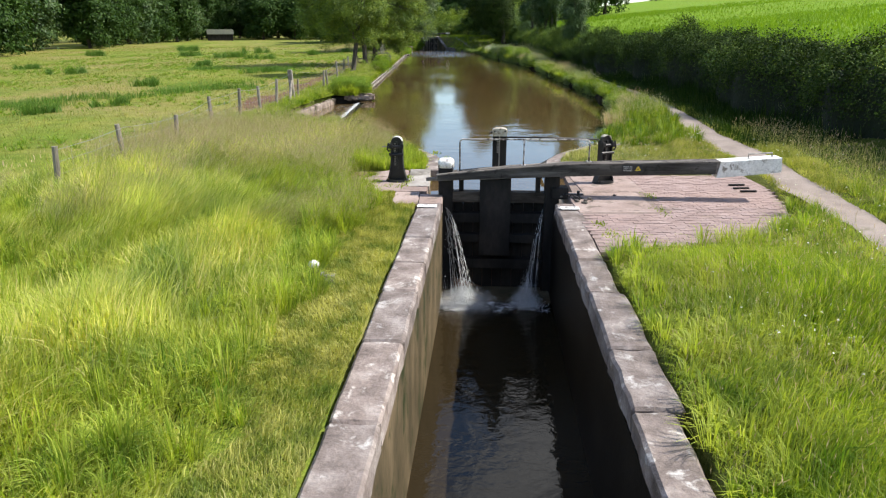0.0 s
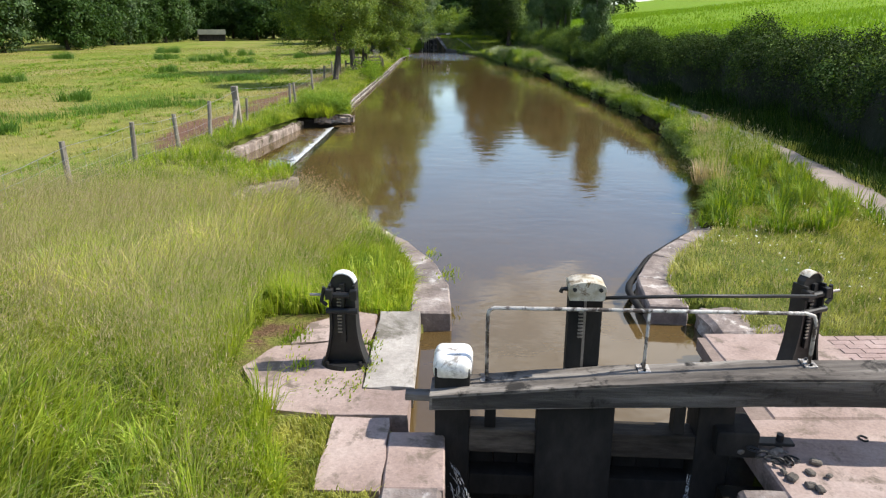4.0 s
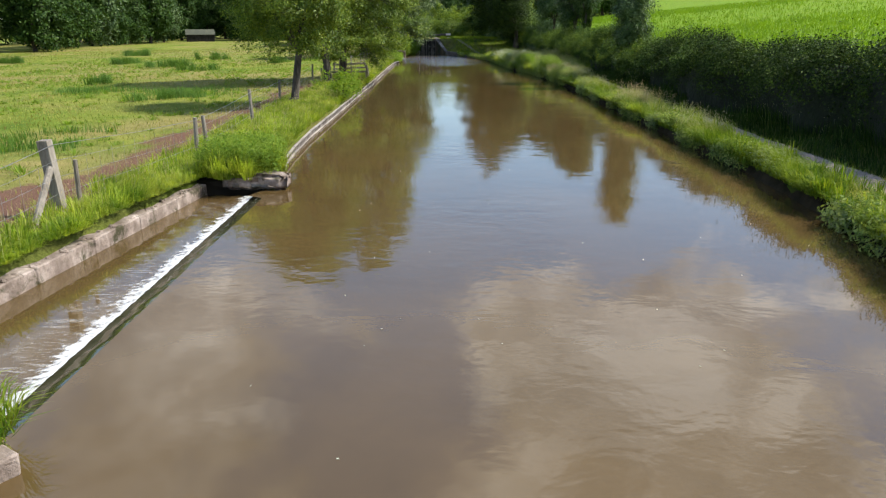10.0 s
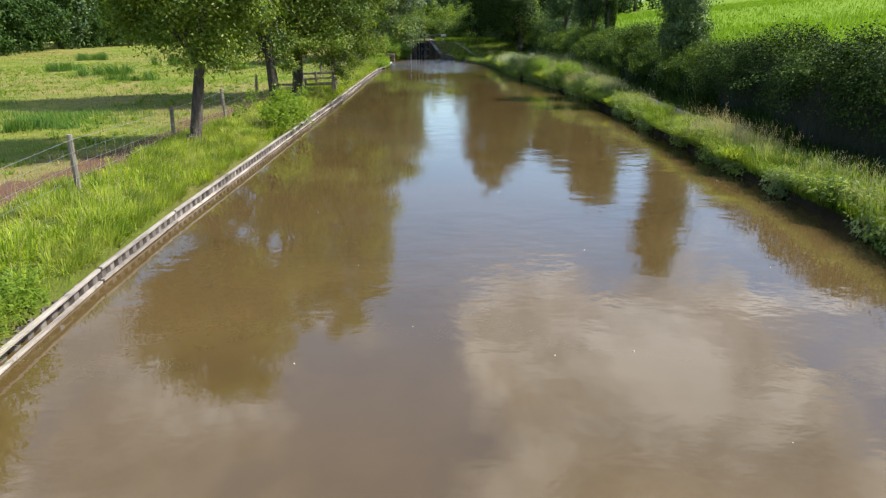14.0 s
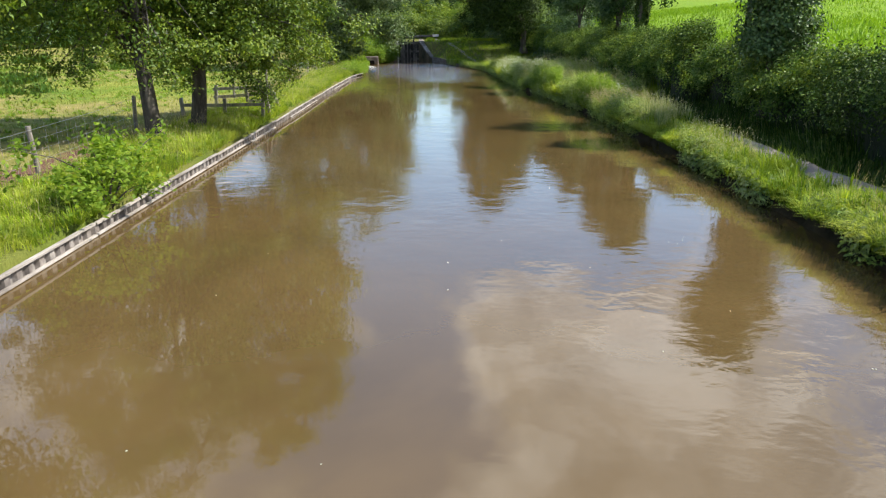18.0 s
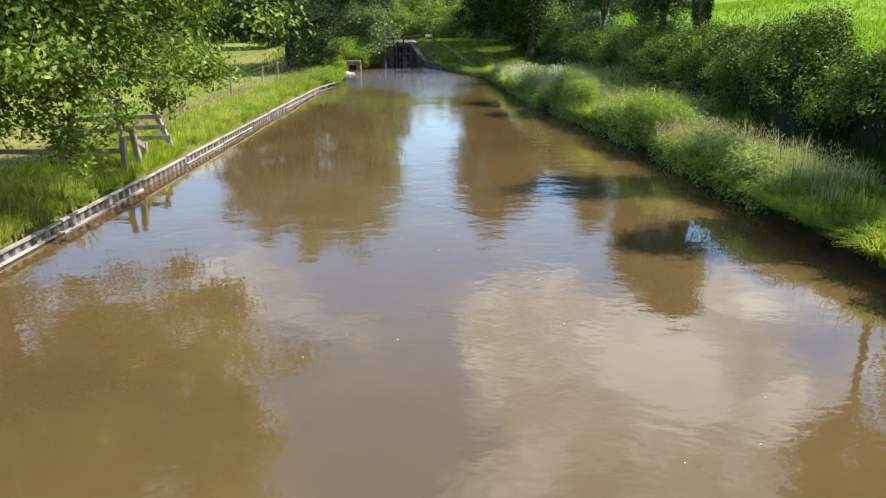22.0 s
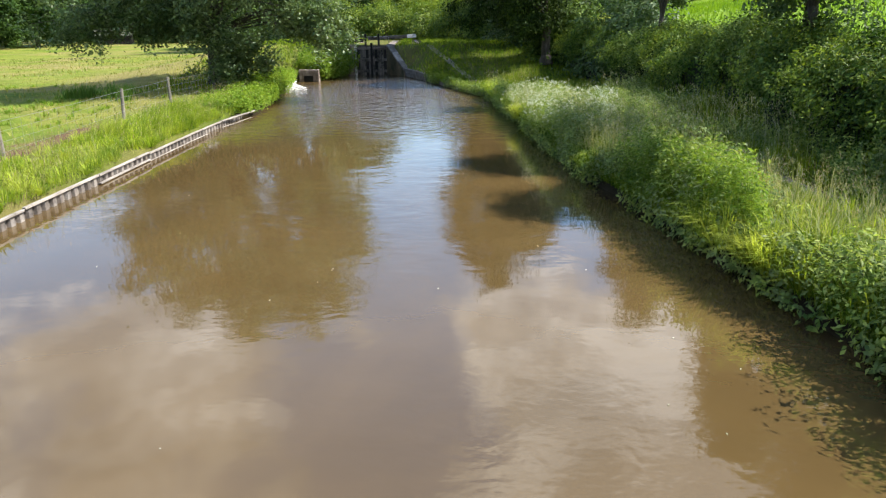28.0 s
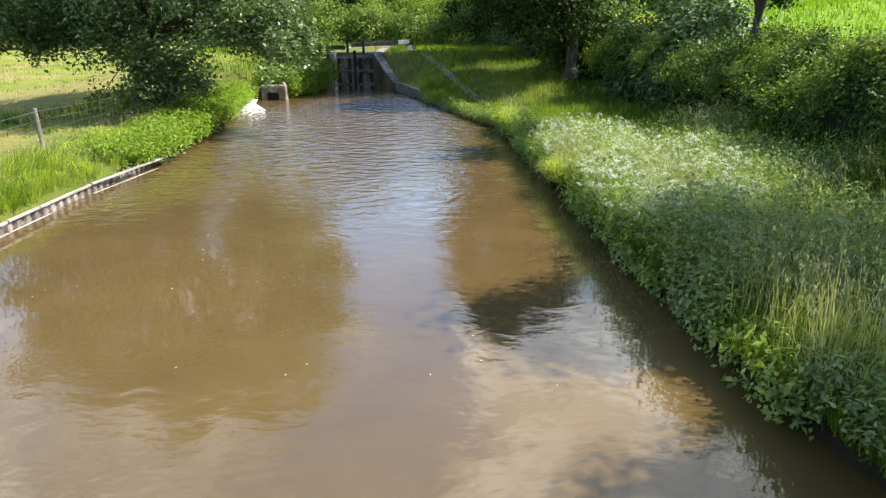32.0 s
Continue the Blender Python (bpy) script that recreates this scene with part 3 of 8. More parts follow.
def ground_material():
    m, nt, out = material("turf and soil")
    geo = nd(nt, "ShaderNodeNewGeometry")
    pos = geo.outputs["Position"]
    a = noise_node(nt, pos, 0.22, 5.0, 0.6)
    b = noise_node(nt, pos, 1.7, 6.0, 0.65)
    g = noise_node(nt, pos, 22.0, 4.0, 0.6)
    col = ramp(nt, a, [(0.32, (0.09, 0.145, 0.016)), (0.48, (0.142, 0.19, 0.024)), (0.60, (0.205, 0.215, 0.044)), (0.72, (0.12, 0.17, 0.019))])
    col = mix_col(nt, 0.55, col, ramp(nt, b, [(0.3, (0.55, 0.6, 0.5)), (0.7, (1.4, 1.35, 1.3))]), "MULTIPLY")
    col = mix_col(nt, 0.5, col, ramp(nt, g, [(0.3, (0.5, 0.5, 0.5)), (0.7, (1.5, 1.5, 1.4))]), "MULTIPLY")
    tan = nd(nt, "ShaderNodeMapRange", {0: noise_node(nt, pos, 0.09, 5.0, 0.62, 0.6), 1: 0.44, 2: 0.62}).outputs[0]
    col = mix_col(nt, math_node(nt, "MULTIPLY", tan, 0.85), col, ramp(nt, b, [(0.3, (0.178, 0.156, 0.046)), (0.7, (0.305, 0.245, 0.1))]))
    soil = nd(nt, "ShaderNodeAttribute")
    soil.attribute_name = "soil"
    sn = math_node(nt, "ADD", soil.outputs["Fac"], math_node(nt, "MULTIPLY", math_node(nt, "SUBTRACT", b, 0.5), 1.7))
    f = nd(nt, "ShaderNodeMapRange", {0: sn, 1: 0.38, 2: 0.62}).outputs[0]
    soilc = ramp(nt, g, [(0.3, (0.095, 0.05, 0.033)), (0.7, (0.2, 0.112, 0.077))])
    col = mix_col(nt, f, col, soilc)
    # dark ground colour stands in for the shade between grass blades
    blade_shade = nd(nt, "ShaderNodeAttribute")
    blade_shade.attribute_name = "blade_shade"
    col = mix_col(nt, blade_shade.outputs["Fac"], col, ramp(nt, g, [(0.3, (0.022, 0.03, 0.008)), (0.7, (0.06, 0.07, 0.02))]))
    crop = nd(nt, "ShaderNodeAttribute")
    crop.attribute_name = "crop"
    col = mix_col(nt, crop.outputs["Fac"], col, ramp(nt, b, [(0.3, (0.12, 0.22, 0.015)), (0.7, (0.178, 0.282, 0.022))]))
    bs = nd(nt, "ShaderNodeBsdfPrincipled", {"Base Color": col, "Roughness": 0.95, "Specular IOR Level": 0.1, "Normal": bump_node(nt, math_node(nt, "ADD", b, g), 0.8, 0.06)})
    link(nt, bs.outputs[0], out.inputs[0])
    return m


ground = fast_mesh("ground", np.stack([X, Y, Z], -1).reshape(-1, 3), [quads], ground_material(), smooth=True)
tagged(ground, "grassy pasture ground with worn red soil along the fence", "ground", kind="structure")
soil = 1.15 * np.exp(-((X - (-7.3 + 0.012 * (Y - 35) + 0.2 * np.sin(Y * 0.55) + 0.12 * np.sin(Y * 1.7))) / (1.0 + 0.2 * np.sin(Y * 0.8 + 2))) ** 4) * sstep(25, 28, Y) * (1 - sstep(58, 66, Y))
soil += 0.75 * np.exp(-((X + 7.6) / 0.8) ** 2) * sstep(66, 72, Y) * (1 - sstep(84, 92, Y))
soil += 0.5 * ((X > -2.15) & (X < -0.3) & (Y > 13.5) & (Y < 16.0))
soil = np.where(pool | weir | lock, 1.0, soil)
crop = sstep(13.5, 15.5, X) * (1 - 0.15 * np.sin(Y * 0.9) ** 2)
# painted shade under the tall grass, nearly none on the mown strip
blade_shade = 0.5 * sstep(-8.6, -7.6, X) * (1 - sstep(12, 13.5, X)) * (1 - np.clip(soil, 0, 1)) * np.where((UL > -1.85) & (UL < 0) & (Y < 13.6), 0.1, 1.0)
for nm, arr in (("soil", soil), ("crop", crop), ("blade_shade", blade_shade)):
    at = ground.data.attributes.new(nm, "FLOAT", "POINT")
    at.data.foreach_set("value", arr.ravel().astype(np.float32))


def strip(name, ys, lo, hi, z, mat, label, category, cols=2, kind="structure"):
    """A sheet between two edges that follow y."""
    ys = np.asarray(ys, float)
    t = np.linspace(0, 1, cols)
    xs = lo[:, None] * (1 - t) + hi[:, None] * t
    yy = np.repeat(ys[:, None], cols, 1)
    zz = z(xs, yy) if callable(z) else np.full_like(xs, z)
    i = np.arange(len(ys) * cols).reshape(len(ys), cols)
    f = np.stack([i[:-1, :-1], i[:-1, 1:], i[1:, 1:], i[1:, :-1]], -1).reshape(-1, 4)
    return tagged(fast_mesh(name, np.stack([xs, yy, zz], -1).reshape(-1, 3), [f], mat, smooth=True), label, category, kind=kind)


wy = spaced((13.62, 116.2, 0.2))
wl = np.where((wy > 24.35) & (wy < 33.6), -3.70, left_edge(wy) - 0.3)
strip("water", wy, wl, right_edge(wy) + 0.3, WATER, M_WATER, "muddy brown canal water reflecting sky and trees", "water", 3)
ly = spaced((-12, 13.5, 0.5))
strip("water", ly, -0.1 + 0.064 * (ly - 13.3), 2.3 + 0.064 * (ly - 13.3), LOW_WATER, M_LOCKWATER, "water low in the lock chamber, coloured dark for its shade", "water", 3)
cy = spaced((24.4, 34.3, 0.2))
strip("water", cy, weir_wall(cy) - 0.1, np.full(len(cy), -4.08), -0.37, M_WATER, "shallow brown overflow water beside the weir", "water", 3)
cresty = spaced((24.36, 34.3, 0.2))
strip("water", cresty, np.full(len(cresty), -4.08), np.full(len(cresty), -3.70), lambda x, y: -0.37 + 0.12 * sstep(-4.1, -3.68, x) + 0.006 * np.sin(y * 23 + x * 9) * (x < -3.72) * (x > -4.07), M_SLIDE, "thin sheet of water sliding over the weir crest", "water", 5)

# towpath
ty = spaced((-40, 150, 0.4))
wob = (0.07 * np.sin(ty * 1.3) + 0.05 * np.sin(ty * 3.1)) * (1 - 0.85 * sstep(80, 96, ty))
strip("towpath", ty, path_mid(ty) - 0.40 + wob + 0.27 * sstep(85, 100, ty), path_mid(ty) + 0.42 - wob - 0.27 * sstep(85, 100, ty), lambda x, y: ground_z(x, y) + 0.03 - 0.05 * np.abs(x - path_mid(y)) , M_PATH, "narrow pinkish gravel towpath worn through the grass", "path", 7)

# ---------- lock one ----------
LOCK = pose(0, 13.3, 0, 0, 0, -3.66)
rng = random.Random(5)
for side, x0, x1, cw in (("west", -0.55, 0.0, -0.44), ("east", 2.15, 2.7, 2.55)):
    # east wall takes the blackened copy in place of real shade
    wall = part("wall_" + side, boxm((x0, -24, -3.6), (x1, 0.32 if side == "west" else -0.1, -0.285)), M_LOCKWALL if side == "west" else M_SHADEWALL)
    wall.matrix_world = LOCK
    tagged(wall, "stained damp brick side wall of the lock chamber, the east one coloured for shade", "wall", kind="structure")
    y = -24.0
    k = 0
    while y < -0.9:
        ln = min(rng.uniform(1.1, 1.7), -0.02 - y)
        if -0.9 - (y + ln) < 0.6 and y + ln < -0.5:
            ln = -0.5 - y
        a, b = (cw, 0.012) if side == "west" else (2.138, cw + rng.uniform(-0.04, 0.05))
        part("coping_stone", stone((a, y + 0.006, -0.28), (b, y + ln - 0.006, rng.uniform(-0.006, 0.008)), 0.016 if side == "west" else 0.03, 0.03, 4, k * 1.3), M_COPING, wall, smooth=False)
        y += ln
        k += 1
wall_end = part("wall_south", boxm((-0.6, -24.6, -3.6), (2.75, -24.0, 0.0)), M_LOCKWALL)
wall_end.matrix_world = LOCK
tagged(wall_end, "brick end wall closing the lock chamber", "wall", kind="structure")
cill = part("wall_cill", boxm((0.0, -0.55, -3.6), (2.15, 0.3, -1.95), None, 0.05), M_LOCKWALL)
cill.matrix_world = LOCK
tagged(cill, "wet masonry ledge below the gate", "wall", kind="structure")


# lettering on the coping
def text_part(name, body, size, m, mat, parent):
    cu = bpy.data.curves.new(name, "FONT")
    cu.body, cu.size, cu.extrude, cu.align_x, cu.align_y = body, size, 0.001, "CENTER", "CENTER"
    tmp = bpy.data.objects.new(name, cu)
    me = bpy.data.meshes.new_from_object(tmp)
    bpy.data.objects.remove(tmp)
    me.transform(m)
    me.materials.clear()
    me.materials.append(mat)
    ob = new(name, me)
    ob.parent = parent
    return ob


for cx, w in ((-0.235, 0.36), (2.36, 0.34)):
    mark = empty("cill_marker", LOCK @ pose(cx, -0.93, 0.012), "white painted marker lettered CILL on the coping", "marker", "cill markers")
    part("paint_patch", rough_up(boxm((-w / 2, -0.09, 0), (w / 2, 0.09, 0.012), None, 0.004), 0.004, 9, cx), M_WHITE, mark)
    text_part("lettering", "CILL", 0.12, pose(0.02, 0, 0.0135), M_LETTER, mark)

# the top gate: toe post at the west wall, heel post and balance beam at the east
gate = empty("lock_gate", LOCK, "closed black timber lock gate with grey balance beam and handrail", "lock gate")
part("toe_post", soften(boxm((-0.09, 0.0, -2.3), (0.19, 0.32, 0.62)), 0.02), M_TAR, gate, "black square toe post")
bm = boxm((-0.105, -0.015, 0.54), (0.205, 0.335, 0.70))
bmesh.ops.bevel(bm, geom=[e for e in bm.edges if max(v.co.z for v in e.verts) > 0.6], offset=0.075, segments=4, affect="EDGES", profile=0.5)
part("post_cap", rough_up(bm, 0.006, 6), M_WHITE, gate, "rounded white painted post cap", True)
part("heel_post", soften(boxm((1.98, 0.0, -2.3), (2.26, 0.3, 0.42)), 0.02), M_TAR, gate)
part("collar_strap", soften(boxm((-0.34, 0.10, 0.26), (0.0, 0.2, 0.32)), 0.01), M_OAK, gate)
part("heel_block", soften(boxm((2.1, -0.12, -0.02), (2.42, 0.2, 0.2)), 0.02), M_TAR, gate)
beam_out = [(-0.12, 0.31), (2.36, 0.43), (5.15, 0.51), (5.2, 0.75), (2.36, 0.66), (1.2, 0.57), (-0.12, 0.43)]
bm = soften(prism(beam_out, -0.12, 0.2), 0.012)
bmesh.ops.subdivide_edges(bm, edges=[e for e in bm.edges if e.calc_length() > 1.0], cuts=10)
part("balance_beam", rough_up(bm, 0.007, 3), M_OAK, gate, "weathered grey oak balance beam")
# thin dark facing so the front reads unlit against the top
part("beam_face", soften(prism([(-0.1, 0.322), (2.36, 0.442), (5.13, 0.522), (5.13, 0.725), (2.36, 0.642), (1.2, 0.552), (-0.1, 0.415)], -0.126, -0.121), 0.001), M_BEAMFRONT, gate, "grey painted front face of the beam, darkened for shade")
bm = soften(prism([(5.152, 0.44), (6.3, 0.56), (6.32, 0.60), (6.3, 0.83), (5.202, 0.742)], -0.13, 0.21), 0.014)
part("beam_end", rough_up(bm, 0.006, 4), M_WHITE, gate, "flaking white painted beam end")
part("beam_grip", tubem([(5.75, 0.05, 0.79), (5.75, 0.05, 0.87), (6.18, 0.05, 0.90), (6.18, 0.05, 0.82)], 0.016, 6), M_STEEL, gate, "iron grip on the beam end")
part("centre_board", soften(boxm((0.72, -0.06, -1.2), (1.32, 0.1, 0.36)), 0.01), M_TAR, gate, "slimy black centre board")
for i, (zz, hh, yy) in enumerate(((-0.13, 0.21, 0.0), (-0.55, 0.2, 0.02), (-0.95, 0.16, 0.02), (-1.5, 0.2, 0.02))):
    # the top rail carries the beam's shade in its colour
    part("gate_rail", soften(rough_up(boxm((0.19, yy, zz), (1.98, yy + 0.2, zz + hh)), 0.006), 0.012), M_SHADEOAK if i == 0 else M_TAR, gate, "brown top rail darkened for the beam's shade" if i == 0 else "")
for i in range(9):
    a = 0.19 + i * 0.199
    part("gate_plank", soften(boxm((a + 0.003, 0.2, -2.3), (a + 0.196, 0.27, -0.05)), 0.006), M_TAR, gate)
for a in (0.31, 1.8):
    part("stub_post", soften(boxm((a, 0.03, 0.08), (a + 0.09, 0.15, 0.38)), 0.006), M_TAR, gate)
part("footboard", soften(boxm((0.19, 0.28, -0.13), (2.0, 0.46, -0.08)), 0.006), M_OAK, gate, "grey plank footboard")
part("handrail", tubem([(0.32, 0.12, 0.50), (0.32, 0.12, 1.02), (0.33, 0.12, 1.06), (0.37, 0.12, 1.085), (2.72, 0.12, 1.10), (2.78, 0.12, 1.08), (2.80, 0.12, 1.03), (2.80, 0.12, 0.68)], 0.0155, 10), M_PIPE, gate, "chipped white pipe handrail", True)
part("rail_stanchion", tubem([(1.55, 0.12, 0.58), (1.555, 0.12, 1.09)], 0.014, 8), M_PIPE, gate, "", True)
for a, zz in ((0.32, 0.465), (1.55, 0.59), (2.80, 0.675)):
    ft = part("rail_foot", soften(boxm((a - 0.05, 0.06, zz - 0.012), (a + 0.05, 0.2, zz + 0.012)), 0.004), M_PIPE, gate)
    for q in (0.08, 0.18):
        part("bolt", tubem([(a, q, zz), (a, q, zz + 0.03)], 0.011, 6), M_IRON, ft)
for i in range(7):
    a = i / 6
    lk = tubem([(0.045 * math.cos(t), 0.026 * math.sin(t), 0) for t in np.linspace(0, 6.283, 11)], 0.009, 5)
    ob = part("chain_link", lk, M_IRON, gate, "rusty iron chain link")
    ob.matrix_local = pose(2.36 + 0.3 * a, -0.16 - 0.1 * math.sin(a * 3), 0.09 - 0.06 * a, 90 * (i % 2), 0, -25 + 40 * math.sin(i))
part("anchor_strap", soften(boxm((2.2, -0.05, 0.05), (2.72, 0.05, 0.075)), 0.006), M_IRON, gate, "flat iron anchor strap")
part("anchor_pin", tubem([(2.62, 0.0, 0.02), (2.62, 0.0, 0.13)], 0.028, 8), M_IRON, gate)
gs = np.random.default_rng(23)
for i in range(18):
    r = gs.uniform(0.012, 0.036)
    ob = tagged(part("stone", stone((-r, -r * 1.3, -r * 0.5), (r, r * 1.3, r * 0.7), 0.02, 0.012, 1, i * 1.9), M_ROCK), "broken stone chip at the gate heel", "stone", "heel rubble")
    ob.matrix_world = LOCK @ pose(gs.uniform(2.28, 2.85), gs.uniform(-0.55, 0.0), 0.012 + r * 0.4, 0, 0, i * 61)
gear = empty("paddle_post", LOCK, "black timber gate paddle post with a pale stained metal head", "paddle gear")
part("post_board", soften(boxm((0.95, 0.205, 0.3), (1.07, 0.34, 1.17)), 0.008), M_TAR, gear)
part("post_board", soften(boxm((1.09, 0.24, 0.3), (1.22, 0.37, 1.17)), 0.008), M_TAR, gear)
part("rack", soften(boxm((1.068, 0.22, 0.5), (1.092, 0.25, 1.15)), 0.003), M_STEEL, gear, "steel toothed rack")
for i in range(9):
    part("rack_tooth", boxm((1.03, 0.185, 0.82 + i * 0.03), (1.07, 0.2, 0.832 + i * 0.03)), M_STEEL, gear)
head = [(0.95, 1.14)] + [(1.085 - 0.145 * math.cos(a), 1.24 + 0.05 * math.sin(a)) for a in np.linspace(0, math.pi, 9)] + [(1.22, 1.14)]
part("head_plate", soften(prism(head, 0.17, 0.38), 0.006), M_CREAM, gear, "flaking cream painted head plate")
for a in (0.985, 1.185):
    part("bolt", tubem([(a, 0.172, 1.235), (a, 0.15, 1.235)], 0.016, 8), M_IRON, gear)
part("latch", tubem([(0.95, 0.27, 1.2), (0.9, 0.27, 1.2), (0.89, 0.27, 1.17)], 0.018, 6), M_IRON, gear)
part("connecting_rod", tubem([(1.2, 0.34, 1.10), (2.0, 0.5, 1.075), (3.05, 0.7, 1.02)], 0.016, 8), M_IRON, gear, "long black operating rod", True)

# warning sign on the beam
sign = empty("warning_sign", LOCK @ pose(3.58, -0.13, 0.605, 90, 0, 0) @ pose(0, 0, 0, 0, 0, 2.2), "small black warning sign with white words and a yellow triangle", "sign")
part("plate", soften(boxm((-0.19, -0.065, 0), (0.19, 0.065, 0.006)), 0.002), M_LETTER, sign)
for i, w in enumerate(("Keep boat", "forward of", "cill marker")):
    text_part("lettering", w, 0.037, pose(-0.085, 0.036 - i * 0.036, 0.0065), M_WHITE, sign)
part("triangle", prism([(0.05, -0.045), (0.165, -0.045), (0.108, 0.045)], 0.006, 0.009, "z"), M_YELLOW, sign)
part("triangle_hole", prism([(0.09, -0.028), (0.126, -0.028), (0.108, 0.006)], 0.009, 0.0105, "z"), M_LETTER, sign)


# ground paddle stands
def paddle_stand(m, h, label, mirror=1, rim=M_WHITE):
    e = empty("paddle_stand", m, label, "paddle gear", "paddle stands")
    base = bmesh.new()
    bmesh.ops.create_cone(base, cap_ends=True, segments=28, radius1=0.25, radius2=0.235, depth=0.045, matrix=pose(0, 0, 0.0225) @ Matrix.Diagonal((1.0, 0.72, 1, 1)))
    part("base_plate", base, M_IRON, e)
    n = 12
    prof = [(0.115 + 0.085 * max(0.0, 1 - i / (n * 0.6)) ** 2.2, 0.04 + (h - 0.15) * i / n) for i in range(n + 1)]
    side = [(-a, z) for a, z in prof] + [(0.115 * math.cos(t), h - 0.11 + 0.11 * math.sin(t)) for t in np.linspace(math.pi, 0, 11)][1:-1] + [(a, z) for a, z in reversed(prof)]
    part("frame", soften(prism(side, -0.035, 0.045), 0.008), M_IRON, e)
    for sx in (-1, 1):
        fl = [(sx * (a - 0.012), z) for a, z in prof] + [(sx * (a + 0.012), z) for a, z in reversed(prof)]
        part("flange", prism(fl, -0.085, 0.075), M_IRON, e)
    arc = [(0.124 * math.cos(t), h - 0.11 + 0.115 * math.sin(t)) for t in np.linspace(0.15, math.pi * 0.75, 12)]
    arc += [(0.111 * math.cos(t), h - 0.11 + 0.104 * math.sin(t)) for t in np.linspace(math.pi * 0.75, 0.15, 12)]
    part("crown_edge", prism(arc, -0.05, 0.055), rim, e, "painted rim")
    part("rack", soften(boxm((-0.022, -0.075, 0.25), (0.022, -0.04, h - 0.1)), 0.003), M_IRON, e)
    for i in range(14):
        part("rack_tooth", boxm((-0.05, -0.085, 0.36 + i * 0.034), (-0.01, -0.07, 0.372 + i * 0.034)), M_STEEL, e)
    for z in (h - 0.2, h - 0.36):
        part("pinion", tubem([(-0.15, -0.09, z), (0.15, -0.09, z)], 0.03, 10), M_IRON, e)
    part("bearing", soften(boxm((-0.15, -0.13, h - 0.24), (-0.08, -0.04, h - 0.14)), 0.01), M_IRON, e)
    part("bearing", soften(boxm((0.08, -0.13, h - 0.24), (0.15, -0.04, h - 0.14)), 0.01), M_IRON, e)
    part("spindle", tubem([(mirror * -0.14, -0.09, h - 0.2), (mirror * -0.3, -0.09, h - 0.2)], 0.014, 8), M_STEEL, e, "bare steel spindle end")
    part("pawl", tubem([(mirror * -0.16, -0.1, h - 0.12), (mirror * -0.19, -0.1, h - 0.26), (mirror * -0.14, -0.1, h - 0.3)], 0.02, 6), M_IRON, e)
    for sx in (-1, 1):
        part("base_bolt", tubem([(sx * 0.16, -0.12, 0.04), (sx * 0.16, -0.12, 0.075)], 0.018, 6), M_IRON, e)
    return e


paddle_stand(pose(-0.97, 14.58, 0.012, 0, 0, -4), 0.95, "black cast iron paddle stand with white rim on worn slabs")
paddle_stand(pose(3.38, 14.45, 0.012, 0, 0, 24), 1.0, "black cast iron paddle stand beside the towpath grass", -1, M_CREAM)

# worn slabs round the gate, west bank
def slab_piece(outline, top, mat, seed):
    bm = prism(outline, -0.2, top, "z")
    es = [e for e in bm.edges if abs(e.verts[0].co.z - e.verts[1].co.z) < 0.01 and e.verts[0].co.z > -0.1]
    bmesh.ops.subdivide_edges(bm, edges=es, cuts=7)
    for v in bm.verts:
        n3 = noise.noise_vector(v.co * 5 + Vector((seed, 0, 0)))
        v.co += Vector((n3[0] * 0.03, n3[1] * 0.03, 0.0 if v.co.z < -0.1 else n3[2] * 0.004))
    return tagged(part("slab", bm, mat), "worn pinkish stone slab beside the lock gate", "slab", "lockside slabs", "structure")


slab_piece([(-0.95, 12.6), (-0.47, 12.6), (-0.47, 13.56), (-0.93, 13.58)], 0.012, M_SLAB, 1)
slab_piece([(-1.55, 13.72), (-1.1, 13.62), (-0.33, 13.60), (-0.32, 14.04), (-0.78, 14.06), (-0.78, 15.0), (-1.2, 15.05), (-1.75, 14.95), (-1.98, 14.5)], 0.013, M_SLAB, 2)
slab_piece([(-0.745, 14.095), (-0.30, 14.08), (-0.29, 15.86), (-0.74, 15.88)], 0.018, M_CONC, 3)
slab_piece([(-1.62, 15.02), (-1.2, 15.1), (-0.78, 15.04), (-0.78, 15.8), (-1.1, 15.92), (-1.5, 15.55)], 0.01, M_SLAB, 4)
tagged(part("pad", stone((-0.462, 12.62, -0.2), (-0.01, 13.36, 0.012), 0.006, 0.015, 3, 9, None), M_SLAB), "worn stone apron beside the gate", "slab", "lockside slabs", "structure").matrix_world = Matrix.Identity(4)


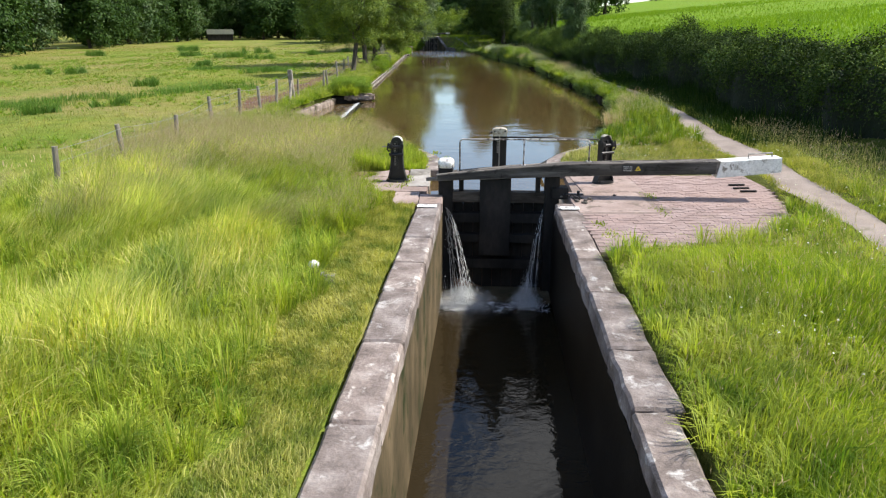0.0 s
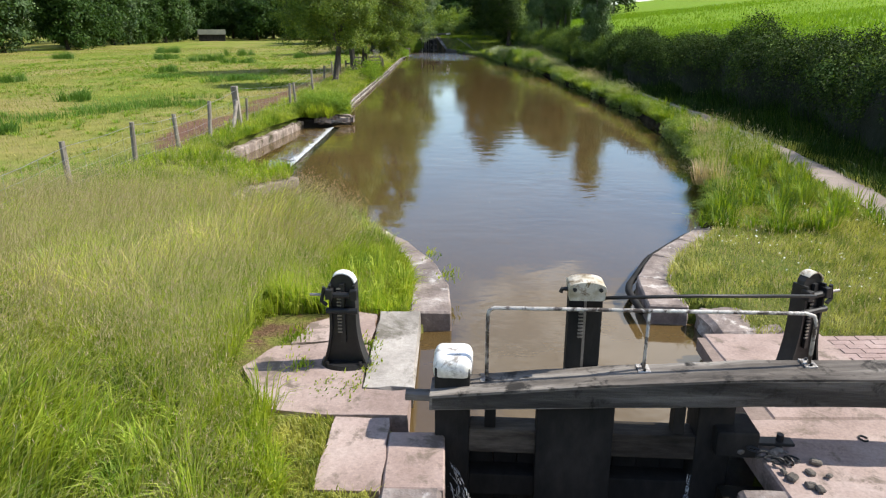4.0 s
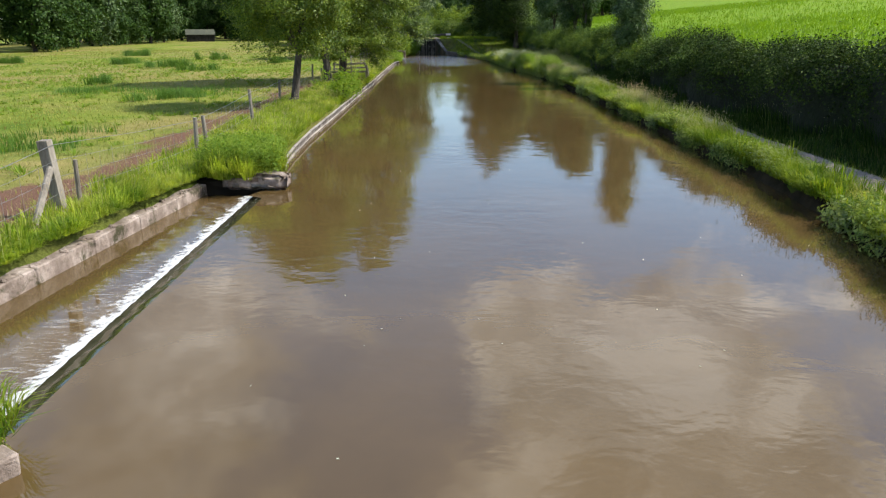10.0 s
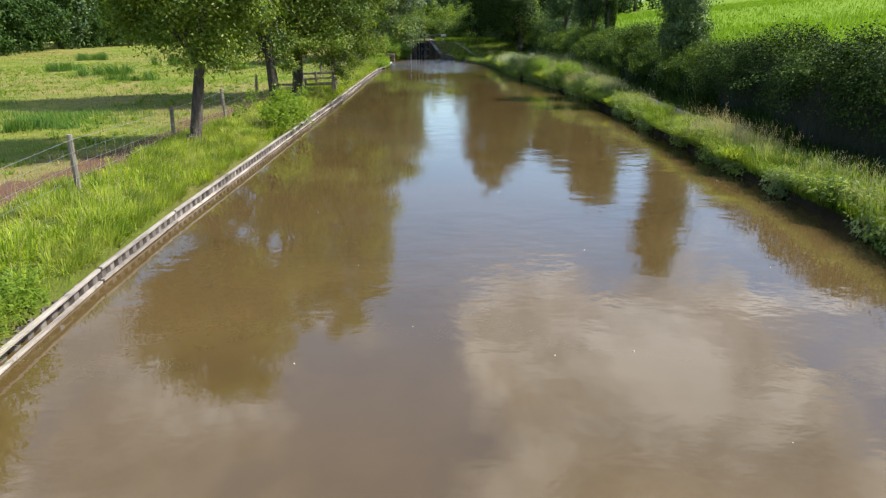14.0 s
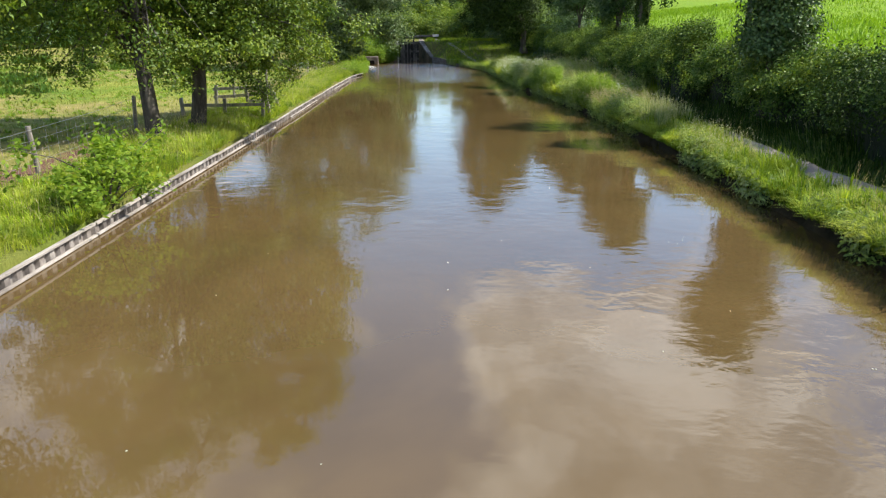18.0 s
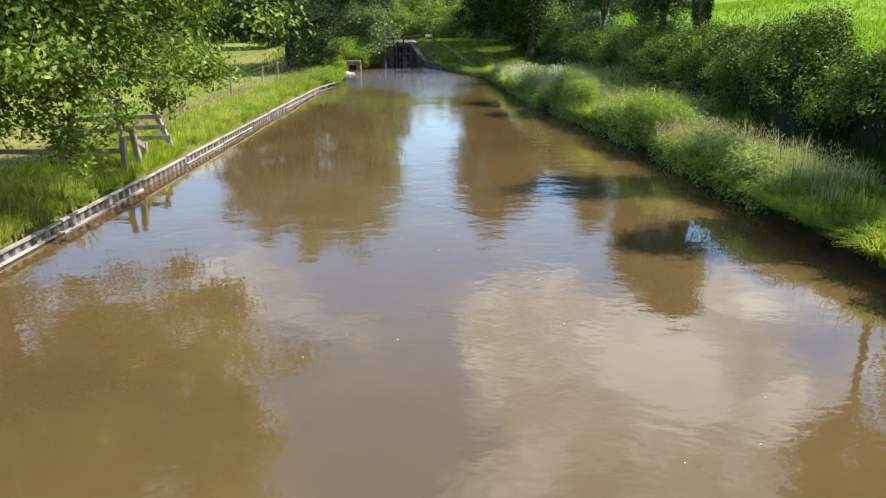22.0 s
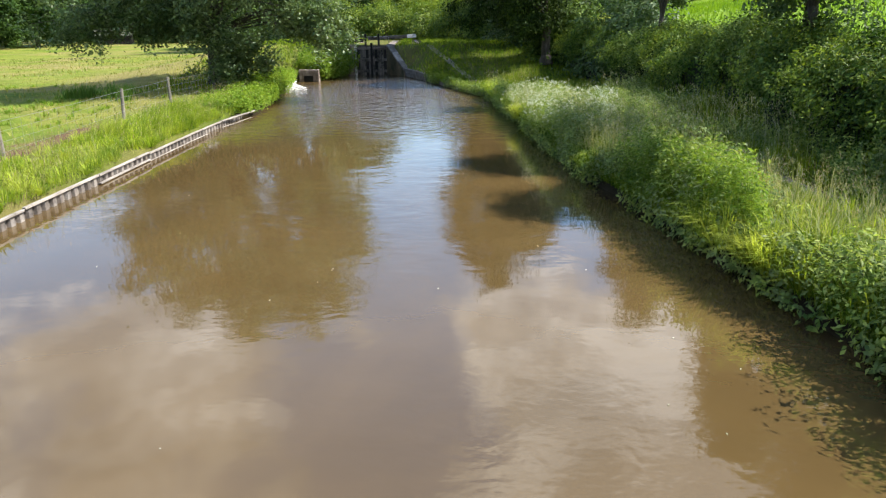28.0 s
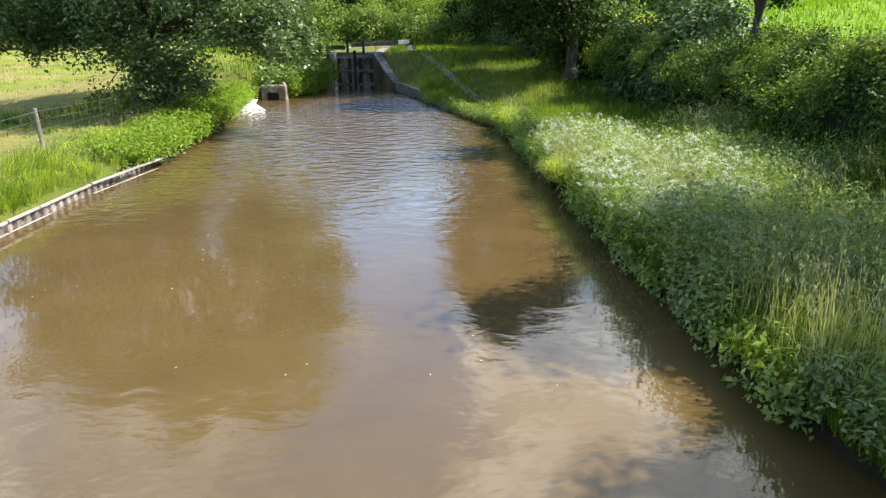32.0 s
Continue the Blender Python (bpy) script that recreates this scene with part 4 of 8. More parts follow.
def block_row(name, pts, width, z0, z1, mat, label, group, seed, side=1, gap=0.012, ln=0.9):
    """Stones laid along a line of points, width to one side."""
    pts = [Vector((p[0], p[1], 0)) for p in pts]
    seg = [(b - a).length for a, b in zip(pts, pts[1:])]
    total = sum(seg)
    n = max(1, round(total / ln))

    def at(s):
        for a, b, l in zip(pts, pts[1:], seg):
            if s <= l or b is pts[-1]:
                return a.lerp(b, min(1.0, s / l))
            s -= l
    wall = empty(name, None, label, "wall", group, "structure")
    for i in range(n):
        a, b = at(total * i / n), at(total * (i + 1) / n)
        d = (b - a).normalized()
        nrm = Vector((-d.y, d.x, 0)) * side
        w2 = width * (1 + 0.08 * math.sin(seed + i * 2.1))
        ol = [a + d * gap / 2, b - d * gap / 2, b - d * gap / 2 + nrm * w2, a + d * gap / 2 + nrm * w2]
        bm = prism([(p.x, p.y) for p in ol], z0, z1 + 0.01 * math.sin(seed * 3 + i), "z")
        bmesh.ops.subdivide_edges(bm, edges=list(bm.edges), cuts=3, use_grid_fill=True)
        es = [e for e in bm.edges if len(e.link_faces) == 2 and e.calc_face_angle(0) > 0.8]
        bmesh.ops.bevel(bm, geom=es, offset=0.02, segments=1, affect="EDGES")
        part("stone_block", rough_up(bm, 0.016 if mat is M_CHANNEL else 0.014, 5, seed + i), mat, wall)
    return wall


def edge_pts(fn, ys):
    return [(float(fn(y)), float(y)) for y in ys]


recess = part("wall_recess", prism([(2.27, 13.42), (2.36, 14.5), (2.76, 14.58), (2.97, 15.3), (3.2, 15.3), (3.2, 13.42)], -1.4, -0.206, "z"), M_ROCK)
tagged(recess, "dark damp stone wall of the paddle recess", "wall", kind="structure")
block_row("wing_wall", edge_pts(left_edge, (15.9, 16.3, 16.75, 17.3, 17.8, 18.3, 18.7, 19.2, 19.6, 19.8, 20.0)), 0.46, -1.2, 0.0, M_COPING, "curved pale stone wing wall above the gate", "wing walls", 1.0)
block_row("wing_wall", edge_pts(right_edge, (16.12, 16.4, 16.9, 17.4, 18.1, 18.8, 19.6)), 0.45, -1.2, 0.0, M_COPING, "curved stone wing wall at the towpath side", "wing walls", 2.0, -1)
block_row("weir_kerb", [(-3.95, 20.1), (-4.2, 21.0), (-4.27, 22.2), (-3.97, 22.9), (-3.27, 23.5), (-3.26, 23.8)], 0.24, -1.0, -0.05, M_CHANNEL, "cracked concrete kerb curving out to the weir", "weir walls", 3.0, 1, 0.004, 1.6)
block_row("weir_wall", edge_pts(weir_wall, (25.6, 26.5, 28, 30, 32, 34.3)), 0.48, -1.0, -0.12, M_CHANNEL, "crumbling brown concrete wall of the overflow channel", "weir walls", 4.0, 1, 0.006, 1.4)
tagged(part("weir_crest", soften(boxm((-4.0, 24.3, -1.2), (-3.80, 34.35, -0.44)), 0.03), M_EARTH), "submerged concrete weir crest", "weir", kind="structure")
# blackened to imitate the shade of the overhanging grass
tagged(part("concrete_block", stone((-5.4, 34.3, -0.6), (-3.62, 34.75, -0.02), 0.03, 0.06, 4, 3.0), M_SHADEWALL), "stone slab ending the overflow channel, blackened for the shade under grass", "block")
tagged(part("boulder", stone((-4.75, 34.1, -0.24), (-3.32, 34.66, 0.1), 0.035, 0.15, 6, 8.0), M_CHANNEL, smooth=True), "long rounded grey stone ending the overflow", "boulder")
tagged(part("lock_block", stone((2.98, 15.3, -0.7), (3.75, 16.1, 0.0), 0.035, 0.06, 4, 6.0), M_COPING), "chipped stone block beside the paddle recess", "block")

# small white-topped mooring bollard in the grass
bol = empty("bollard", pose(-1.68, 8.55, 0) @ Matrix.Diagonal((0.7, 0.7, 0.85, 1)), "short dark bollard with a white painted top in the grass", "bollard")
bm = bmesh.new()
bmesh.ops.create_cone(bm, cap_ends=True, segments=20, radius1=0.1, radius2=0.085, depth=0.22, matrix=pose(0, 0, 0.11))
part("stem", bm, M_IRON, bol, "", True)
bm = bmesh.new()
bmesh.ops.create_uvsphere(bm, u_segments=18, v_segments=10, radius=0.105, matrix=pose(0, 0, 0.235) @ Matrix.Diagonal((1, 1, 0.62, 1)))
part("cap", bm, M_WHITE, bol, "white painted cap", True)
gr = np.random.default_rng(19)
for i in range(26):
    a, q, r = gr.uniform(0, 6.283), gr.uniform(0.12, 0.33), gr.uniform(0.018, 0.042)
    ob = tagged(part("stone", stone((-r, -r * 1.2, -r), (r, r * 1.2, r * 0.6), 0.01, 0.01, 1, i * 0.7), M_CONC), "small grey stone lying round the bollard", "stone", "bollard stones")
    ob.matrix_world = pose(-1.68 + q * math.cos(a), 8.5 + q * math.sin(a), float(ground_z(-1.68, 8.5)) + r * 0.6, 0, 0, i * 53)


# ---------- paving, east side ----------
def brick_front(x):
    return np.interp(x, [2.5, 4.9, 5.5, 5.94, 6.26, 6.6, 6.9], [9.72, 10.3, 10.75, 11.4, 12.24, 13.6, 15.1])


def paved(x, y):
    return (x > 2.5 + 0.064 * (y - 13.3)) & (x < 6.85) & (y > brick_front(x)) & (y < 15.25)


apron = empty("apron", None, "pale worn concrete apron behind the gate heel", "slab", "", "structure")
for lo, hi in (((2.42, 11.95), (3.85, 13.55)), ((2.78, 13.57), (4.05, 15.28))):
    ob = part("slab", stone((lo[0], lo[1], -0.2), (hi[0], hi[1], 0.008), 0.006, 0.015, 4, lo[1]), M_SLAB, apron)
part("iron_ring", tubem([(3.35 + 0.03 * math.cos(a), 13.25 + 0.04 * math.sin(a), 0.016) for a in np.linspace(0, 5.5, 12)], 0.008, 6), M_IRON, apron)

paving = empty("pavement", None, "pink brick paving where the beam is pushed", "paving", "", "structure")
part("bedding", prism([(2.31, 9.7), (4.9, 10.32), (5.5, 10.78), (5.94, 11.45), (6.26, 12.3), (6.88, 15.2), (2.7, 15.2)], -0.15, -0.007, "z"), M_JOINT, paving)
BL, BW = 0.215, 0.105
bmb = boxm((-BL / 2 + 0.004, -BW / 2 + 0.004, -0.05), (BL / 2 - 0.004, BW / 2 - 0.004, 0.0), None, 0.004)
brick_me = bpy.data.meshes.new("brick")
bmb.to_mesh(brick_me)
bmb.free()
brick_me.materials.append(M_BRICK)
far_v, far_f, nb, rb = [], [], 0, random.Random(3)
unit = np.array([v.co for v in brick_me.vertices])
upoly = [list(p.vertices) for p in brick_me.polygons]
rows_b = []
for j in range(0, 54):
    yy = 9.72 + j * BW
    for i in range(-1, 22):
        xx = 2.56 + i * BL + (BL / 2 if j % 2 else 0)
        if bool(paved(xx + 0.05, yy)) and bool(paved(xx - 0.08, yy)) and not (xx < 3.98 and yy > 11.9):
            rows_b.append((xx, yy))
for n_b, (xx, yy) in enumerate(rows_b):
    zz = rb.uniform(-0.004, 0.004)
    turn = rb.uniform(-1.2, 1.2)
    if n_b < 300:
        ob = new("brick", brick_me)
        ob.parent = paving
        ob.matrix_local = pose(xx, yy, zz, rb.uniform(-0.6, 0.6), rb.uniform(-0.6, 0.6), turn)
    else:
        off = len(far_v) * len(unit)
        c, s = math.cos(radians(turn)), math.sin(radians(turn))
        far_v.append(np.stack([unit[:, 0] * c - unit[:, 1] * s + xx, unit[:, 0] * s + unit[:, 1] * c + yy, unit[:, 2] + zz], -1))
        far_f += [[off + q for q in p] for p in upoly]
me = bpy.data.meshes.new("bricks")
me.from_pydata(np.concatenate(far_v), [], far_f)
me.materials.append(M_BRICK)
ob = new("bricks", me)
ob.parent = paving
tagged(ob, kind="stuff")
for a, b in ((6.1, 14.18), (6.07, 13.87), (6.1, 13.59), (2.56, 9.66), (2.89, 9.71), (3.2, 9.77)):
    tr = part("tread_bar", soften(boxm((-0.16, -0.03, -0.01), (0.16, 0.03, 0.035)), 0.006), M_TAR, paving, "raised dark tread bar")
    tr.matrix_local = pose(a, b, 0, 0, 0, -78 if b < 11 else 3)


# ---------- growing things ----------
def scatter(rg, n, x0, x1, y0, y1, ok):
    """n places in a box where ok(x, y) holds."""
    xs, ys = [], []
    have = 0
    while have < n:
        x, y = rg.uniform(x0, x1, n), rg.uniform(y0, y1, n)
        k = ok(x, y)
        xs.append(x[k])
        ys.append(y[k])
        have += int(k.sum())
        if not k.any():
            break
    return np.concatenate(xs)[:n], np.concatenate(ys)[:n]


def grass(name, rg, x, y, h, w, mat, label, lean=0.35, drift=(0.1, 0.05), z=None, parent=None, head=None):
    """Bent tapering blades; h and w per blade. head: seed heads of that material on some of them."""
    n = len(x)
    z = ground_z(x, y) - 0.02 if z is None else z
    a = rg.uniform(0, 6.283, n)
    la = 2.4 * np.sin(x * 0.55 + 1.1 * np.sin(y * 0.4)) + 1.6 * np.sin(y * 0.7 + x * 0.2) + rg.normal(0, 0.9, n)
    ln = np.minimum(np.abs(rg.normal(0, lean, n)), 0.85) * h
    dx, dy = np.cos(la) * ln + drift[0] * h, np.sin(la) * ln + drift[1] * h
    sx, sy = np.cos(a) * w / 2, np.sin(a) * w / 2
    zero = np.zeros(n)
    v = np.stack([np.stack([x - sx, y - sy, z], -1), np.stack([x + sx, y + sy, z], -1),
                  np.stack([x + dx * 0.35 + sx * 0.75, y + dy * 0.35 + sy * 0.75, z + h * 0.58], -1), np.stack([x + dx * 0.35 - sx * 0.75, y + dy * 0.35 - sy * 0.75, z + h * 0.58], -1),
                  np.stack([x + dx, y + dy, z + h * (1 - 0.25 * np.minimum(1, ln / h))], -1)], 1).reshape(-1, 3)
    i = np.arange(n)[:, None] * 5
    ob = fast_mesh(name, v, [i + np.array([[0, 1, 2, 3]]), i + np.array([[3, 2, 4]])], mat, parent)
    if label:
        tagged(ob, label, "grass", kind="stuff")
    tips = np.stack([x + dx, y + dy, z + h * (1 - 0.25 * np.minimum(1, ln / h))], -1)
    return ob, tips, np.stack([dx, dy, h], -1)


def leaf_quads(rg, pos, nrm, ln, wd):
    """Pointed folded leaves at places, facing along nrm."""
    n = len(pos)
    nrm = nrm / (np.linalg.norm(nrm, axis=1, keepdims=True) + 1e-9)
    r = rg.normal(size=(n, 3))
    u = r - nrm * np.sum(r * nrm, 1, keepdims=True)
    u /= np.linalg.norm(u, axis=1, keepdims=True) + 1e-9
    w = np.cross(nrm, u)
    ln, wd = np.broadcast_to(ln, n)[:, None], np.broadcast_to(wd, n)[:, None]
    v = np.stack([pos - u * ln * 0.5, pos + w * wd * 0.5 - u * ln * 0.05 + nrm * wd * 0.12, pos + u * ln * 0.5 - nrm * ln * 0.12, pos - w * wd * 0.5 - u * ln * 0.05 + nrm * wd * 0.12], 1).reshape(-1, 3)
    i = np.arange(n)[:, None] * 4
    return v, [i + np.array([[0, 1, 2, 3]])]


def seeds(name, rg, tips, size, mat, label, parent=None):
    n = len(tips)
    up = rg.normal(size=(n, 3)) * np.array([1, 1, 0.15])
    nrm = up / np.linalg.norm(up, axis=1, keepdims=True)
    d = np.stack([rg.normal(0, 0.35, n), rg.normal(0, 0.35, n), np.ones(n)], -1)
    d /= np.linalg.norm(d, axis=1, keepdims=True)
    w = np.cross(nrm, d)
    ln = rg.uniform(0.7, 1.4, n)[:, None] * size
    v = np.stack([tips - d * ln * 0.3, tips + w * ln * 0.06 + d * ln * 0.25, tips + d * ln * 0.9, tips - w * ln * 0.06 + d * ln * 0.25], 1).reshape(-1, 3)
    i = np.arange(n)[:, None] * 4
    ob = fast_mesh(name, v, [i + np.array([[0, 1, 2, 3]])], mat, parent)
    if label:
        tagged(ob, label, "grass", kind="stuff")
    return ob


rg = np.random.default_rng(11)


def dry_land(x, y):
    p, l, w = in_canal(x, y, -0.12)
    u = x - 0.064 * (y - 13.3)
    slabs = ((x > -2.1) & (x < 0.1) & (y > 12.6) & (y < 15.9) & (x > -0.95 - 1.2 * (y > 13.6)))
    cop = (u > -0.47) & (u < 2.62) & (y < 13.6)
    wing = (y > 15.8) & (y < 19.6) & (x > left_edge(y) - 0.42) & (x < 2)
    wing2 = (y > 14.5) & (y < 19.65) & (x < right_edge(y) + 0.42) & (x > 2)
    return ~(by_bollard(x, y) | p | l | w | slabs | cop | wing | wing2 | paved(x, y) | ((x > 2.4) & (x < 4.05) & (y > 11.9) & (y < 15.3)) | (np.abs(x - path_mid(y)) < 0.38))


def by_bollard(x, y):
    return np.hypot(x + 1.68, y - 8.5) < 0.24


def mown(x, y):
    u = x - 0.064 * (y - 13.3)
    return (u > -1.3 + 0.14 * np.sin(y * 1.7) + 0.1 * np.sin(y * 4.1)) & (u < 0) & (y < 13.6)


# west bank meadow
x, y = scatter(rg, 135000, -8.4, -0.3, -3.0, 20.6, lambda x, y: (x > -7.4 + 0.9 * np.sin(y * 0.9)) & (y > -1.5 + 1.2 * np.sin(x * 1.3)) & dry_land(x, y) & ~mown(x, y) & (rg.uniform(size=len(x)) < 0.35 + 0.65 * (y < 13)))
h = rg.uniform(0.25, 0.85, len(x)) * (0.72 + 0.3 * np.sin(x * 1.1 + 2 * np.sin(y * 0.6)) + 0.22 * np.sin(x * 2.7 + 1.3 * y) * np.sin(y * 2.1 - x)) * np.clip(0.35 + 0.42 * (-1.2 - x + 0.064 * (y - 13.3)), 0.22, 1.1)
grass("meadow_grass", rg, x, y, h, rg.uniform(0.007, 0.022, len(x)), L_TALL, "tall yellow-green meadow grass leaning in the wind", 0.6, (0.25, 0.1))
x, y = scatter(rg, 75000, -8.0, -0.3, 2.2, 20.6, lambda x, y: dry_land(x, y) & ~mown(x, y) & (np.sin(x * 0.9 + y * 0.35) + np.sin(y * 0.8) > -0.1))
h = rg.uniform(0.2, 0.6, len(x)) * (0.8 + 0.35 * np.sin(x * 2.3 + y * 0.9) * np.sin(y * 1.7 + 1)) * np.clip(0.35 + 0.42 * (-1.2 - x + 0.064 * (y - 13.3)), 0.3, 1.1)
grass("meadow_grass", rg, x, y, h, rg.uniform(0.009, 0.022, len(x)), L_LUSH, "lush green grass among the tall meadow grass", 0.7, (0.2, 0.08))
x, y = scatter(rg, 17000, -8.2, -1.0, 3.0, 20.4, lambda x, y: dry_land(x, y) & ~mown(x, y) & (np.sin(x * 1.9 + 1.5 * np.sin(y * 0.9)) + 0.6 * np.sin(y * 1.3) + 0.28 * (y - 12.5) > 0.5))
_, tips, _ = grass("seeding_grass", rg, x, y, rg.uniform(0.5, 0.95, len(x)) * np.clip(0.45 + 0.4 * (-1.2 - x), 0.4, 1), np.full(len(x), 0.006), L_DRY, "thin stalks of grass gone to seed", 0.3, (0.3, 0.1))
seeds("seed_heads", rg, np.repeat(tips, 4, 0) + rg.normal(0, 0.026, (4 * len(tips), 3)), 0.024, L_SEED, "soft buff grass seed heads")
x, y = scatter(rg, 11000, -7.6, -1.6, 11.5, 20.4, lambda x, y: dry_land(x, y) & ~mown(x, y) & (rg.uniform(size=len(x)) < sstep(11.5, 15, y)))
_, tips, _ = grass("seeding_grass", rg, x, y, rg.uniform(0.55, 0.95, len(x)) * np.clip(0.45 + 0.4 * (-1.2 - x), 0.45, 1), np.full(len(x), 0.006), L_DRY, "pale stalks of soft grass in flower", 0.35, (0.35, 0.1))
seeds("seed_heads", rg, np.repeat(tips, 5, 0) + rg.normal(0, 0.03, (5 * len(tips), 3)), 0.031, L_SEED, "soft pinkish buff plumes over the meadow")
x, y = scatter(rg, 34000, -2.6, -0.3, 2.2, 13.6, lambda x, y: dry_land(x, y) & mown(x, y))
grass("mown_grass", rg, x, y, rg.uniform(0.04, 0.13, len(x)), rg.uniform(0.006, 0.012, len(x)), L_MOWN, "short trodden grass along the coping", 0.8, (0, 0))

x, y = scatter(rg, 26000, -4.6, -0.4, 12.5, 20.2, lambda x, y: dry_land(x, y) & ~mown(x, y) & (x > -2.6 - 1.4 * np.sin(y * 0.9 + 0.4)))
grass("meadow_grass", rg, x, y, rg.uniform(0.3, 0.62, len(x)) * np.clip(0.5 + 0.4 * (-0.8 - x), 0.4, 1), rg.uniform(0.008, 0.018, len(x)), L_LUSH, "fresh green grass above the curved wing wall", 0.6, (0.1, 0.0))

# east bank
x, y = scatter(rg, 100000, 1.5, 10.6, 2.0, 20.5, lambda x, y: dry_land(x, y) & (rg.uniform(size=len(x)) < np.where(y < 12, 1.0, 0.3)))
h = rg.uniform(0.2, 0.55, len(x)) * (0.8 + 0.3 * np.sin(x * 1.4 + y)) * np.where(y > 13.2, 0.22, np.where(np.abs(x - path_mid(y)) < 1.0, 0.5, 1.0))
h = h * np.where(x < 7, np.clip(np.minimum((brick_front(x) - y) / 1.3, (x - 2.5 - 0.064 * (y - 13.3)) / 0.8), 0.22, 1), 1.0)
grass("bank_grass", rg, x, y, h, rg.uniform(0.006, 0.014, len(x)), L_STRIP, "lush green grass on the towpath side", 0.9, (-0.05, -0.1))
x, y = scatter(rg, 60000, 2.4, 9.4, 13.2, 34.0, lambda x, y: dry_land(x, y) & (x > right_edge(y) + 0.06) & (x < path_mid(y) + 1.2))
grass("bank_grass", rg, x, y, rg.uniform(0.06, 0.2, len(x)) * (0.8 + 0.5 * np.sin(x * 2.1 + y) * np.sin(y * 1.7)), rg.uniform(0.006, 0.012, len(x)), L_MOWN, "short yellowish turf beside the towpath", 0.8, (0, 0))
x, y = scatter(rg, 11000, 1.6, 10.0, 3.0, 20.5, lambda x, y: dry_land(x, y) & (np.abs(x - path_mid(y)) > 0.6))
_, tips, _ = grass("bank_grass", rg, x, y, rg.uniform(0.3, 0.6, len(x)) * np.where((x < 7) & (y > brick_front(x) - 0.9), 0.35, 1.0) * np.clip((x - 2.5 - 0.064 * (y - 13.3)) / 0.8, 0.35, 1), np.full(len(x), 0.004), L_DRY, "thin pale stalks in the bank grass", 0.4, (-0.05, 0))
seeds("seed_heads", rg, tips[:9000], 0.06, L_SEED, "buff seed heads in the bank grass")
x, y = scatter(rg, 700, 3, 9, 3.5, 20, lambda x, y: dry_land(x, y) & (np.sin(x * 2 + y) > 0))
p = np.stack([x, y, ground_z(x, y) + rg.uniform(0.1, 0.3, len(x))], -1)
v, f = leaf_quads(rg, p, rg.normal(0, 0.4, p.shape) + [0, 0, 1], 0.03, 0.03)
tagged(fast_mesh("clover_flowers", v, f, L_FLOWER), "tiny white clover flowers in the grass", "flowers", kind="stuff")



def tussocks(name, g, cx, cy, per, r, h0, h1, w, mat, label):
    """Tufts whose blades fan out from a centre."""
    n = len(cx)
    k = np.repeat(np.arange(n), per)
    a = g.uniform(0, 6.283, len(k))
    q = np.sqrt(g.uniform(0, 1, len(k)))
    size = g.uniform(0.55, 1.25, n)[k]
    x, y = cx[k] + 0.35 * r * size * q * np.cos(a), cy[k] + 0.35 * r * size * q * np.sin(a)
    h = g.uniform(h0, h1, len(k)) * size * (1.1 - 0.35 * q)
    dx, dy = np.cos(a) * q * r * size + g.normal(0, 0.04, len(k)), np.sin(a) * q * r * size + g.normal(0, 0.04, len(k))
    sx, sy = -np.sin(a) * w / 2, np.cos(a) * w / 2
    z = ground_z(x, y) - 0.02
    v = np.stack([np.stack([x - sx, y - sy, z], -1), np.stack([x + sx, y + sy, z], -1),
                  np.stack([x + dx * 0.4 + sx, y + dy * 0.4 + sy, z + h * 0.7], -1), np.stack([x + dx * 0.4 - sx, y + dy * 0.4 - sy, z + h * 0.7], -1),
                  np.stack([x + dx, y + dy, z + h * (1 - 0.3 * q)], -1)], 1).reshape(-1, 3)
    i = np.arange(len(k))[:, None] * 5
    return tagged(fast_mesh(name, v, [i + np.array([[0, 1, 2, 3]]), i + np.array([[3, 2, 4]])], mat), label, "grass", kind="stuff")


x, y = scatter(rg, 1300, -8.0, -0.5, 3.0, 20.3, lambda x, y: dry_land(x, y) & ~mown(x, y) & (np.sin(x * 1.1 - y * 0.3) + np.sin(y * 0.9 + 1) > -0.6))
tussocks("grass_tussocks", rg, x, y, 60, 0.3, 0.3, 0.6, 0.008, L_LUSH, "bright green grass tussocks in the meadow")
x, y = scatter(rg, 760, 1.6, 10.4, 3.0, 13.4, lambda x, y: dry_land(x, y) & (np.abs(x - path_mid(y)) > 0.7))
tussocks("grass_tussocks", rg, x, y, 54, 0.26, 0.16, 0.4, 0.009, L_STRIP, "green grass tussocks beside the towpath")
x, y = scatter(rg, 1300, -6.9, -3.2, 20.4, 100, lambda x, y: dry_land(x, y) & (x < left_edge(y) + 0.02))
tussocks("grass_tussocks", rg, x, y, 40, 0.32, 0.16, 0.38, 0.013, L_STRIP, "bright green grass tussocks behind the piling")
x, y = scatter(rg, 1300, 3.0, 9.5, 19, 100, lambda x, y: dry_land(x, y) & (x > right_edge(y) + 0.1) & (x < path_mid(y) - 0.3))
tussocks("grass_tussocks", rg, x, y, 44, 0.34, 0.25, 0.55, 0.012, L_BANK, "bright green grass tussocks on the canal bank")
y = rg.uniform(19.5, 98, 1100)
x = right_edge(y) + rg.normal(0.08, 0.07, 1100)
tussocks("grass_tussocks", rg, x, y, 36, 0.3, 0.12, 0.34, 0.011, L_BANK, "grass hanging over the eroded bank edge")

x, y = scatter(rg, 550, 7.2, 9.3, 65.6, 68.0, lambda x, y: x < path_mid(y) - 0.3)
_, tips, dr = grass("bank_herbage", rg, x, y, rg.uniform(0.45, 0.85, len(x)), np.full(len(x), 0.006), L_DRY, "patch of pinkish seeding grass on the canal bank", 0.35, (-0.15, 0.0))
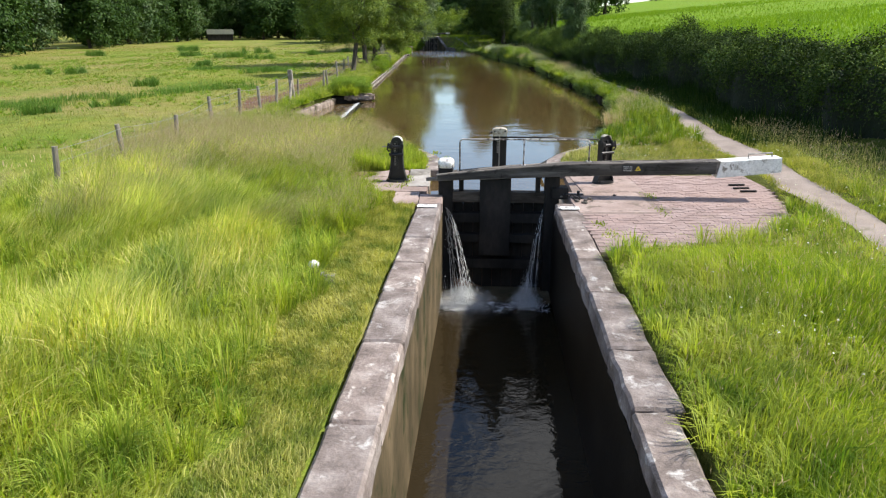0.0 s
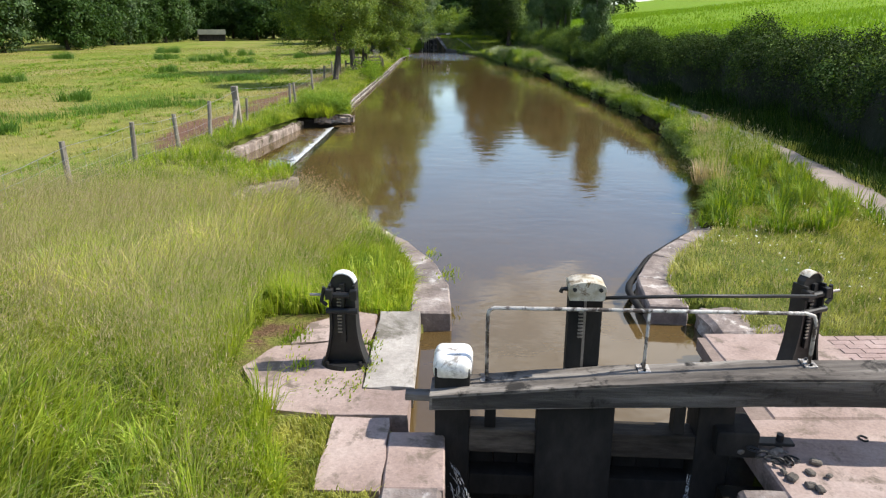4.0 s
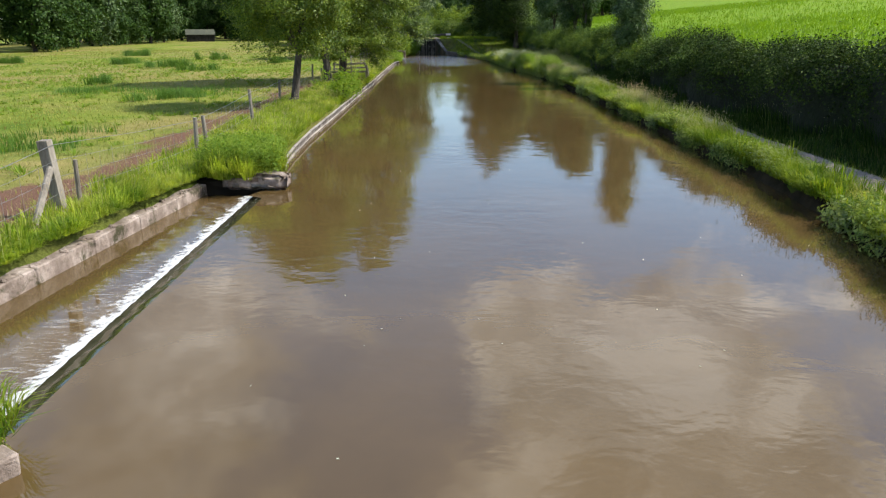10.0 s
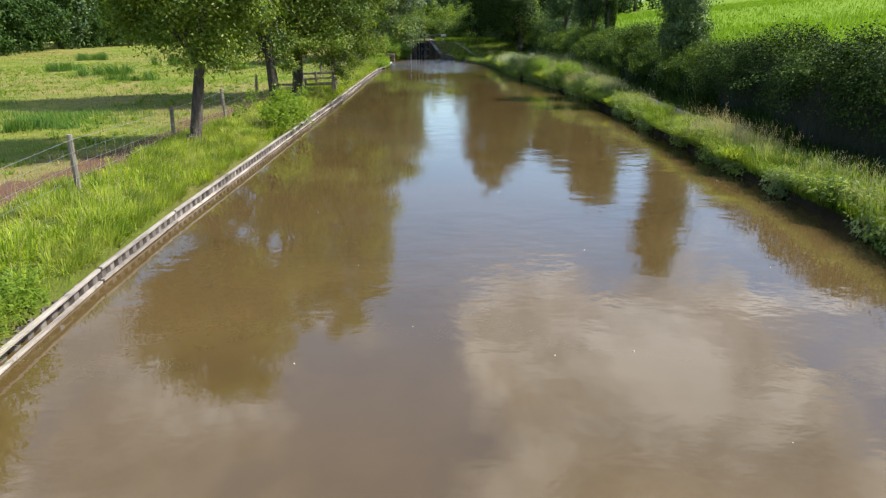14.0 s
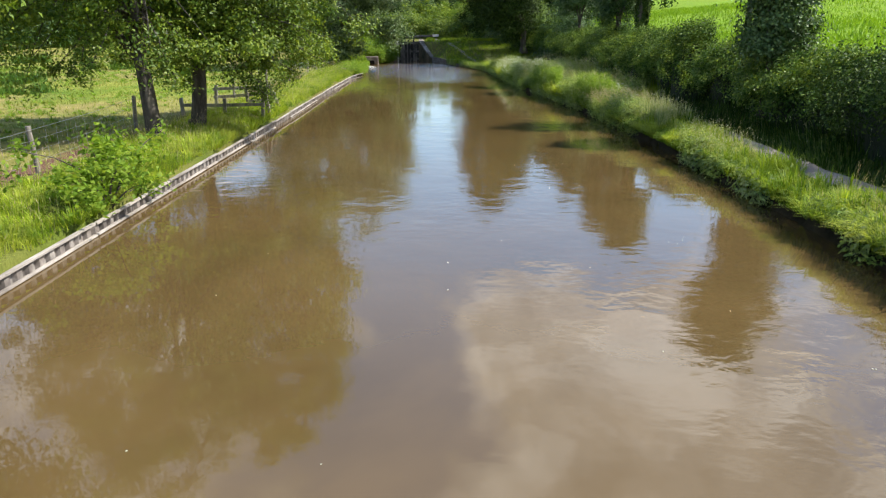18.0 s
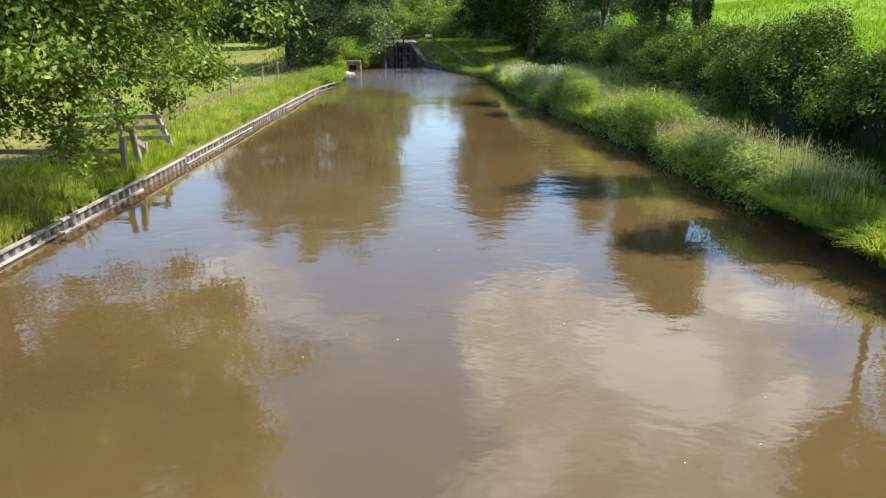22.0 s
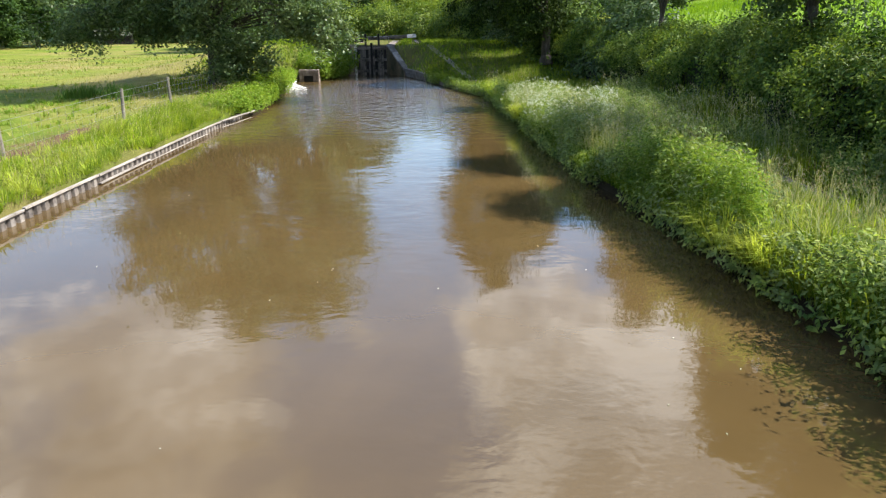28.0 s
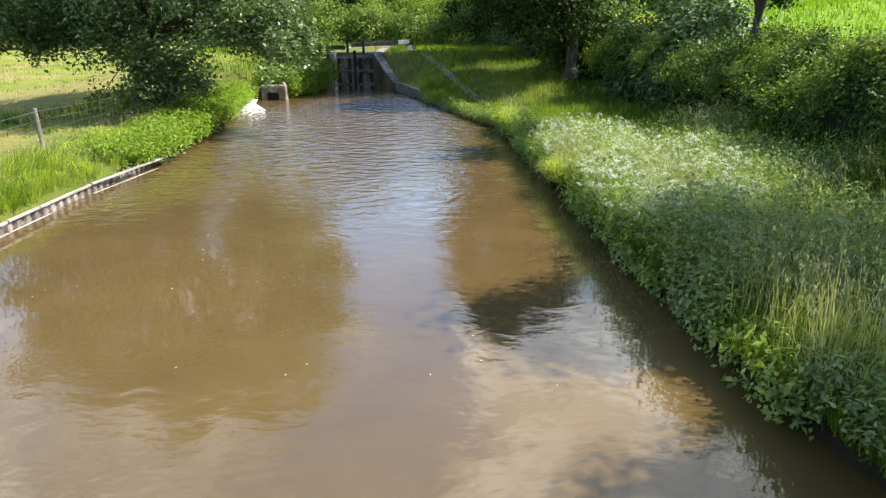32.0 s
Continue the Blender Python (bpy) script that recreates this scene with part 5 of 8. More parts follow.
k = np.repeat(np.arange(len(tips)), 5)
seeds("seed_heads", rg, tips[k] - dr[k] * np.array([0.4, 0.4, 0.14]) * rg.uniform(0, 1, (len(k), 1)) + rg.normal(0, 0.014, (len(k), 3)), 0.05, L_SEED, "pinkish seed heads in a patch on the canal bank")
x, y = scatter(rg, 260, 7.3, 9.2, 61.5, 65.6, lambda x, y: (x > right_edge(y) + 0.05) & (x < path_mid(y) - 0.3))
tussocks("grass_tussocks", rg, x, y, 90, 0.4, 0.18, 0.36, 0.011, L_LUSH, "mound of short lime green grass on the canal bank")
# pale dead clumps at the water's edge
for a, b, r in ((5.5, 22.6, 0.2), (7.4, 28.2, 0.25), (8.3, 47.5, 0.4), (8.2, 49.5, 0.5)):
    g = np.random.default_rng(int(b * 10))
    cx, cy = a + g.normal(0, r * 0.5, 5), b + g.normal(0, r * 0.8, 5)
    tussocks("dry_clump", g, cx, cy, 60, 0.34, 0.4, 0.8, 0.007, L_SEED, "pale dead stalks arching over the water")

# west strip between piling and fence
x, y = scatter(rg, 90000, -6.9, -3.0, 20.4, 109, lambda x, y: dry_land(x, y) & (x < left_edge(y) + 0.02) & (np.sin(x * 3.1 + y) + np.sin(y * 2.3 - x) > -1.1) & (rg.uniform(size=len(x)) < np.clip(1.2 - (y - 20) / 110, 0.3, 1)))
h = rg.uniform(0.08, 0.32, len(x)) * (1 + 0.5 * np.sin(y * 0.85 + 1.7 * x) * np.sin(y * 0.37)) * np.where(y > 84, 1.5, 1.0)
grass("strip_grass", rg, x, y, h, rg.uniform(0.008, 0.018, len(x)), L_STRIP, "bright green grass strip behind the bank piling", 0.75, (0.1, 0.0))
x, y = scatter(rg, 6000, -7.2, -4.4, 20.4, 100, lambda x, y: dry_land(x, y))
_, tips, _ = grass("strip_grass", rg, x, y, rg.uniform(0.35, 0.65, len(x)), np.full(len(x), 0.006), L_DRY, "dry stalks along the fence", 0.4, (0.1, 0))
seeds("seed_heads", rg, tips, 0.06, L_SEED, "seed heads along the fence")

# weeds in the joints of the slabs
for i, (a, b, n, hh) in enumerate(((-1.42, 14.5, 90, 0.16), (-0.74, 14.55, 90, 0.15), (-0.78, 15.0, 80, 0.14), (-1.1, 14.1, 60, 0.1), (-1.6, 15.2, 120, 0.16), (-0.86, 14.1, 70, 0.13), (4.0, 13.2, 60, 0.1), (3.9, 12.1, 60, 0.08), (2.62, 11.2, 70, 0.09), (2.66, 10.6, 60, 0.09), (0.05, 17.1, 60, 0.2), (-0.2, 18.0, 50, 0.15))):
    g = np.random.default_rng(300 + i)
    px, py = g.normal(0, 0.07, n), g.normal(0, 0.13, n)
    ob, _, _ = grass("weed_tuft", g, px, py, 0.5 * hh * g.uniform(0.4, 1.1, n), g.uniform(0.01, 0.02, n), L_LUSH, "", 0.9, (0, 0), z=np.zeros(n))
    ob.location = (a, b, 0.0)
    tagged(ob, "small green weed tuft growing in a slab joint", "weed", "joint weeds", "stuff")

# grass and crumbled stones along the overflow wall
y = rg.uniform(25.8, 34.3, 260)
x = weir_wall(y) - rg.uniform(0.1, 0.55, 260)
tussocks("grass_tussocks", rg, x, y, 40, 0.24, 0.08, 0.2, 0.010, L_STRIP, "yellow-green grass hanging over the overflow wall")
for i in range(60):
    yy = 25.9 + 8.2 * i / 59 + 0.2 * math.sin(i * 5)
    r = 0.018 + 0.025 * abs(math.sin(i * 2.7))
    bm = stone((-r, -r * 1.4, -0.06), (r, r * 1.4, r * 0.8), 0.03, 0.02, 1, i * 1.1)
    ob = tagged(part("rubble_stone", bm, M_CHANNEL), "crumbled stone lying on the overflow wall", "stone", "wall rubble")
    ob.matrix_world = pose(float(weir_wall(yy)) - 0.1 + 0.05 * math.sin(i * 3.3), yy, -0.12, 0, 0, i * 47)

# thick tuft on the end slab of the overflow
x, y = scatter(rg, 75, -5.5, -3.6, 34.1, 36.3, lambda x, y: ((x + 4.55) / 0.95) ** 2 + ((y - 35.1) / 1.0) ** 2 < 1)
tussocks("grass_tuft", rg, x, y, 90, 0.42, 0.35, 0.75, 0.012, L_LUSH, "thick tuft of grass hanging over the end slab")

# pasture beyond the fence
x, y = scatter(rg, 90000, -70, -7.2, 4, 150, lambda x, y: (rg.uniform(size=len(x)) < np.clip(1.3 - np.hypot(x, y) / 90, 0.12, 1)) & ~((np.abs(x + 7.3 - 0.012 * (y - 35)) < 0.85 + 0.2 * np.sin(y * 1.3)) & (y > 26.5) & (y < 61) & (rg.uniform(size=len(x)) < 0.93)))
far = np.hypot(x, y)
grass("pasture_grass", rg, x, y, rg.uniform(0.04, 0.13, len(x)) * (1 + far / 150), rg.uniform(0.008, 0.018, len(x)) * (1 + far / 40), L_FIELD, "rough grazed pasture grass", 0.6, (-0.1, 0))
x, y = scatter(rg, 6000, -60, -8, 10, 130, lambda x, y: np.sin(x * 0.21 + 2) + np.sin(y * 0.13 + x * 0.05) > 0.55)
grass("pasture_grass", rg, x, y, rg.uniform(0.08, 0.2, len(x)), np.full(len(x), 0.02), L_SEED, "pale seeding patches in the pasture", 0.5, (-0.1, 0))
x, y = scatter(rg, 2600, -44, -8.9, 18, 105, lambda x, y: np.sin(x * 0.5 + 1.3 * np.sin(y * 0.21)) + np.sin(y * 0.33 - x * 0.2) > -0.5)
tussocks("grass_tussocks", rg, x, y, 26, 0.34, 0.1, 0.24, 0.02, L_WEED, "mid-green grass tussocks in the pasture")
x, y = scatter(rg, 11000, -34, -10, 24, 62, lambda x, y: ((np.abs(y - 34 + (x + 18) * -0.25 - 3 * np.sin(x * 0.4)) < 2.6) | (np.abs(y - 55 + (x + 14) * 0.1) < 1.5) & (x > -20)) & (np.sin(x * 1.3) + np.sin(y * 1.7) > -0.7))
grass("rush_bed", rg, x, y, rg.uniform(0.15, 0.42, len(x)), np.full(len(x), 0.02), L_RUSH, "dark green rush beds in the pasture", 0.4, (-0.1, 0))


def rush_clump(x, y, r, hgt, seed):
    g = np.random.default_rng(seed)
    n = int(900 * r)
    sub = g.normal(0, r * 0.75, (6, 2)) * [1.4, 1.0]
    k = g.integers(0, 6, n)
    a, q = g.uniform(0, 6.283, n), 0.55 * r * np.abs(g.normal(0, 0.6, n))
    px, py = sub[k, 0] + q * np.cos(a), sub[k, 1] + q * np.sin(a)
    ob, _, _ = grass("rush_clump", g, px, py, hgt * g.uniform(0.35, 1.1, n) * (0.7 + 0.07 * k), np.full(n, 0.03), L_RUSH, "", 0.7, (0, 0), z=np.zeros(n))
    ob.location = (x, y, float(ground_z(x, y)))
    return tagged(ob, "dark green rush tussock standing in the pasture", "rushes", "rush tussocks", "stuff")


for i, (a, b, r, hh) in enumerate(((-39, 113, 1.8, 1.3), (-17, 42, 0.7, 0.75), (-29, 56, 0.9, 0.8), (-38, 66, 1.0, 0.8), (-13.2, 52, 1.6, 0.6), (-16, 28, 0.9, 0.55), (-14.2, 31, 0.8, 0.5), (-23.5, 84, 1.5, 1.1), (-21, 62, 1.1, 0.8), (-32, 92, 1.4, 1.1), (-26, 100, 1.3, 1.2), (-15.5, 88, 1.1, 0.9), (-46, 96, 1.5, 1.1), (-19, 74, 1.2, 0.8), (-12.4, 96, 1.1, 0.9))):
    rush_clump(a, b, r * 0.75, hh * 0.9, 40 + i)

# crop on the rising field
x, y = scatter(rg, 60000, 13.6, 75, 10, 150, lambda x, y: rg.uniform(size=len(x)) < np.clip(1.2 - (x - 13) / 50, 0.15, 1))
grass("crop", rg, x, y, rg.uniform(0.2, 0.5, len(x)), rg.uniform(0.05, 0.11, len(x)), L_CROP, "bright green young crop on the rising field", 0.4, (0, 0))
x, y = scatter(rg, 30000, 12.2, 15.2, 8, 120, lambda x, y: x > 0)
grass("field_margin", rg, x, y, rg.uniform(0.4, 1.0, len(x)), rg.uniform(0.015, 0.03, len(x)), L_TALL, "buff grassy margin behind the hedge", 0.4, (0, 0))


# ---------- east bank herbage ----------
def bank_ok(x, y):
    return (x > right_edge(y) - 0.12 + 0.6 * (y < 19.75) + 0.12 * (y < 36)) & (x < path_mid(y) - 0.35)


x, y = scatter(rg, 70000, 2.0, 9.6, 18.6, 116, lambda x, y: bank_ok(x, y) & (rg.uniform(size=len(x)) < np.where(y < 33, 0.35, np.clip(1.25 - (y - 18) / 140, 0.3, 1))))
edge = np.exp(-(x - right_edge(y)) / 0.9)
tallness = 0.22 + 0.35 * sstep(24, 34, y) * (0.6 + 0.4 * np.sin(y * 0.55)) * (1 - 0.5 * sstep(36, 42, y) * (1 - sstep(62, 68, y))) + 0.25 * sstep(60, 76, y) * (1 - sstep(92, 98, y))
h = rg.uniform(0.5, 1.15, len(x)) * tallness * (0.6 + 0.6 * edge)
z = np.where(x < right_edge(y) + 0.1, -0.02, ground_z(x, y) - 0.03)
h = h * np.where((x < right_edge(y) + 0.35) & (y > 50), 0.6, 1.0)
h = h * np.clip((path_mid(y) - x) / 1.2, 0.35, 1) * np.where(y < 33, 0.65, 1.0)
w = rg.uniform(0.010, 0.022, len(x))
for sel, mat, lean in ((y < 33, L_STRIP, -0.05), (y >= 33, L_BANK, -0.3)):
    grass("bank_herbage", rg, x[sel], y[sel], h[sel], w[sel], mat, "rank green grass along the canal edge", 0.75, (lean, -0.05), z=z[sel])
# a tall stand gone to seed half way along the bank
x, y = rg.normal(8.35, 0.3, 90), rg.normal(48.4, 1.4, 90)
tussocks("grass_tussocks", rg, x, y, 40, 0.35, 0.3, 0.6, 0.01, L_GREY, "grey-green tussocks gone to seed on the bank")
x, y = rg.normal(8.35, 0.36, 420), rg.normal(48.4, 1.5, 420)
_, tips, dr = grass("seeding_grass", rg, x, y, rg.uniform(0.55, 0.95, len(x)), np.full(len(x), 0.006), L_DRY, "tall stand of grass gone to seed on the bank", 0.4, (-0.1, 0))
k = np.repeat(np.arange(len(tips)), 9)
seeds("seed_heads", rg, tips[k] - dr[k] * np.array([0.3, 0.3, 0.2]) * rg.uniform(0, 1, (len(k), 1)) + rg.normal(0, 0.018, (len(k), 3)), 0.034, L_SEED, "pinkish brown plumes of the tall stand")
# dark tufts along the eroded edge and a stand of seeding grass behind it
x, y = scatter(rg, 170, 4.0, 8.0, 20.3, 34, lambda x, y: (x > right_edge(y) - 0.02) & (x < right_edge(y) + 0.25) & (np.sin(y * 1.35 + 0.6) > -0.2))
tussocks("grass_tussocks", rg, x, y, 60, 0.4, 0.22, 0.5, 0.01, L_BANK, "dark tufts of grass along the canal edge")
x = np.concatenate([rg.normal(7.75, 0.35, 190), rg.normal(0.2, 0.12, 260)])
y = np.concatenate([rg.normal(29.0, 0.8, 190), rg.uniform(20.5, 27, 260)])
x[190:] += right_edge(y[190:])
_, tips, dr = grass("seeding_grass", rg, x, y, rg.uniform(0.4, 0.75, len(x)), np.full(len(x), 0.006), L_DRY, "seeding stalks standing at the canal edge", 0.4, (-0.1, 0))
k = np.repeat(np.arange(len(tips)), 8)
seeds("seed_heads", rg, tips[k] - dr[k] * np.array([0.3, 0.3, 0.16]) * rg.uniform(0, 1, (len(k), 1)) + rg.normal(0, 0.014, (len(k), 3)), 0.03, L_SEED, "pinkish plumes of grass at the canal edge")
x, y = scatter(rg, 5200, 3.0, 9.4, 24, 98, lambda x, y: bank_ok(x, y) & (np.sin(y * 0.8) + np.sin(y * 0.31 + 1) > 0.3))
_, tips, _ = grass("bank_herbage", rg, x, y, rg.uniform(0.5, 0.95, len(x)) * (0.7 + 0.5 * sstep(55, 75, y)), np.full(len(x), 0.006), L_DRY, "thin seeding stalks on the canal bank", 0.4, (-0.1, 0))
seeds("seed_heads", rg, np.repeat(tips, 2, 0) + rg.normal(0, 0.02, (2 * len(tips), 3)), 0.05, L_PLUME, "pale seed heads on the canal bank")
# tall seeding grass between weeds, arching heads
x, y = scatter(rg, 1500, 5.0, 10.4, 58, 95, lambda x, y: (x > right_edge(y) + 0.3) & (x < path_mid(y) - 0.3 + 1.2 * (y > 72) * (rg.uniform(size=len(x)) < 0.25)) & (np.sin(y * 0.62 + x) + np.sin(x * 2.1 - y * 0.5) < 0.5))
_, tips, dr = grass("bank_herbage", rg, x, y, rg.uniform(0.8, 1.35, len(x)) * np.clip((path_mid(y) - x) / 1.3, 0.45, 1), np.full(len(x), 0.007), L_DRY, "tall pale grass arching over the canal bank", 0.35, (-0.2, 0.05))
k = np.repeat(np.arange(len(tips)), 7)
s = rg.uniform(0, 1, len(k))[:, None]
seeds("seed_heads", rg, tips[k] - dr[k] * np.array([0.45, 0.45, 0.16]) * s + rg.normal(0, 0.012, (len(k), 3)), 0.036, L_PLUME, "arching pale plumes of seeding grass")
x, y = scatter(rg, 500, 5.0, 9.4, 61, 98, lambda x, y: (x > right_edge(y) + 0.1) & (x < path_mid(y) - 0.3) & (np.sin(y * 0.62 + x) + np.sin(x * 2.1 - y * 0.5) < 0.6))
tussocks("grass_tussocks", rg, x, y, 44, 0.4, 0.45, 0.9, 0.011, L_GREY, "tall grey-green grass tussocks among the weeds")
x, y = scatter(rg, 700, 6.0, 9.6, 70, 86, lambda x, y: (x > right_edge(y) + 0.5) & (x < path_mid(y) + 0.6) & (np.sin(y * 0.8 + 1.3 * x) + np.sin(y * 0.37) > -0.2))
_, tips, dr = grass("bank_herbage", rg, x, y, rg.uniform(0.75, 1.2, len(x)), np.full(len(x), 0.007), L_GREY, "pale stalks among the nettles", 0.4, (-0.15, -0.05))
k = np.repeat(np.arange(len(tips)), 8)
seeds("seed_heads", rg, tips[k] - dr[k] * np.array([0.4, 0.4, 0.18]) * rg.uniform(0, 1, (len(k), 1)) + rg.normal(0, 0.016, (len(k), 3)), 0.034, L_SEED, "soft pinkish plumes among the nettles")
# bright mounds of soft grass between the weeds
x, y = scatter(rg, 420, 5.0, 9.4, 46, 98, lambda x, y: bank_ok(x, y) & ((y < 75) | (y > 88)) & (np.sin(y * 0.5 + 2.2) + 0.6 * np.sin(y * 1.3 - x) > 0.35))
for sel, h0, h1 in ((y < 66, 0.18, 0.4), (y >= 66, 0.35, 0.7)):
    tussocks("grass_tussocks", rg, x[sel], y[sel], 110, 0.55, h0, h1, 0.013, L_STRIP, "bright mounds of soft grass on the canal bank")
# weeds hanging over the end stone of the weir
x, y = scatter(rg, 480, -5.4, -3.3, 34.45, 37.4, lambda x, y: x < left_edge(y) - 0.05)
t = rg.uniform(0.05, 1, (len(x), 60))
a = rg.uniform(0, 6.283, t.shape)
P = np.stack([x[:, None] + 0.2 * np.cos(a) + 0.08 * t, y[:, None] + 0.2 * np.sin(a) - 0.12 * t, ground_z(x, y)[:, None] + t * rg.uniform(0.45, 0.9, (len(x), 1)) * (1 - 0.45 * sstep(36, 37.4, y))[:, None]], -1).reshape(-1, 3)
v, f = leaf_quads(rg, P, rg.normal(0, 0.45, P.shape) + [0.1, -0.3, 0.8], rg.uniform(0.05, 0.1, len(P)), rg.uniform(0.014, 0.03, len(P)))
tagged(fast_mesh("bank_weeds", v, f, L_WEED), "bright leafy weeds over the end stone of the weir", "weeds", kind="stuff")
# broad-leaved weeds
x, y = scatter(rg, 4600, 3.0, 9.4, 26, 100, lambda x, y: bank_ok(x, y) & ((np.sin(y * 0.9 + 0.6) > 0.1) | ((y > 62) & (np.sin(y * 0.62 + x) + np.sin(x * 2.1 - y * 0.5) + 0.9 * (x < right_edge(y) + 0.8) > 0.0))) & (rg.uniform(size=len(x)) < np.where(y > 62, 1.0, 0.7)))
hh = np.clip((path_mid(y) - 0.2 - x) / 1.3, 0.3, 1) * rg.uniform(0.3, 0.8, len(x)) * (0.7 + 0.85 * sstep(58, 74, y) * (1 - sstep(93, 99, y))) * (0.8 + 0.4 * np.sin(y * 1.1 + 0.8 * x))
t = rg.uniform(0.15, 1, (len(x), 38))
a = rg.uniform(0, 6.283, t.shape)
rad = 0.20 * (1.15 - 0.6 * t)
P = np.stack([x[:, None] + rad * np.cos(a) - 0.1 * t * hh[:, None], y[:, None] + rad * np.sin(a), ground_z(x, y)[:, None] + t * hh[:, None]], -1).reshape(-1, 3)
v, f = leaf_quads(rg, P, np.stack([np.cos(a) * 0.5, np.sin(a) * 0.5, np.full_like(a, 0.9)], -1).reshape(-1, 3) + rg.normal(0, 0.25, P.shape), rg.uniform(0.05, 0.12, len(P)), rg.uniform(0.018, 0.042, len(P)))
tagged(fast_mesh("bank_weeds", v, f, L_NETTLE), "leafy nettles and docks along the canal bank", "weeds", kind="stuff")
# light green leafy willowherb stands
x, y = scatter(rg, 700, 5.6, 9.0, 68, 82, lambda x, y: bank_ok(x, y) & (np.sin(y * 0.75 + 1.2) + np.sin(x * 1.7 + y * 0.3) > 0.55))
t = rg.uniform(0.1, 1, (len(x), 44))
a = rg.uniform(0, 6.283, t.shape)
rad = 0.14 * (1.2 - 0.8 * t)
P = np.stack([x[:, None] + rad * np.cos(a), y[:, None] + rad * np.sin(a), ground_z(x, y)[:, None] + t * rg.uniform(0.7, 1.25, (len(x), 1)) * np.clip((path_mid(y) - 0.2 - x) / 1.3, 0.3, 1)[:, None]], -1).reshape(-1, 3)
v, f = leaf_quads(rg, P, np.stack([np.cos(a) * 0.6, np.sin(a) * 0.6, np.full_like(a, 0.8)], -1).reshape(-1, 3) + rg.normal(0, 0.25, P.shape), rg.uniform(0.05, 0.1, len(P)), rg.uniform(0.014, 0.028, len(P)))
tagged(fast_mesh("bank_weeds", v, f, L_WEED), "light green willowherb standing on the canal bank", "weeds", kind="stuff")
# low leafy growth that trails over the edge into the water
x, y = scatter(rg, 1900, 2.0, 8.2, 24, 112, lambda x, y: (x > right_edge(y) - 0.16) & (x < right_edge(y) + 0.3) & (np.sin(y * 1.9) + np.sin(y * 0.7) > np.where(y > 62, -0.9, 0.15)))
t = rg.uniform(0, 1, (len(x), 22))
a = rg.uniform(0, 6.283, t.shape)
P = np.stack([x[:, None] + 0.17 * np.cos(a) - 0.1 * t, y[:, None] + 0.2 * np.sin(a), -0.22 + t * rg.uniform(0.25, 0.62, (len(x), 1))], -1).reshape(-1, 3)
v, f = leaf_quads(rg, P, np.stack([np.cos(a) * 0.5 - 0.4, np.sin(a) * 0.5, np.full_like(a, 0.6)], -1).reshape(-1, 3) + rg.normal(0, 0.3, P.shape), rg.uniform(0.05, 0.12, len(P)), rg.uniform(0.03, 0.055, len(P)))
tagged(fast_mesh("edge_weeds", v, f, L_NETTLE), "trailing dark green weeds at the water line", "weeds", kind="stuff")
# overhanging dark earth lip
ey = spaced((19.4, 112, 0.12))
ex = right_edge(ey) + 0.07 * np.sin(ey * 1.9) + 0.05 * np.sin(ey * 5.3 + 1) + 0.03 * np.sin(ey * 13.1)
strip("bank", ey, ex - 0.10, ex + 0.35, lambda x, y: -0.45 + (0.42 + 0.1 * np.sin(y * 2.7 + x) + 0.06 * np.sin(y * 9.1)) * sstep(0.0, 0.22, x - right_edge(y) + 0.1), M_EARTH, "dark eroded earth bank at the water", "bank", 6)
ey = spaced((91, 108.3, 0.35))
strip("bank", ey, left_edge(ey) - 0.4, left_edge(ey) + 0.10 + 0.08 * np.sin(ey * 2.3), lambda x, y: 0.06 - 0.5 * sstep(-0.25, 0.1, x - left_edge(y)), M_EARTH, "dark earth bank under the oak", "bank", 6)


# cow parsley: stems that fork to flat white flower heads
def parsley(name, rg, n, ok, x0, x1, y0, y1, h0, h1, label):
    x, y = scatter(rg, n, x0, x1, y0, y1, ok)
    h = rg.uniform(h0, h1, len(x)) * (0.78 + 0.22 * np.sin(x * 2.6 + 1.4 * y) * np.sin(y * 1.7 - 0.6 * x))
    ob, tips, _ = grass(name + "_stems", rg, x, y, h, np.full(len(x), 0.010), L_WEED, "green stems of " + label, 0.25, (-0.12, 0))
    k = 34
    c = np.repeat(tips, k, 0)
    size = np.repeat(rg.uniform(0.5, 1.2, len(tips)), k)
    tilt = np.repeat(rg.normal(0, 0.3, (len(tips), 2)), k, 0)
    a = rg.uniform(0, 6.283, len(c))
    q = 0.062 * np.sqrt(rg.uniform(0, 1, len(c))) * size
    dx, dy = q * np.cos(a), q * np.sin(a)
    P = c + np.stack([dx, dy, 0.03 - 2.5 * q ** 2 + tilt[:, 0] * dx + tilt[:, 1] * dy + rg.normal(0, 0.012, len(c))], -1)
    v, f = leaf_quads(rg, P, rg.normal(0, 0.7, P.shape) + [0, 0, 1], 0.014, 0.012)
    tagged(fast_mesh(name, v, f, L_FLOWER), label, "flowers", kind="stuff")
    # feathery leaves up the stems
    m = np.repeat(np.arange(len(x)), 26)
    t = rg.uniform(0.1, 0.97, len(m))
    P = np.stack([x[m] + rg.normal(0, 0.1, len(m)), y[m] + rg.normal(0, 0.1, len(m)), ground_z(x, y)[m] + t * h[m]], -1)
    v, f = leaf_quads(rg, P, rg.normal(0, 0.5, P.shape) + [-0.2, -0.2, 0.7], rg.uniform(0.04, 0.09, len(m)), rg.uniform(0.012, 0.025, len(m)))
    tagged(fast_mesh(name + "_leaves", v, f, L_NETTLE), "feathery leaves of " + label, "leaves", kind="stuff")


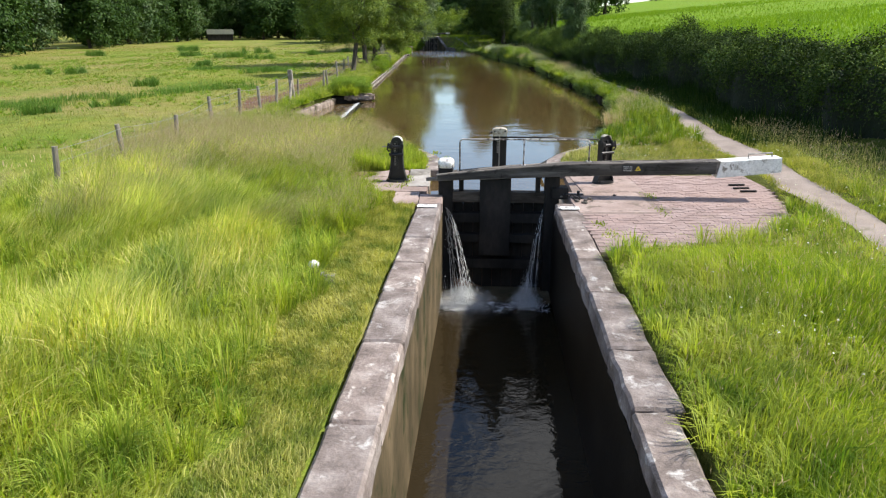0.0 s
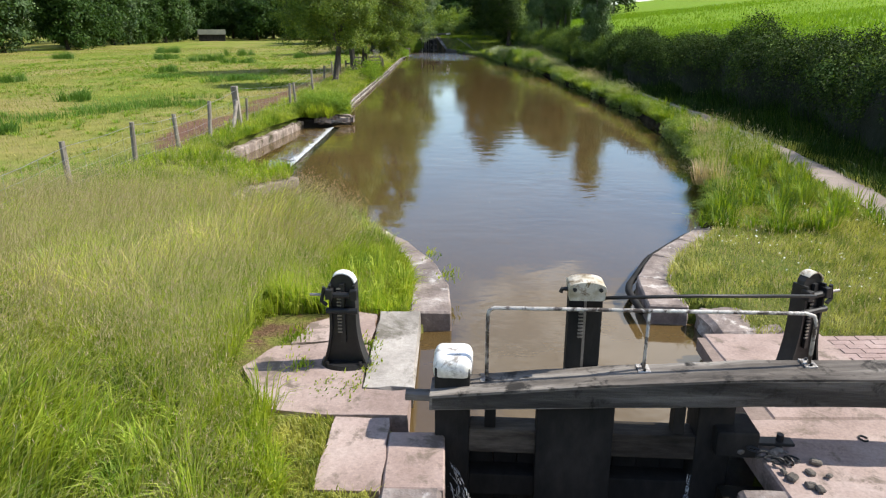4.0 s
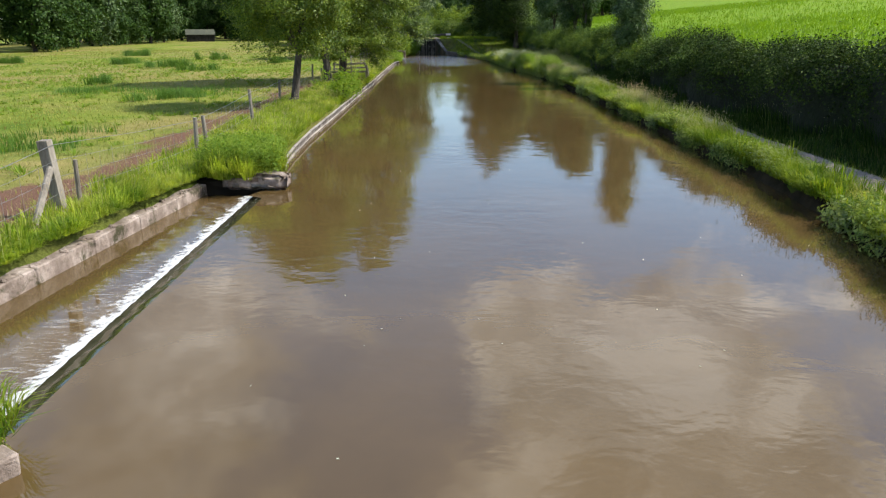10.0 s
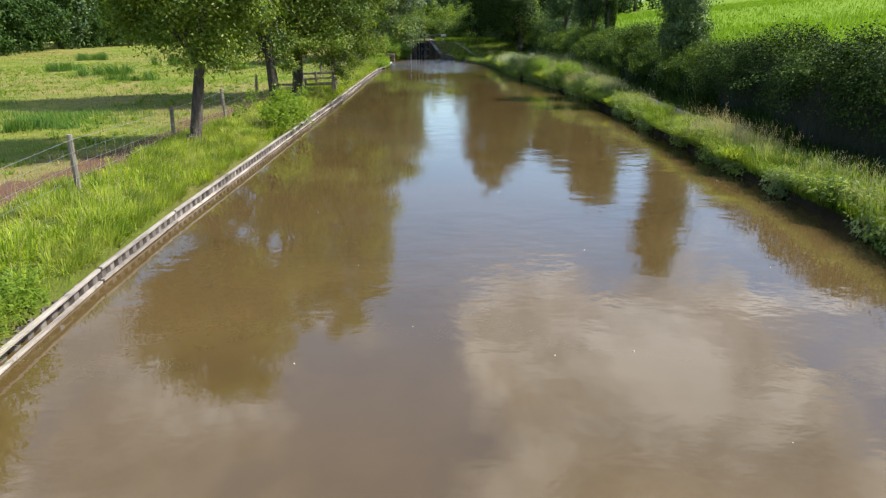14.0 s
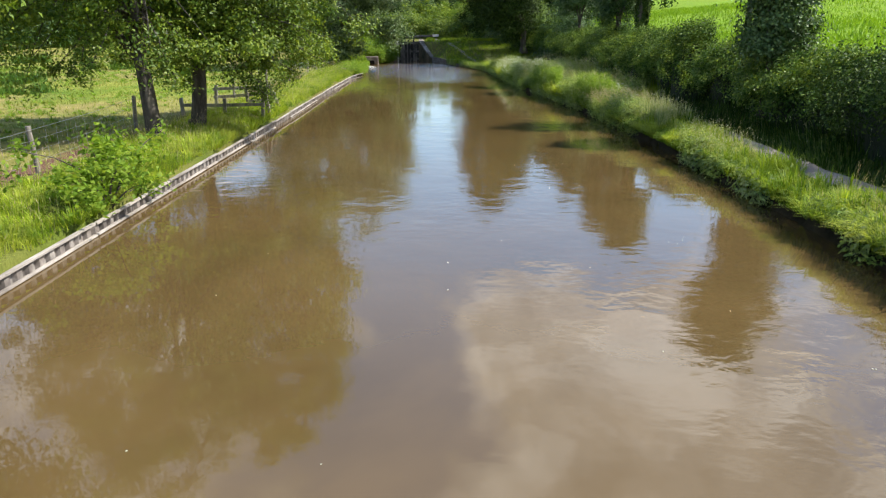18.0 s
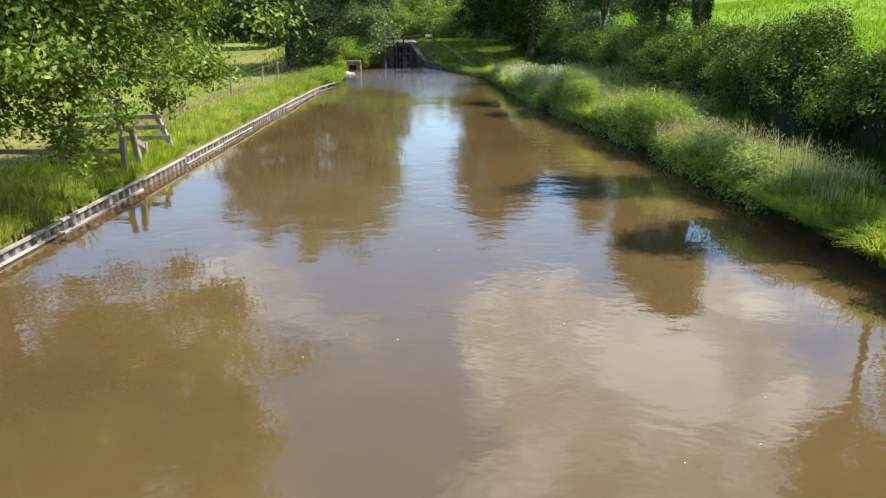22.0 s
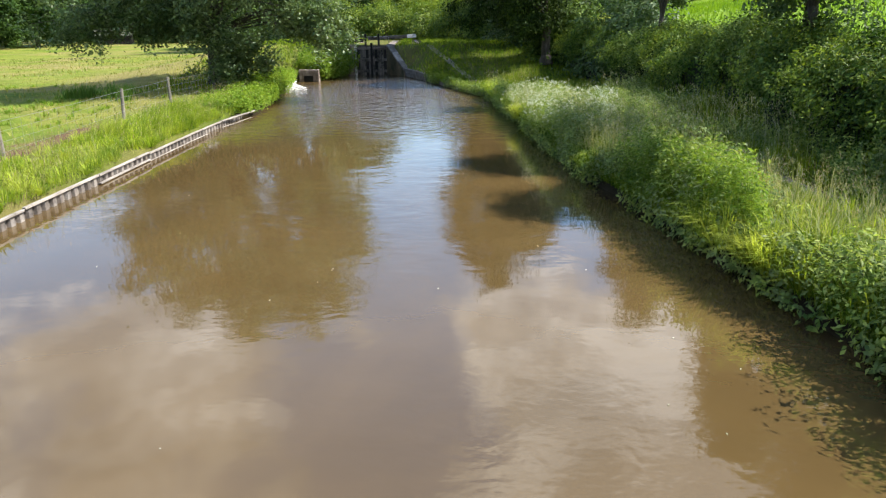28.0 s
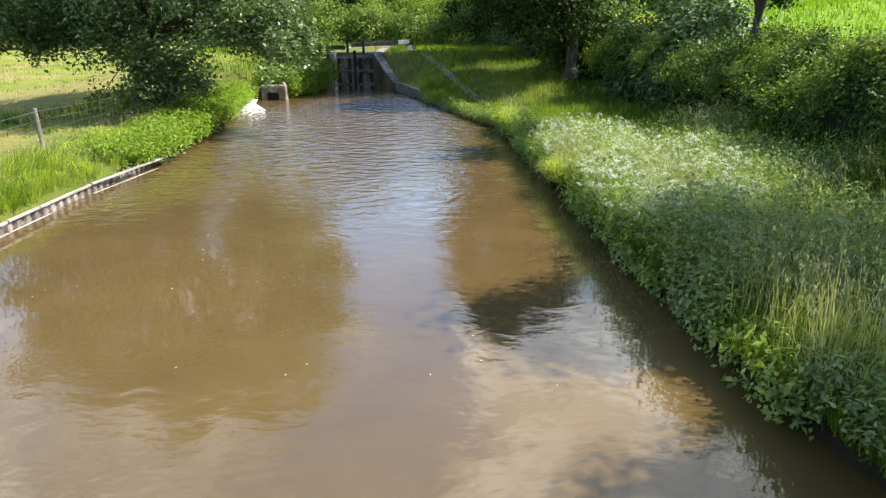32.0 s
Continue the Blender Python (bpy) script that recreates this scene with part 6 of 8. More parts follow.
parsley("cow_parsley", rg, 2100, lambda x, y: (x > right_edge(y) - 0.1) & (x < path_mid(y) + 0.5) & (((x - 6.3) / 1.9) ** 2 + ((y - 87.4) / 5.2) ** 2 < 1) & (np.sin(x * 2.9 + y) + np.sin(y * 1.9 - x) > -0.35), 4.5, 9, 82, 94, 0.4, 1.25, "white cow parsley heads on the canal bank")
parsley("cow_parsley", rg, 130, lambda x, y: bank_ok(x, y) & (np.abs(y - 69.5) < 1.6), 6.8, 9.2, 67, 72, 0.5, 0.8, "small clump of white cow parsley")

# rank weeds over the west bank under the oak
x, y = scatter(rg, 900, -8.0, -4.2, 90.5, 108.0, lambda x, y: (x < left_edge(y) + 0.15) & (x > left_edge(y) - 1.6))
t = rg.uniform(0.05, 1, (len(x), 26))
a = rg.uniform(0, 6.283, t.shape)
P = np.stack([x[:, None] + 0.24 * np.cos(a) + 0.1 * t, y[:, None] + 0.24 * np.sin(a), -0.1 + t * rg.uniform(0.4, 0.9, (len(x), 1))], -1).reshape(-1, 3)
v, f = leaf_quads(rg, P, np.stack([np.cos(a) * 0.5, np.sin(a) * 0.5, np.full_like(a, 0.8)], -1).reshape(-1, 3) + rg.normal(0, 0.3, P.shape), rg.uniform(0.07, 0.16, len(P)), rg.uniform(0.035, 0.07, len(P)))
tagged(fast_mesh("bank_weeds", v, f, L_WEED), "rank green weeds on the bank under the oak", "weeds", kind="stuff")

# weeds left of the second lock, by the culvert
x, y = scatter(rg, 1200, -5.9, -2.9, 108.9, 115.4, lambda x, y: (x < left_edge(y) + 0.25) & (x > left_edge(y) - 1.8))
t = rg.uniform(0.0, 1, (len(x), 24))
a = rg.uniform(0, 6.283, t.shape)
foot = np.where(x > left_edge(y) - 0.25, WATER + rg.uniform(0, 1.0, len(x)), ground_z(x, y))
P = np.stack([x[:, None] + 0.24 * np.cos(a) + 0.12 * t, y[:, None] + 0.24 * np.sin(a) - 0.15 * t, foot[:, None] + t * rg.uniform(0.4, 1.0, (len(x), 1))], -1).reshape(-1, 3)
v, f = leaf_quads(rg, P, rg.normal(0, 0.5, P.shape) + [0.1, -0.3, 0.8], rg.uniform(0.09, 0.18, len(P)), rg.uniform(0.05, 0.09, len(P)))
tagged(fast_mesh("bank_weeds", v, f, L_WEED), "pale green butterbur and weeds beside the second lock", "weeds", kind="stuff")

# verge between towpath and hedge, and slopes by the second lock
x, y = scatter(rg, 60000, 3.4, 11.6, 18, 140, lambda x, y: (x > path_mid(y) + 0.35) & (rg.uniform(size=len(x)) < np.clip(1.2 - (y - 18) / 120, 0.25, 1)))
near = y < 70
h = rg.uniform(0.14, 0.4, len(x)) * (1 + 1.2 * sstep(10, 11.5, x)) * (1 + 0.7 * sstep(70, 80, y) * (1 - sstep(90, 97, y)))
w = rg.uniform(0.012, 0.025, len(x))
# the near verge gets the grass colour darkened for hedge shade
for sel, mat in ((near, L_VERGESHADE), (~near, L_BANK)):
    grass("verge_grass", rg, x[sel], y[sel], h[sel], w[sel], mat, "grass between towpath and hedge, coloured dark for the hedge's shade" if mat is L_VERGESHADE else "green grass in the shade of the hedge", 0.5, (-0.1, 0))
# leafy weeds and arching pale grass at the foot of the far hedge
x, y = scatter(rg, 1500, 8.0, 11.3, 70, 95, lambda x, y: (x > path_mid(y) + 0.4) & (np.sin(y * 0.9 + x) + np.sin(x * 1.9 - y * 0.4) > -0.3))
t = rg.uniform(0.05, 1, (len(x), 30))
a = rg.uniform(0, 6.283, t.shape)
P = np.stack([x[:, None] + 0.2 * np.cos(a) - 0.1 * t, y[:, None] + 0.2 * np.sin(a), ground_z(x, y)[:, None] + t * rg.uniform(0.3, 0.85, (len(x), 1))], -1).reshape(-1, 3)
v, f = leaf_quads(rg, P, rg.normal(0, 0.45, P.shape) + [-0.4, -0.2, 0.8], rg.uniform(0.05, 0.11, len(P)), rg.uniform(0.02, 0.045, len(P)))
tagged(fast_mesh("bank_weeds", v, f, L_NETTLE), "leafy nettles at the foot of the hedge", "weeds", kind="stuff")
x, y = scatter(rg, 420, 8.2, 10.6, 72, 92, lambda x, y: (x > path_mid(y) + 0.4) & (np.sin(y * 0.55 + 0.5) + np.sin(y * 1.4 + x) > 0.2))
_, tips, dr = grass("hedge_stalks", rg, x, y, rg.uniform(0.9, 1.5, len(x)), np.full(len(x), 0.008), L_GREY, "tall pale grass arching from the hedge foot", 0.4, (-0.3, -0.05))
k = np.repeat(np.arange(len(tips)), 9)
seeds("seed_heads", rg, tips[k] - dr[k] * np.array([0.4, 0.4, 0.14]) * rg.uniform(0, 1, (len(k), 1)) + rg.normal(0, 0.014, (len(k), 3)), 0.04, L_PLUME, "arching pale plumes at the hedge foot")
x, y = scatter(rg, 16000, -12, 4, 100, 140, lambda x, y: dry_land(x, y) & ((x < -3.6) | (x > -0.3)) & ((x < left_edge(y)) | (x > right_edge(y)) | (y > 116.5)))
grass("verge_grass", rg, x, y, rg.uniform(0.14, 0.4, len(x)), rg.uniform(0.025, 0.05, len(x)), L_BANK, "grass on the slope beside the second lock", 0.5, (0, 0))
y = rg.uniform(80, 117, 11000)
x = path_mid(y) + rg.normal(0, 0.3, 11000)
grass("verge_grass", rg, x, y, rg.uniform(0.08, 0.26, len(x)), rg.uniform(0.012, 0.03, len(x)), L_BANK, "grass creeping over the towpath", 0.7, (-0.1, 0))
# tall stalks at the foot of the hedge
x, y = scatter(rg, 260, 10.2, 11.0, 8, 115, lambda x, y: np.sin(y * 0.35) > 0.2)
_, tips, _ = grass("hedge_stalks", rg, x, y, rg.uniform(0.4, 0.9, len(x)), np.full(len(x), 0.006), L_GREY, "tall pale grass stalks at the hedge foot", 0.4, (-0.2, 0))
seeds("seed_heads", rg, np.repeat(tips, 2, 0) + rg.normal(0, 0.03, (2 * len(tips), 3)), 0.05, L_PLUME, "pale seed heads at the hedge foot")


# ---------- hedge ----------
def bushes(y):
    """Separate rounded bushes in the far stretch of the hedge, 1 at a crown and below 0 in the gaps."""
    return (np.abs(np.sin(y * 1.12 + 0.6 * np.sin(y * 0.41))) - 0.55) * 1.6 * sstep(57, 64, y)


def hedge_face(y):
    return 10.75 + 0.25 * np.sin(y * 0.23) + 0.22 * np.sin(y * 0.9 + np.sin(y * 0.33)) + 0.1 * np.sin(y * 2.2) - 1.3 * sstep(101, 110, y) - 2.0 * sstep(109, 121, y) - 0.3 * sstep(20, 28, y) * (1 - sstep(58, 66, y)) - 0.32 * bushes(y)


def hedge_top(y):
    return 2.42 + 0.2 * np.sin(y * 0.37 + 1) + 0.18 * np.sin(y * 1.1) + 0.12 * np.sin(y * 2.3 + np.sin(y * 0.6)) + 0.15 * sstep(20, 28, y) - 0.42 * sstep(44, 54, y) + 0.3 * sstep(66, 76, y) - 0.5 * sstep(4, 18, 30 - y) + 0.34 * bushes(y)


def hedge_length(y0, y1, n, seed):
    g = np.random.default_rng(seed)
    big = 1.0 if y1 < 59 else 1.2
    # leaf colour per stretch carries the shade, a paler leaf on the crest the sun
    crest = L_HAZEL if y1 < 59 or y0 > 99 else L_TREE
    kind_leaf = L_SHADELEAF if y1 < 59 or y0 > 99 else L_HAZEL
    e = empty("hedge", None, "dense shaggy hawthorn hedge along the towpath, leaves darkened for shade" if y1 < 59 else "leafy hazel and bramble hedge along the towpath", "hedge", "hedge lengths")
    ys = np.linspace(y0, y1 + 0.15, int((y1 - y0) / 0.45) + 2)
    prof = np.linspace(0, 1, 13)
    rows = []
    for yy in ys:
        f, t = float(hedge_face(yy)), float(hedge_top(yy))
        a = prof * math.pi
        cx, w = f + 0.8, 0.58
        xx = cx - w * np.cos(a) * (0.75 + 0.25 * np.sin(a))
        zz = 0.1 + (t - 0.42) * np.sin(a) ** 0.45
        xx = xx + 0.5 * np.sin(a) ** 4
        zz[0] = zz[-1] = 0.1
        wob = np.array([noise.noise((float(q), yy * 0.9, 1.3)) for q in prof * 4])
        rows.append(np.stack([xx + 0.16 * wob, np.full(13, yy), zz * (1 + 0.05 * wob)], -1))
    R = np.array(rows)
    i = np.arange(R.shape[0] * 13).reshape(-1, 13)
    f4 = np.stack([i[:-1, :-1], i[:-1, 1:], i[1:, 1:], i[1:, :-1]], -1).reshape(-1, 4)
    # sheet added behind the leaves to stand in for the dark interior
    fast_mesh("dark_core", R.reshape(-1, 3), [f4], L_CORE, e, True)
    # sprays of leaves over the west face and the top
    m = n // 9 if y1 < 59 else n // 6
    yy = g.uniform(y0, y1, m)
    t = g.uniform(0.03, 0.80, m)
    a = t * math.pi
    top = hedge_top(yy)
    bulge = 0.42 * np.sin(yy * 2.1 + 3 * t) * np.sin(yy * 0.57) + 0.36 * np.sin(yy * 0.8 + 7 * t) + 0.2 * np.sin(yy * 3.3 - 9 * t)
    cx = hedge_face(yy) + 0.75
    c = np.stack([cx + 0.5 * np.sin(a) ** 4 - (0.75 + bulge * 0.6) * np.cos(a), yy, 0.15 + (top - 0.15 + 0.5 * bulge) * np.sin(a) ** 0.45], -1)
    nr = np.stack([-np.cos(a), g.normal(0, 0.3, m), np.sin(a) + 0.2], -1)
    L = np.repeat(np.arange(m), 9)
    pos = c[L] + g.normal(0, 0.11, (len(L), 3)) + nr[L] * g.uniform(-0.05, 0.22, (len(L), 1)) ** 1
    v, f = leaf_quads(g, pos, nr[L] + g.normal(0, 0.6, pos.shape), big * g.uniform(0.05, 0.10, len(L)), big * g.uniform(0.03, 0.055, len(L)))
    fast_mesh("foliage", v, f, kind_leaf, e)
    # uneven boughs that bulge from the face and the top
    m = int((y1 - y0) * 3.6)
    yy = g.uniform(y0, y1, m)
    t = g.uniform(0.12, 0.72, m)
    a = t * math.pi
    r = g.uniform(0.3, 0.85, m)
    c = np.stack([hedge_face(yy) + 0.75 + 0.5 * np.sin(a) ** 4 - (0.8 + g.uniform(-0.2, 0.6, m)) * np.cos(a), yy, 0.15 + (hedge_top(yy) - 0.2) * np.sin(a) ** 0.45 + g.uniform(-0.15, 0.3, m) * (t > 0.3)], -1)
    L = np.repeat(np.arange(m), 190)
    o = g.normal(size=(len(L), 3)) * [0.5, 0.6, 0.42]
    pos = c[L] + o * r[L][:, None]
    v, f = leaf_quads(g, pos, o + np.array([-0.3, 0, 0.7]) + g.normal(0, 0.5, o.shape), big * g.uniform(0.05, 0.11, len(L)), big * g.uniform(0.03, 0.06, len(L)))
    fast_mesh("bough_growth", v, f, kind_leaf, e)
    # paler leaves on the crest, coloured as if the sun caught them
    m = int((y1 - y0) * 8)
    yy = g.uniform(y0, y1, m)
    cx = g.uniform(0.1, 1.9, m)
    c = np.stack([hedge_face(yy) + cx, yy, hedge_top(yy) + g.uniform(-0.5, 0.12, m) - 0.7 * np.clip(0.6 - cx, 0, 1)], -1)
    L = np.repeat(np.arange(m), 90)
    o = g.normal(size=(len(L), 3)) * [0.24, 0.28, 0.16]
    v, f = leaf_quads(g, c[L] + o, o + np.array([-0.1, 0, 0.7]) + g.normal(0, 0.45, o.shape), g.uniform(0.05, 0.11, len(L)), g.uniform(0.03, 0.06, len(L)))
    fast_mesh("lit_growth", v, f, crest, e)
    # sprays that hang on the face, in the paler leaf to look sunlit
    m = 4 + int((y1 - y0) * (8 * float(sstep(46, 68, 0.5 * (y0 + y1)))))
    yy = g.uniform(y0, y1, m)
    a = g.uniform(0.1, 0.45, m) * math.pi
    c = np.stack([hedge_face(yy) + 0.55 + 0.5 * np.sin(a) ** 4 - (0.95 + g.uniform(-0.1, 0.35, m)) * np.cos(a), yy, 0.15 + (hedge_top(yy) - 0.1) * np.sin(a) ** 0.45], -1)
    L = np.repeat(np.arange(m), 70)
    s = g.uniform(-1, 1, (len(L), 1))
    tilt = g.normal(size=(m, 3)) * [0.25, 0.3, 0.2]
    o = g.normal(size=(len(L), 3)) * [0.09, 0.12, 0.08]
    v, f = leaf_quads(g, c[L] + s * tilt[L] + o, np.array([-0.5, 0, 0.8]) + g.normal(0, 0.45, o.shape), g.uniform(0.06, 0.12, len(L)), g.uniform(0.035, 0.065, len(L)))
    tagged(fast_mesh("face_growth", v, f, crest, e), kind="stuff")
    # shoots that stick out of the top
    m = int((y1 - y0) * 14)
    yy = g.uniform(y0, y1, m)
    hh = g.uniform(0.1, 0.42, m)
    bx = hedge_face(yy) + g.uniform(0.4, 1.7, m)
    k = 14
    t = g.uniform(0, 1, (m, k))
    P = np.stack([bx[:, None] + g.normal(0, 0.05, (m, k)), yy[:, None] + g.normal(0, 0.05, (m, k)), hedge_top(yy)[:, None] - 0.15 + t * hh[:, None]], -1).reshape(-1, 3)
    v, f = leaf_quads(g, P, g.normal(0, 0.6, P.shape) + [0, 0, 0.6], 0.075, 0.045)
    fast_mesh("top_growth", v, f, crest, e)
    return e


y0 = 4.0
for i, y1 in enumerate((14, 24, 34, 46, 58, 70, 82, 94, 106, 122)):
    hedge_length(y0, y1, int(2300 * (y1 - y0)) if y1 < 70 else int(2000 * (y1 - y0)), 70 + i)
    y0 = y1


# ---------- trees ----------
def limb(bm, p0, p1, r0, r1, g, bend=0.12, seg=7, n=6):
    p0, p1 = np.array(p0), np.array(p1)
    ln = np.linalg.norm(p1 - p0)
    off = g.normal(0, bend * ln, 3) * np.array([1, 1, 0.4])
    pts, rr = [], []
    for k in range(n + 1):
        t = k / n
        pts.append(p0 * (1 - t) + p1 * t + off * math.sin(math.pi * t) * 0.5 + np.array([0, 0, 0.10 * ln * math.sin(math.pi * t)]))
        rr.append(r0 * (1 - t) + r1 * t)
    tube(bm, pts, rr, seg)
    return pts


def tree(name, m, h, trunk_h, r_trunk, crown, n_clump, n_leaf, leaf, mat, seed, label, lean=(0, 0), gap=1.0, group="", droop=0.0, clump_r=0.55, n_twig=60):
    """crown: (centre x, y, z, radius x, y, z)."""
    g = np.random.default_rng(seed)
    e = empty(name, m, label, "tree", group)
    cx, cy, cz, rx_, ry_, rz_ = crown
    bm = bmesh.new()
    top = np.array([lean[0], lean[1], trunk_h])
    limb(bm, (0, 0, -0.15), top, r_trunk, r_trunk * 0.72, g, 0.05, 10, 7)
    limb(bm, (0, 0, -0.2), (0, 0, 0.35), r_trunk * 1.5, r_trunk * 0.95, g, 0.0, 10, 4)
    # clumps on an uneven shell
    d = g.normal(size=(n_clump, 3))
    d /= np.linalg.norm(d, axis=1, keepdims=True)
    d[:, 2] = np.where(d[:, 2] < -0.85, -d[:, 2] * 0.5, d[:, 2])
    q = g.uniform(0.45, 1.0, (n_clump, 1)) ** 0.6
    C = np.array([cx, cy, cz]) + d * q * np.array([rx_, ry_, rz_]) * g.uniform(0.8, 1.12, (n_clump, 1))
    C[:, 2] -= droop * np.hypot((C[:, 0] - cx) / rx_, (C[:, 1] - cy) / ry_) ** 2
    order = np.argsort(-q[:, 0])
    part("trunk", bm, M_BARK, e, "grey-brown bark", True)
    mains = []
    for k in range(6):
        a = 6.283 * k / 6 + g.uniform(-0.4, 0.4)
        tip = np.array([cx + 0.5 * rx_ * math.cos(a), cy + 0.5 * ry_ * math.sin(a), cz + rz_ * g.uniform(-0.1, 0.45)])
        bm = bmesh.new()
        mains.append(limb(bm, top * g.uniform(0.85, 1.0), tip, r_trunk * 0.5, r_trunk * 0.16, g, 0.12, 7, 6))
        part("limb", bm, M_BARK, e, "", True)
    joints = np.array([p for ps in mains for p in ps[2:]])
    bm = bmesh.new()
    for k in order[:n_twig]:
        j = joints[np.argmin(np.linalg.norm(joints - C[k], axis=1))]
        limb(bm, j, C[k], r_trunk * 0.13, r_trunk * 0.03, g, 0.15, 5, 4)
    tagged(part("twig_spray", bm, M_BARK, e, "", True), kind="stuff")
    per = n_leaf // n_clump
    L = np.repeat(np.arange(n_clump), per)
    size = clump_r * g.uniform(0.6, 1.25, n_clump)
    o = g.normal(size=(len(L), 3)) * np.array([0.55, 0.55, 0.36]) * gap
    pos = C[L] + o * size[L][:, None]
    nr = o * 0.5 + d[L] * 0.5 + np.array([0, 0, 0.55]) + g.normal(0, 0.45, o.shape)
    v, f = leaf_quads(g, pos, nr, g.uniform(0.75, 1.3, len(L)) * leaf, g.uniform(0.4, 0.62, len(L)) * leaf)
    fast_mesh("crown", v, f, mat, e)
    return e


tree("alder", pose(-6.15, 48.7, 0.05), 7.3, 2.4, 0.17, (0.1, 0, 4.5, 2.2, 2.1, 2.7), 150, 52000, 0.10, L_TREE, 1, "slender bankside tree leaning behind the piling", (0.35, 0.2), group="bankside trees")
first = tree("alder", pose(-6.35, 59.4, 0.05), 12.0, 2.3, 0.23, (-1.85, 1.7, 6.8, 4.1, 3.6, 5.3), 310, 100000, 0.11, L_TREE, 2, "dark leafy bankside tree with twisted trunk", (-0.2, 0.1), group="bankside trees", droop=1.6, clump_r=0.62, n_twig=170)
def hanging_bough(e, start, ends, seed):
    """Boughs that arch out from the trunk and hang down in leafy sprays."""
    g = np.random.default_rng(seed)
    P = []
    for end in ends:
        p0, p1 = np.array(start), np.array(end)
        bm = bmesh.new()
        t = np.linspace(0, 1, 12)[:, None]
        line = p0 * (1 - t) + p1 * t + np.array([0, 0, 0.9]) * np.sin(t * 2.6) * (1 - t) + g.normal(0, 0.03, (12, 3))
        tube(bm, [Vector(q) for q in line], list(0.035 - 0.03 * t[:, 0]), 6)
        for k in range(16):
            i = int(g.integers(4, 12))
            q = line[i] + g.normal(0, 1, 3) * [0.32, 0.32, 0.1] - [0, 0, g.uniform(0.1, 0.5)]
            tube(bm, [Vector(line[i]), Vector((line[i] + q) / 2 + [0, 0, 0.06]), Vector(q)], [0.008, 0.006, 0.003], 4)
            s = g.uniform(0.25, 1.05, (46, 1))
            P.append(line[i] * (1 - s) + q * s + g.normal(0, 0.09, (46, 3)))
        part("bough", bm, M_BARK, e, "", True)
    P = np.concatenate(P)
    v, f = leaf_quads(g, P, g.normal(0, 0.55, P.shape) + [0.3, -0.2, 0.7], g.uniform(0.07, 0.12, len(P)), g.uniform(0.04, 0.065, len(P)))
    fast_mesh("bough_leaves", v, f, L_TREE, e)


alder = tree("alder", pose(-6.0, 61.7, 0.05), 11.8, 2.2, 0.24, (1.3, 1.5, 6.6, 3.2, 3.6, 5.2), 290, 100000, 0.11, L_TREE, 3, "leafy bankside tree with boughs drooping over the canal", (0.2, 0.1), group="bankside trees", droop=2.4, clump_r=0.6, n_twig=190)
hanging_bough(first, (-0.2, 0.1, 3.3), [(-2.6, 0.2, 1.9), (-1.6, -1.0, 2.0), (-0.8, -1.3, 2.2), (0.9, -0.7, 1.9), (1.5, 0.2, 2.1)], 78)
hanging_bough(alder, (0.3, 0.1, 3.1), [(1.5, -0.6, 1.7), (2.1, -0.3, 1.15), (2.5, -0.9, 1.0), (2.9, 0.1, 1.5), (3.3, -0.6, 1.7), (3.9, 0.2, 2.1), (2.0, 0.6, 2.1), (3.2, 0.8, 2.5), (4.3, -0.4, 2.7)], 77)
tree("oak_tree", pose(-9.1, 103.0, 0.1), 11.5, 3.2, 0.42, (1.7, -2.0, 7.75, 6.9, 6.0, 5.3), 400, 90000, 0.18, L_OAKTREE, 4, "broad dark oak spreading low boughs over the canal", (0.3, -0.2), droop=0.7, clump_r=0.9)
def ivy_sleeve(e, h0, h1, r, seed):
    """Ivy wrapped round a trunk, in leafy swags."""
    g = np.random.default_rng(seed)
    n = int(2600 * (h1 - h0))
    a, z = g.uniform(0, 6.283, n), g.uniform(h0, h1, n)
    q = r * (0.8 + 0.35 * np.sin(z * 2.7 + a * 2) + g.normal(0, 0.14, n))
    o = np.stack([np.cos(a), np.sin(a), np.full(n, 0.35)], -1)
    v, f = leaf_quads(g, np.stack([q * np.cos(a), q * np.sin(a), z], -1), o + g.normal(0, 0.35, o.shape), g.uniform(0.07, 0.13, n), g.uniform(0.05, 0.09, n))
    fast_mesh("ivy", v, f, L_SHADELEAF, e)


tree("hedge_tree", pose(11.1, 61.5, 0.7), 7.0, 2.2, 0.16, (0, 0, 3.5, 0.95, 1.0, 2.9), 85, 22000, 0.12, L_OAK, 5, "small ivy-clad tree standing in the hedge", group="hedge trees")
tree("hedge_tree", pose(11.9, 65.5, 0.7), 9.0, 4.6, 0.11, (0.1, 0, 6.5, 1.0, 1.05, 2.2), 60, 13000, 0.12, L_OAK, 6, "slender tree with a bare pole trunk behind the hedge", group="hedge trees")
e = tree("hedge_tree", pose(11.8, 78.4, 0.8), 8.2, 3.8, 0.16, (0.0, 0, 5.8, 1.35, 1.4, 1.9), 80, 22000, 0.13, L_OAK, 8, "tree with an ivy-wrapped trunk standing in the hedge", group="hedge trees")
ivy_sleeve(e, 0.8, 4.4, 0.3, 181)
tree("hedge_tree", pose(11.6, 82.5, 0.8), 9.5, 2.6, 0.2, (0.0, 0, 5.0, 1.45, 1.6, 3.7), 150, 34000, 0.13, L_OAK, 7, "taller dark tree standing in the hedge", group="hedge trees")
tree("hedge_tree", pose(11.5, 93.9, 0.9), 8.6, 2.6, 0.12, (0.0, 0, 5.2, 1.5, 1.6, 3.2), 90, 22000, 0.14, L_OAK, 12, "slender tree with a bare trunk in the hedge", group="hedge trees")
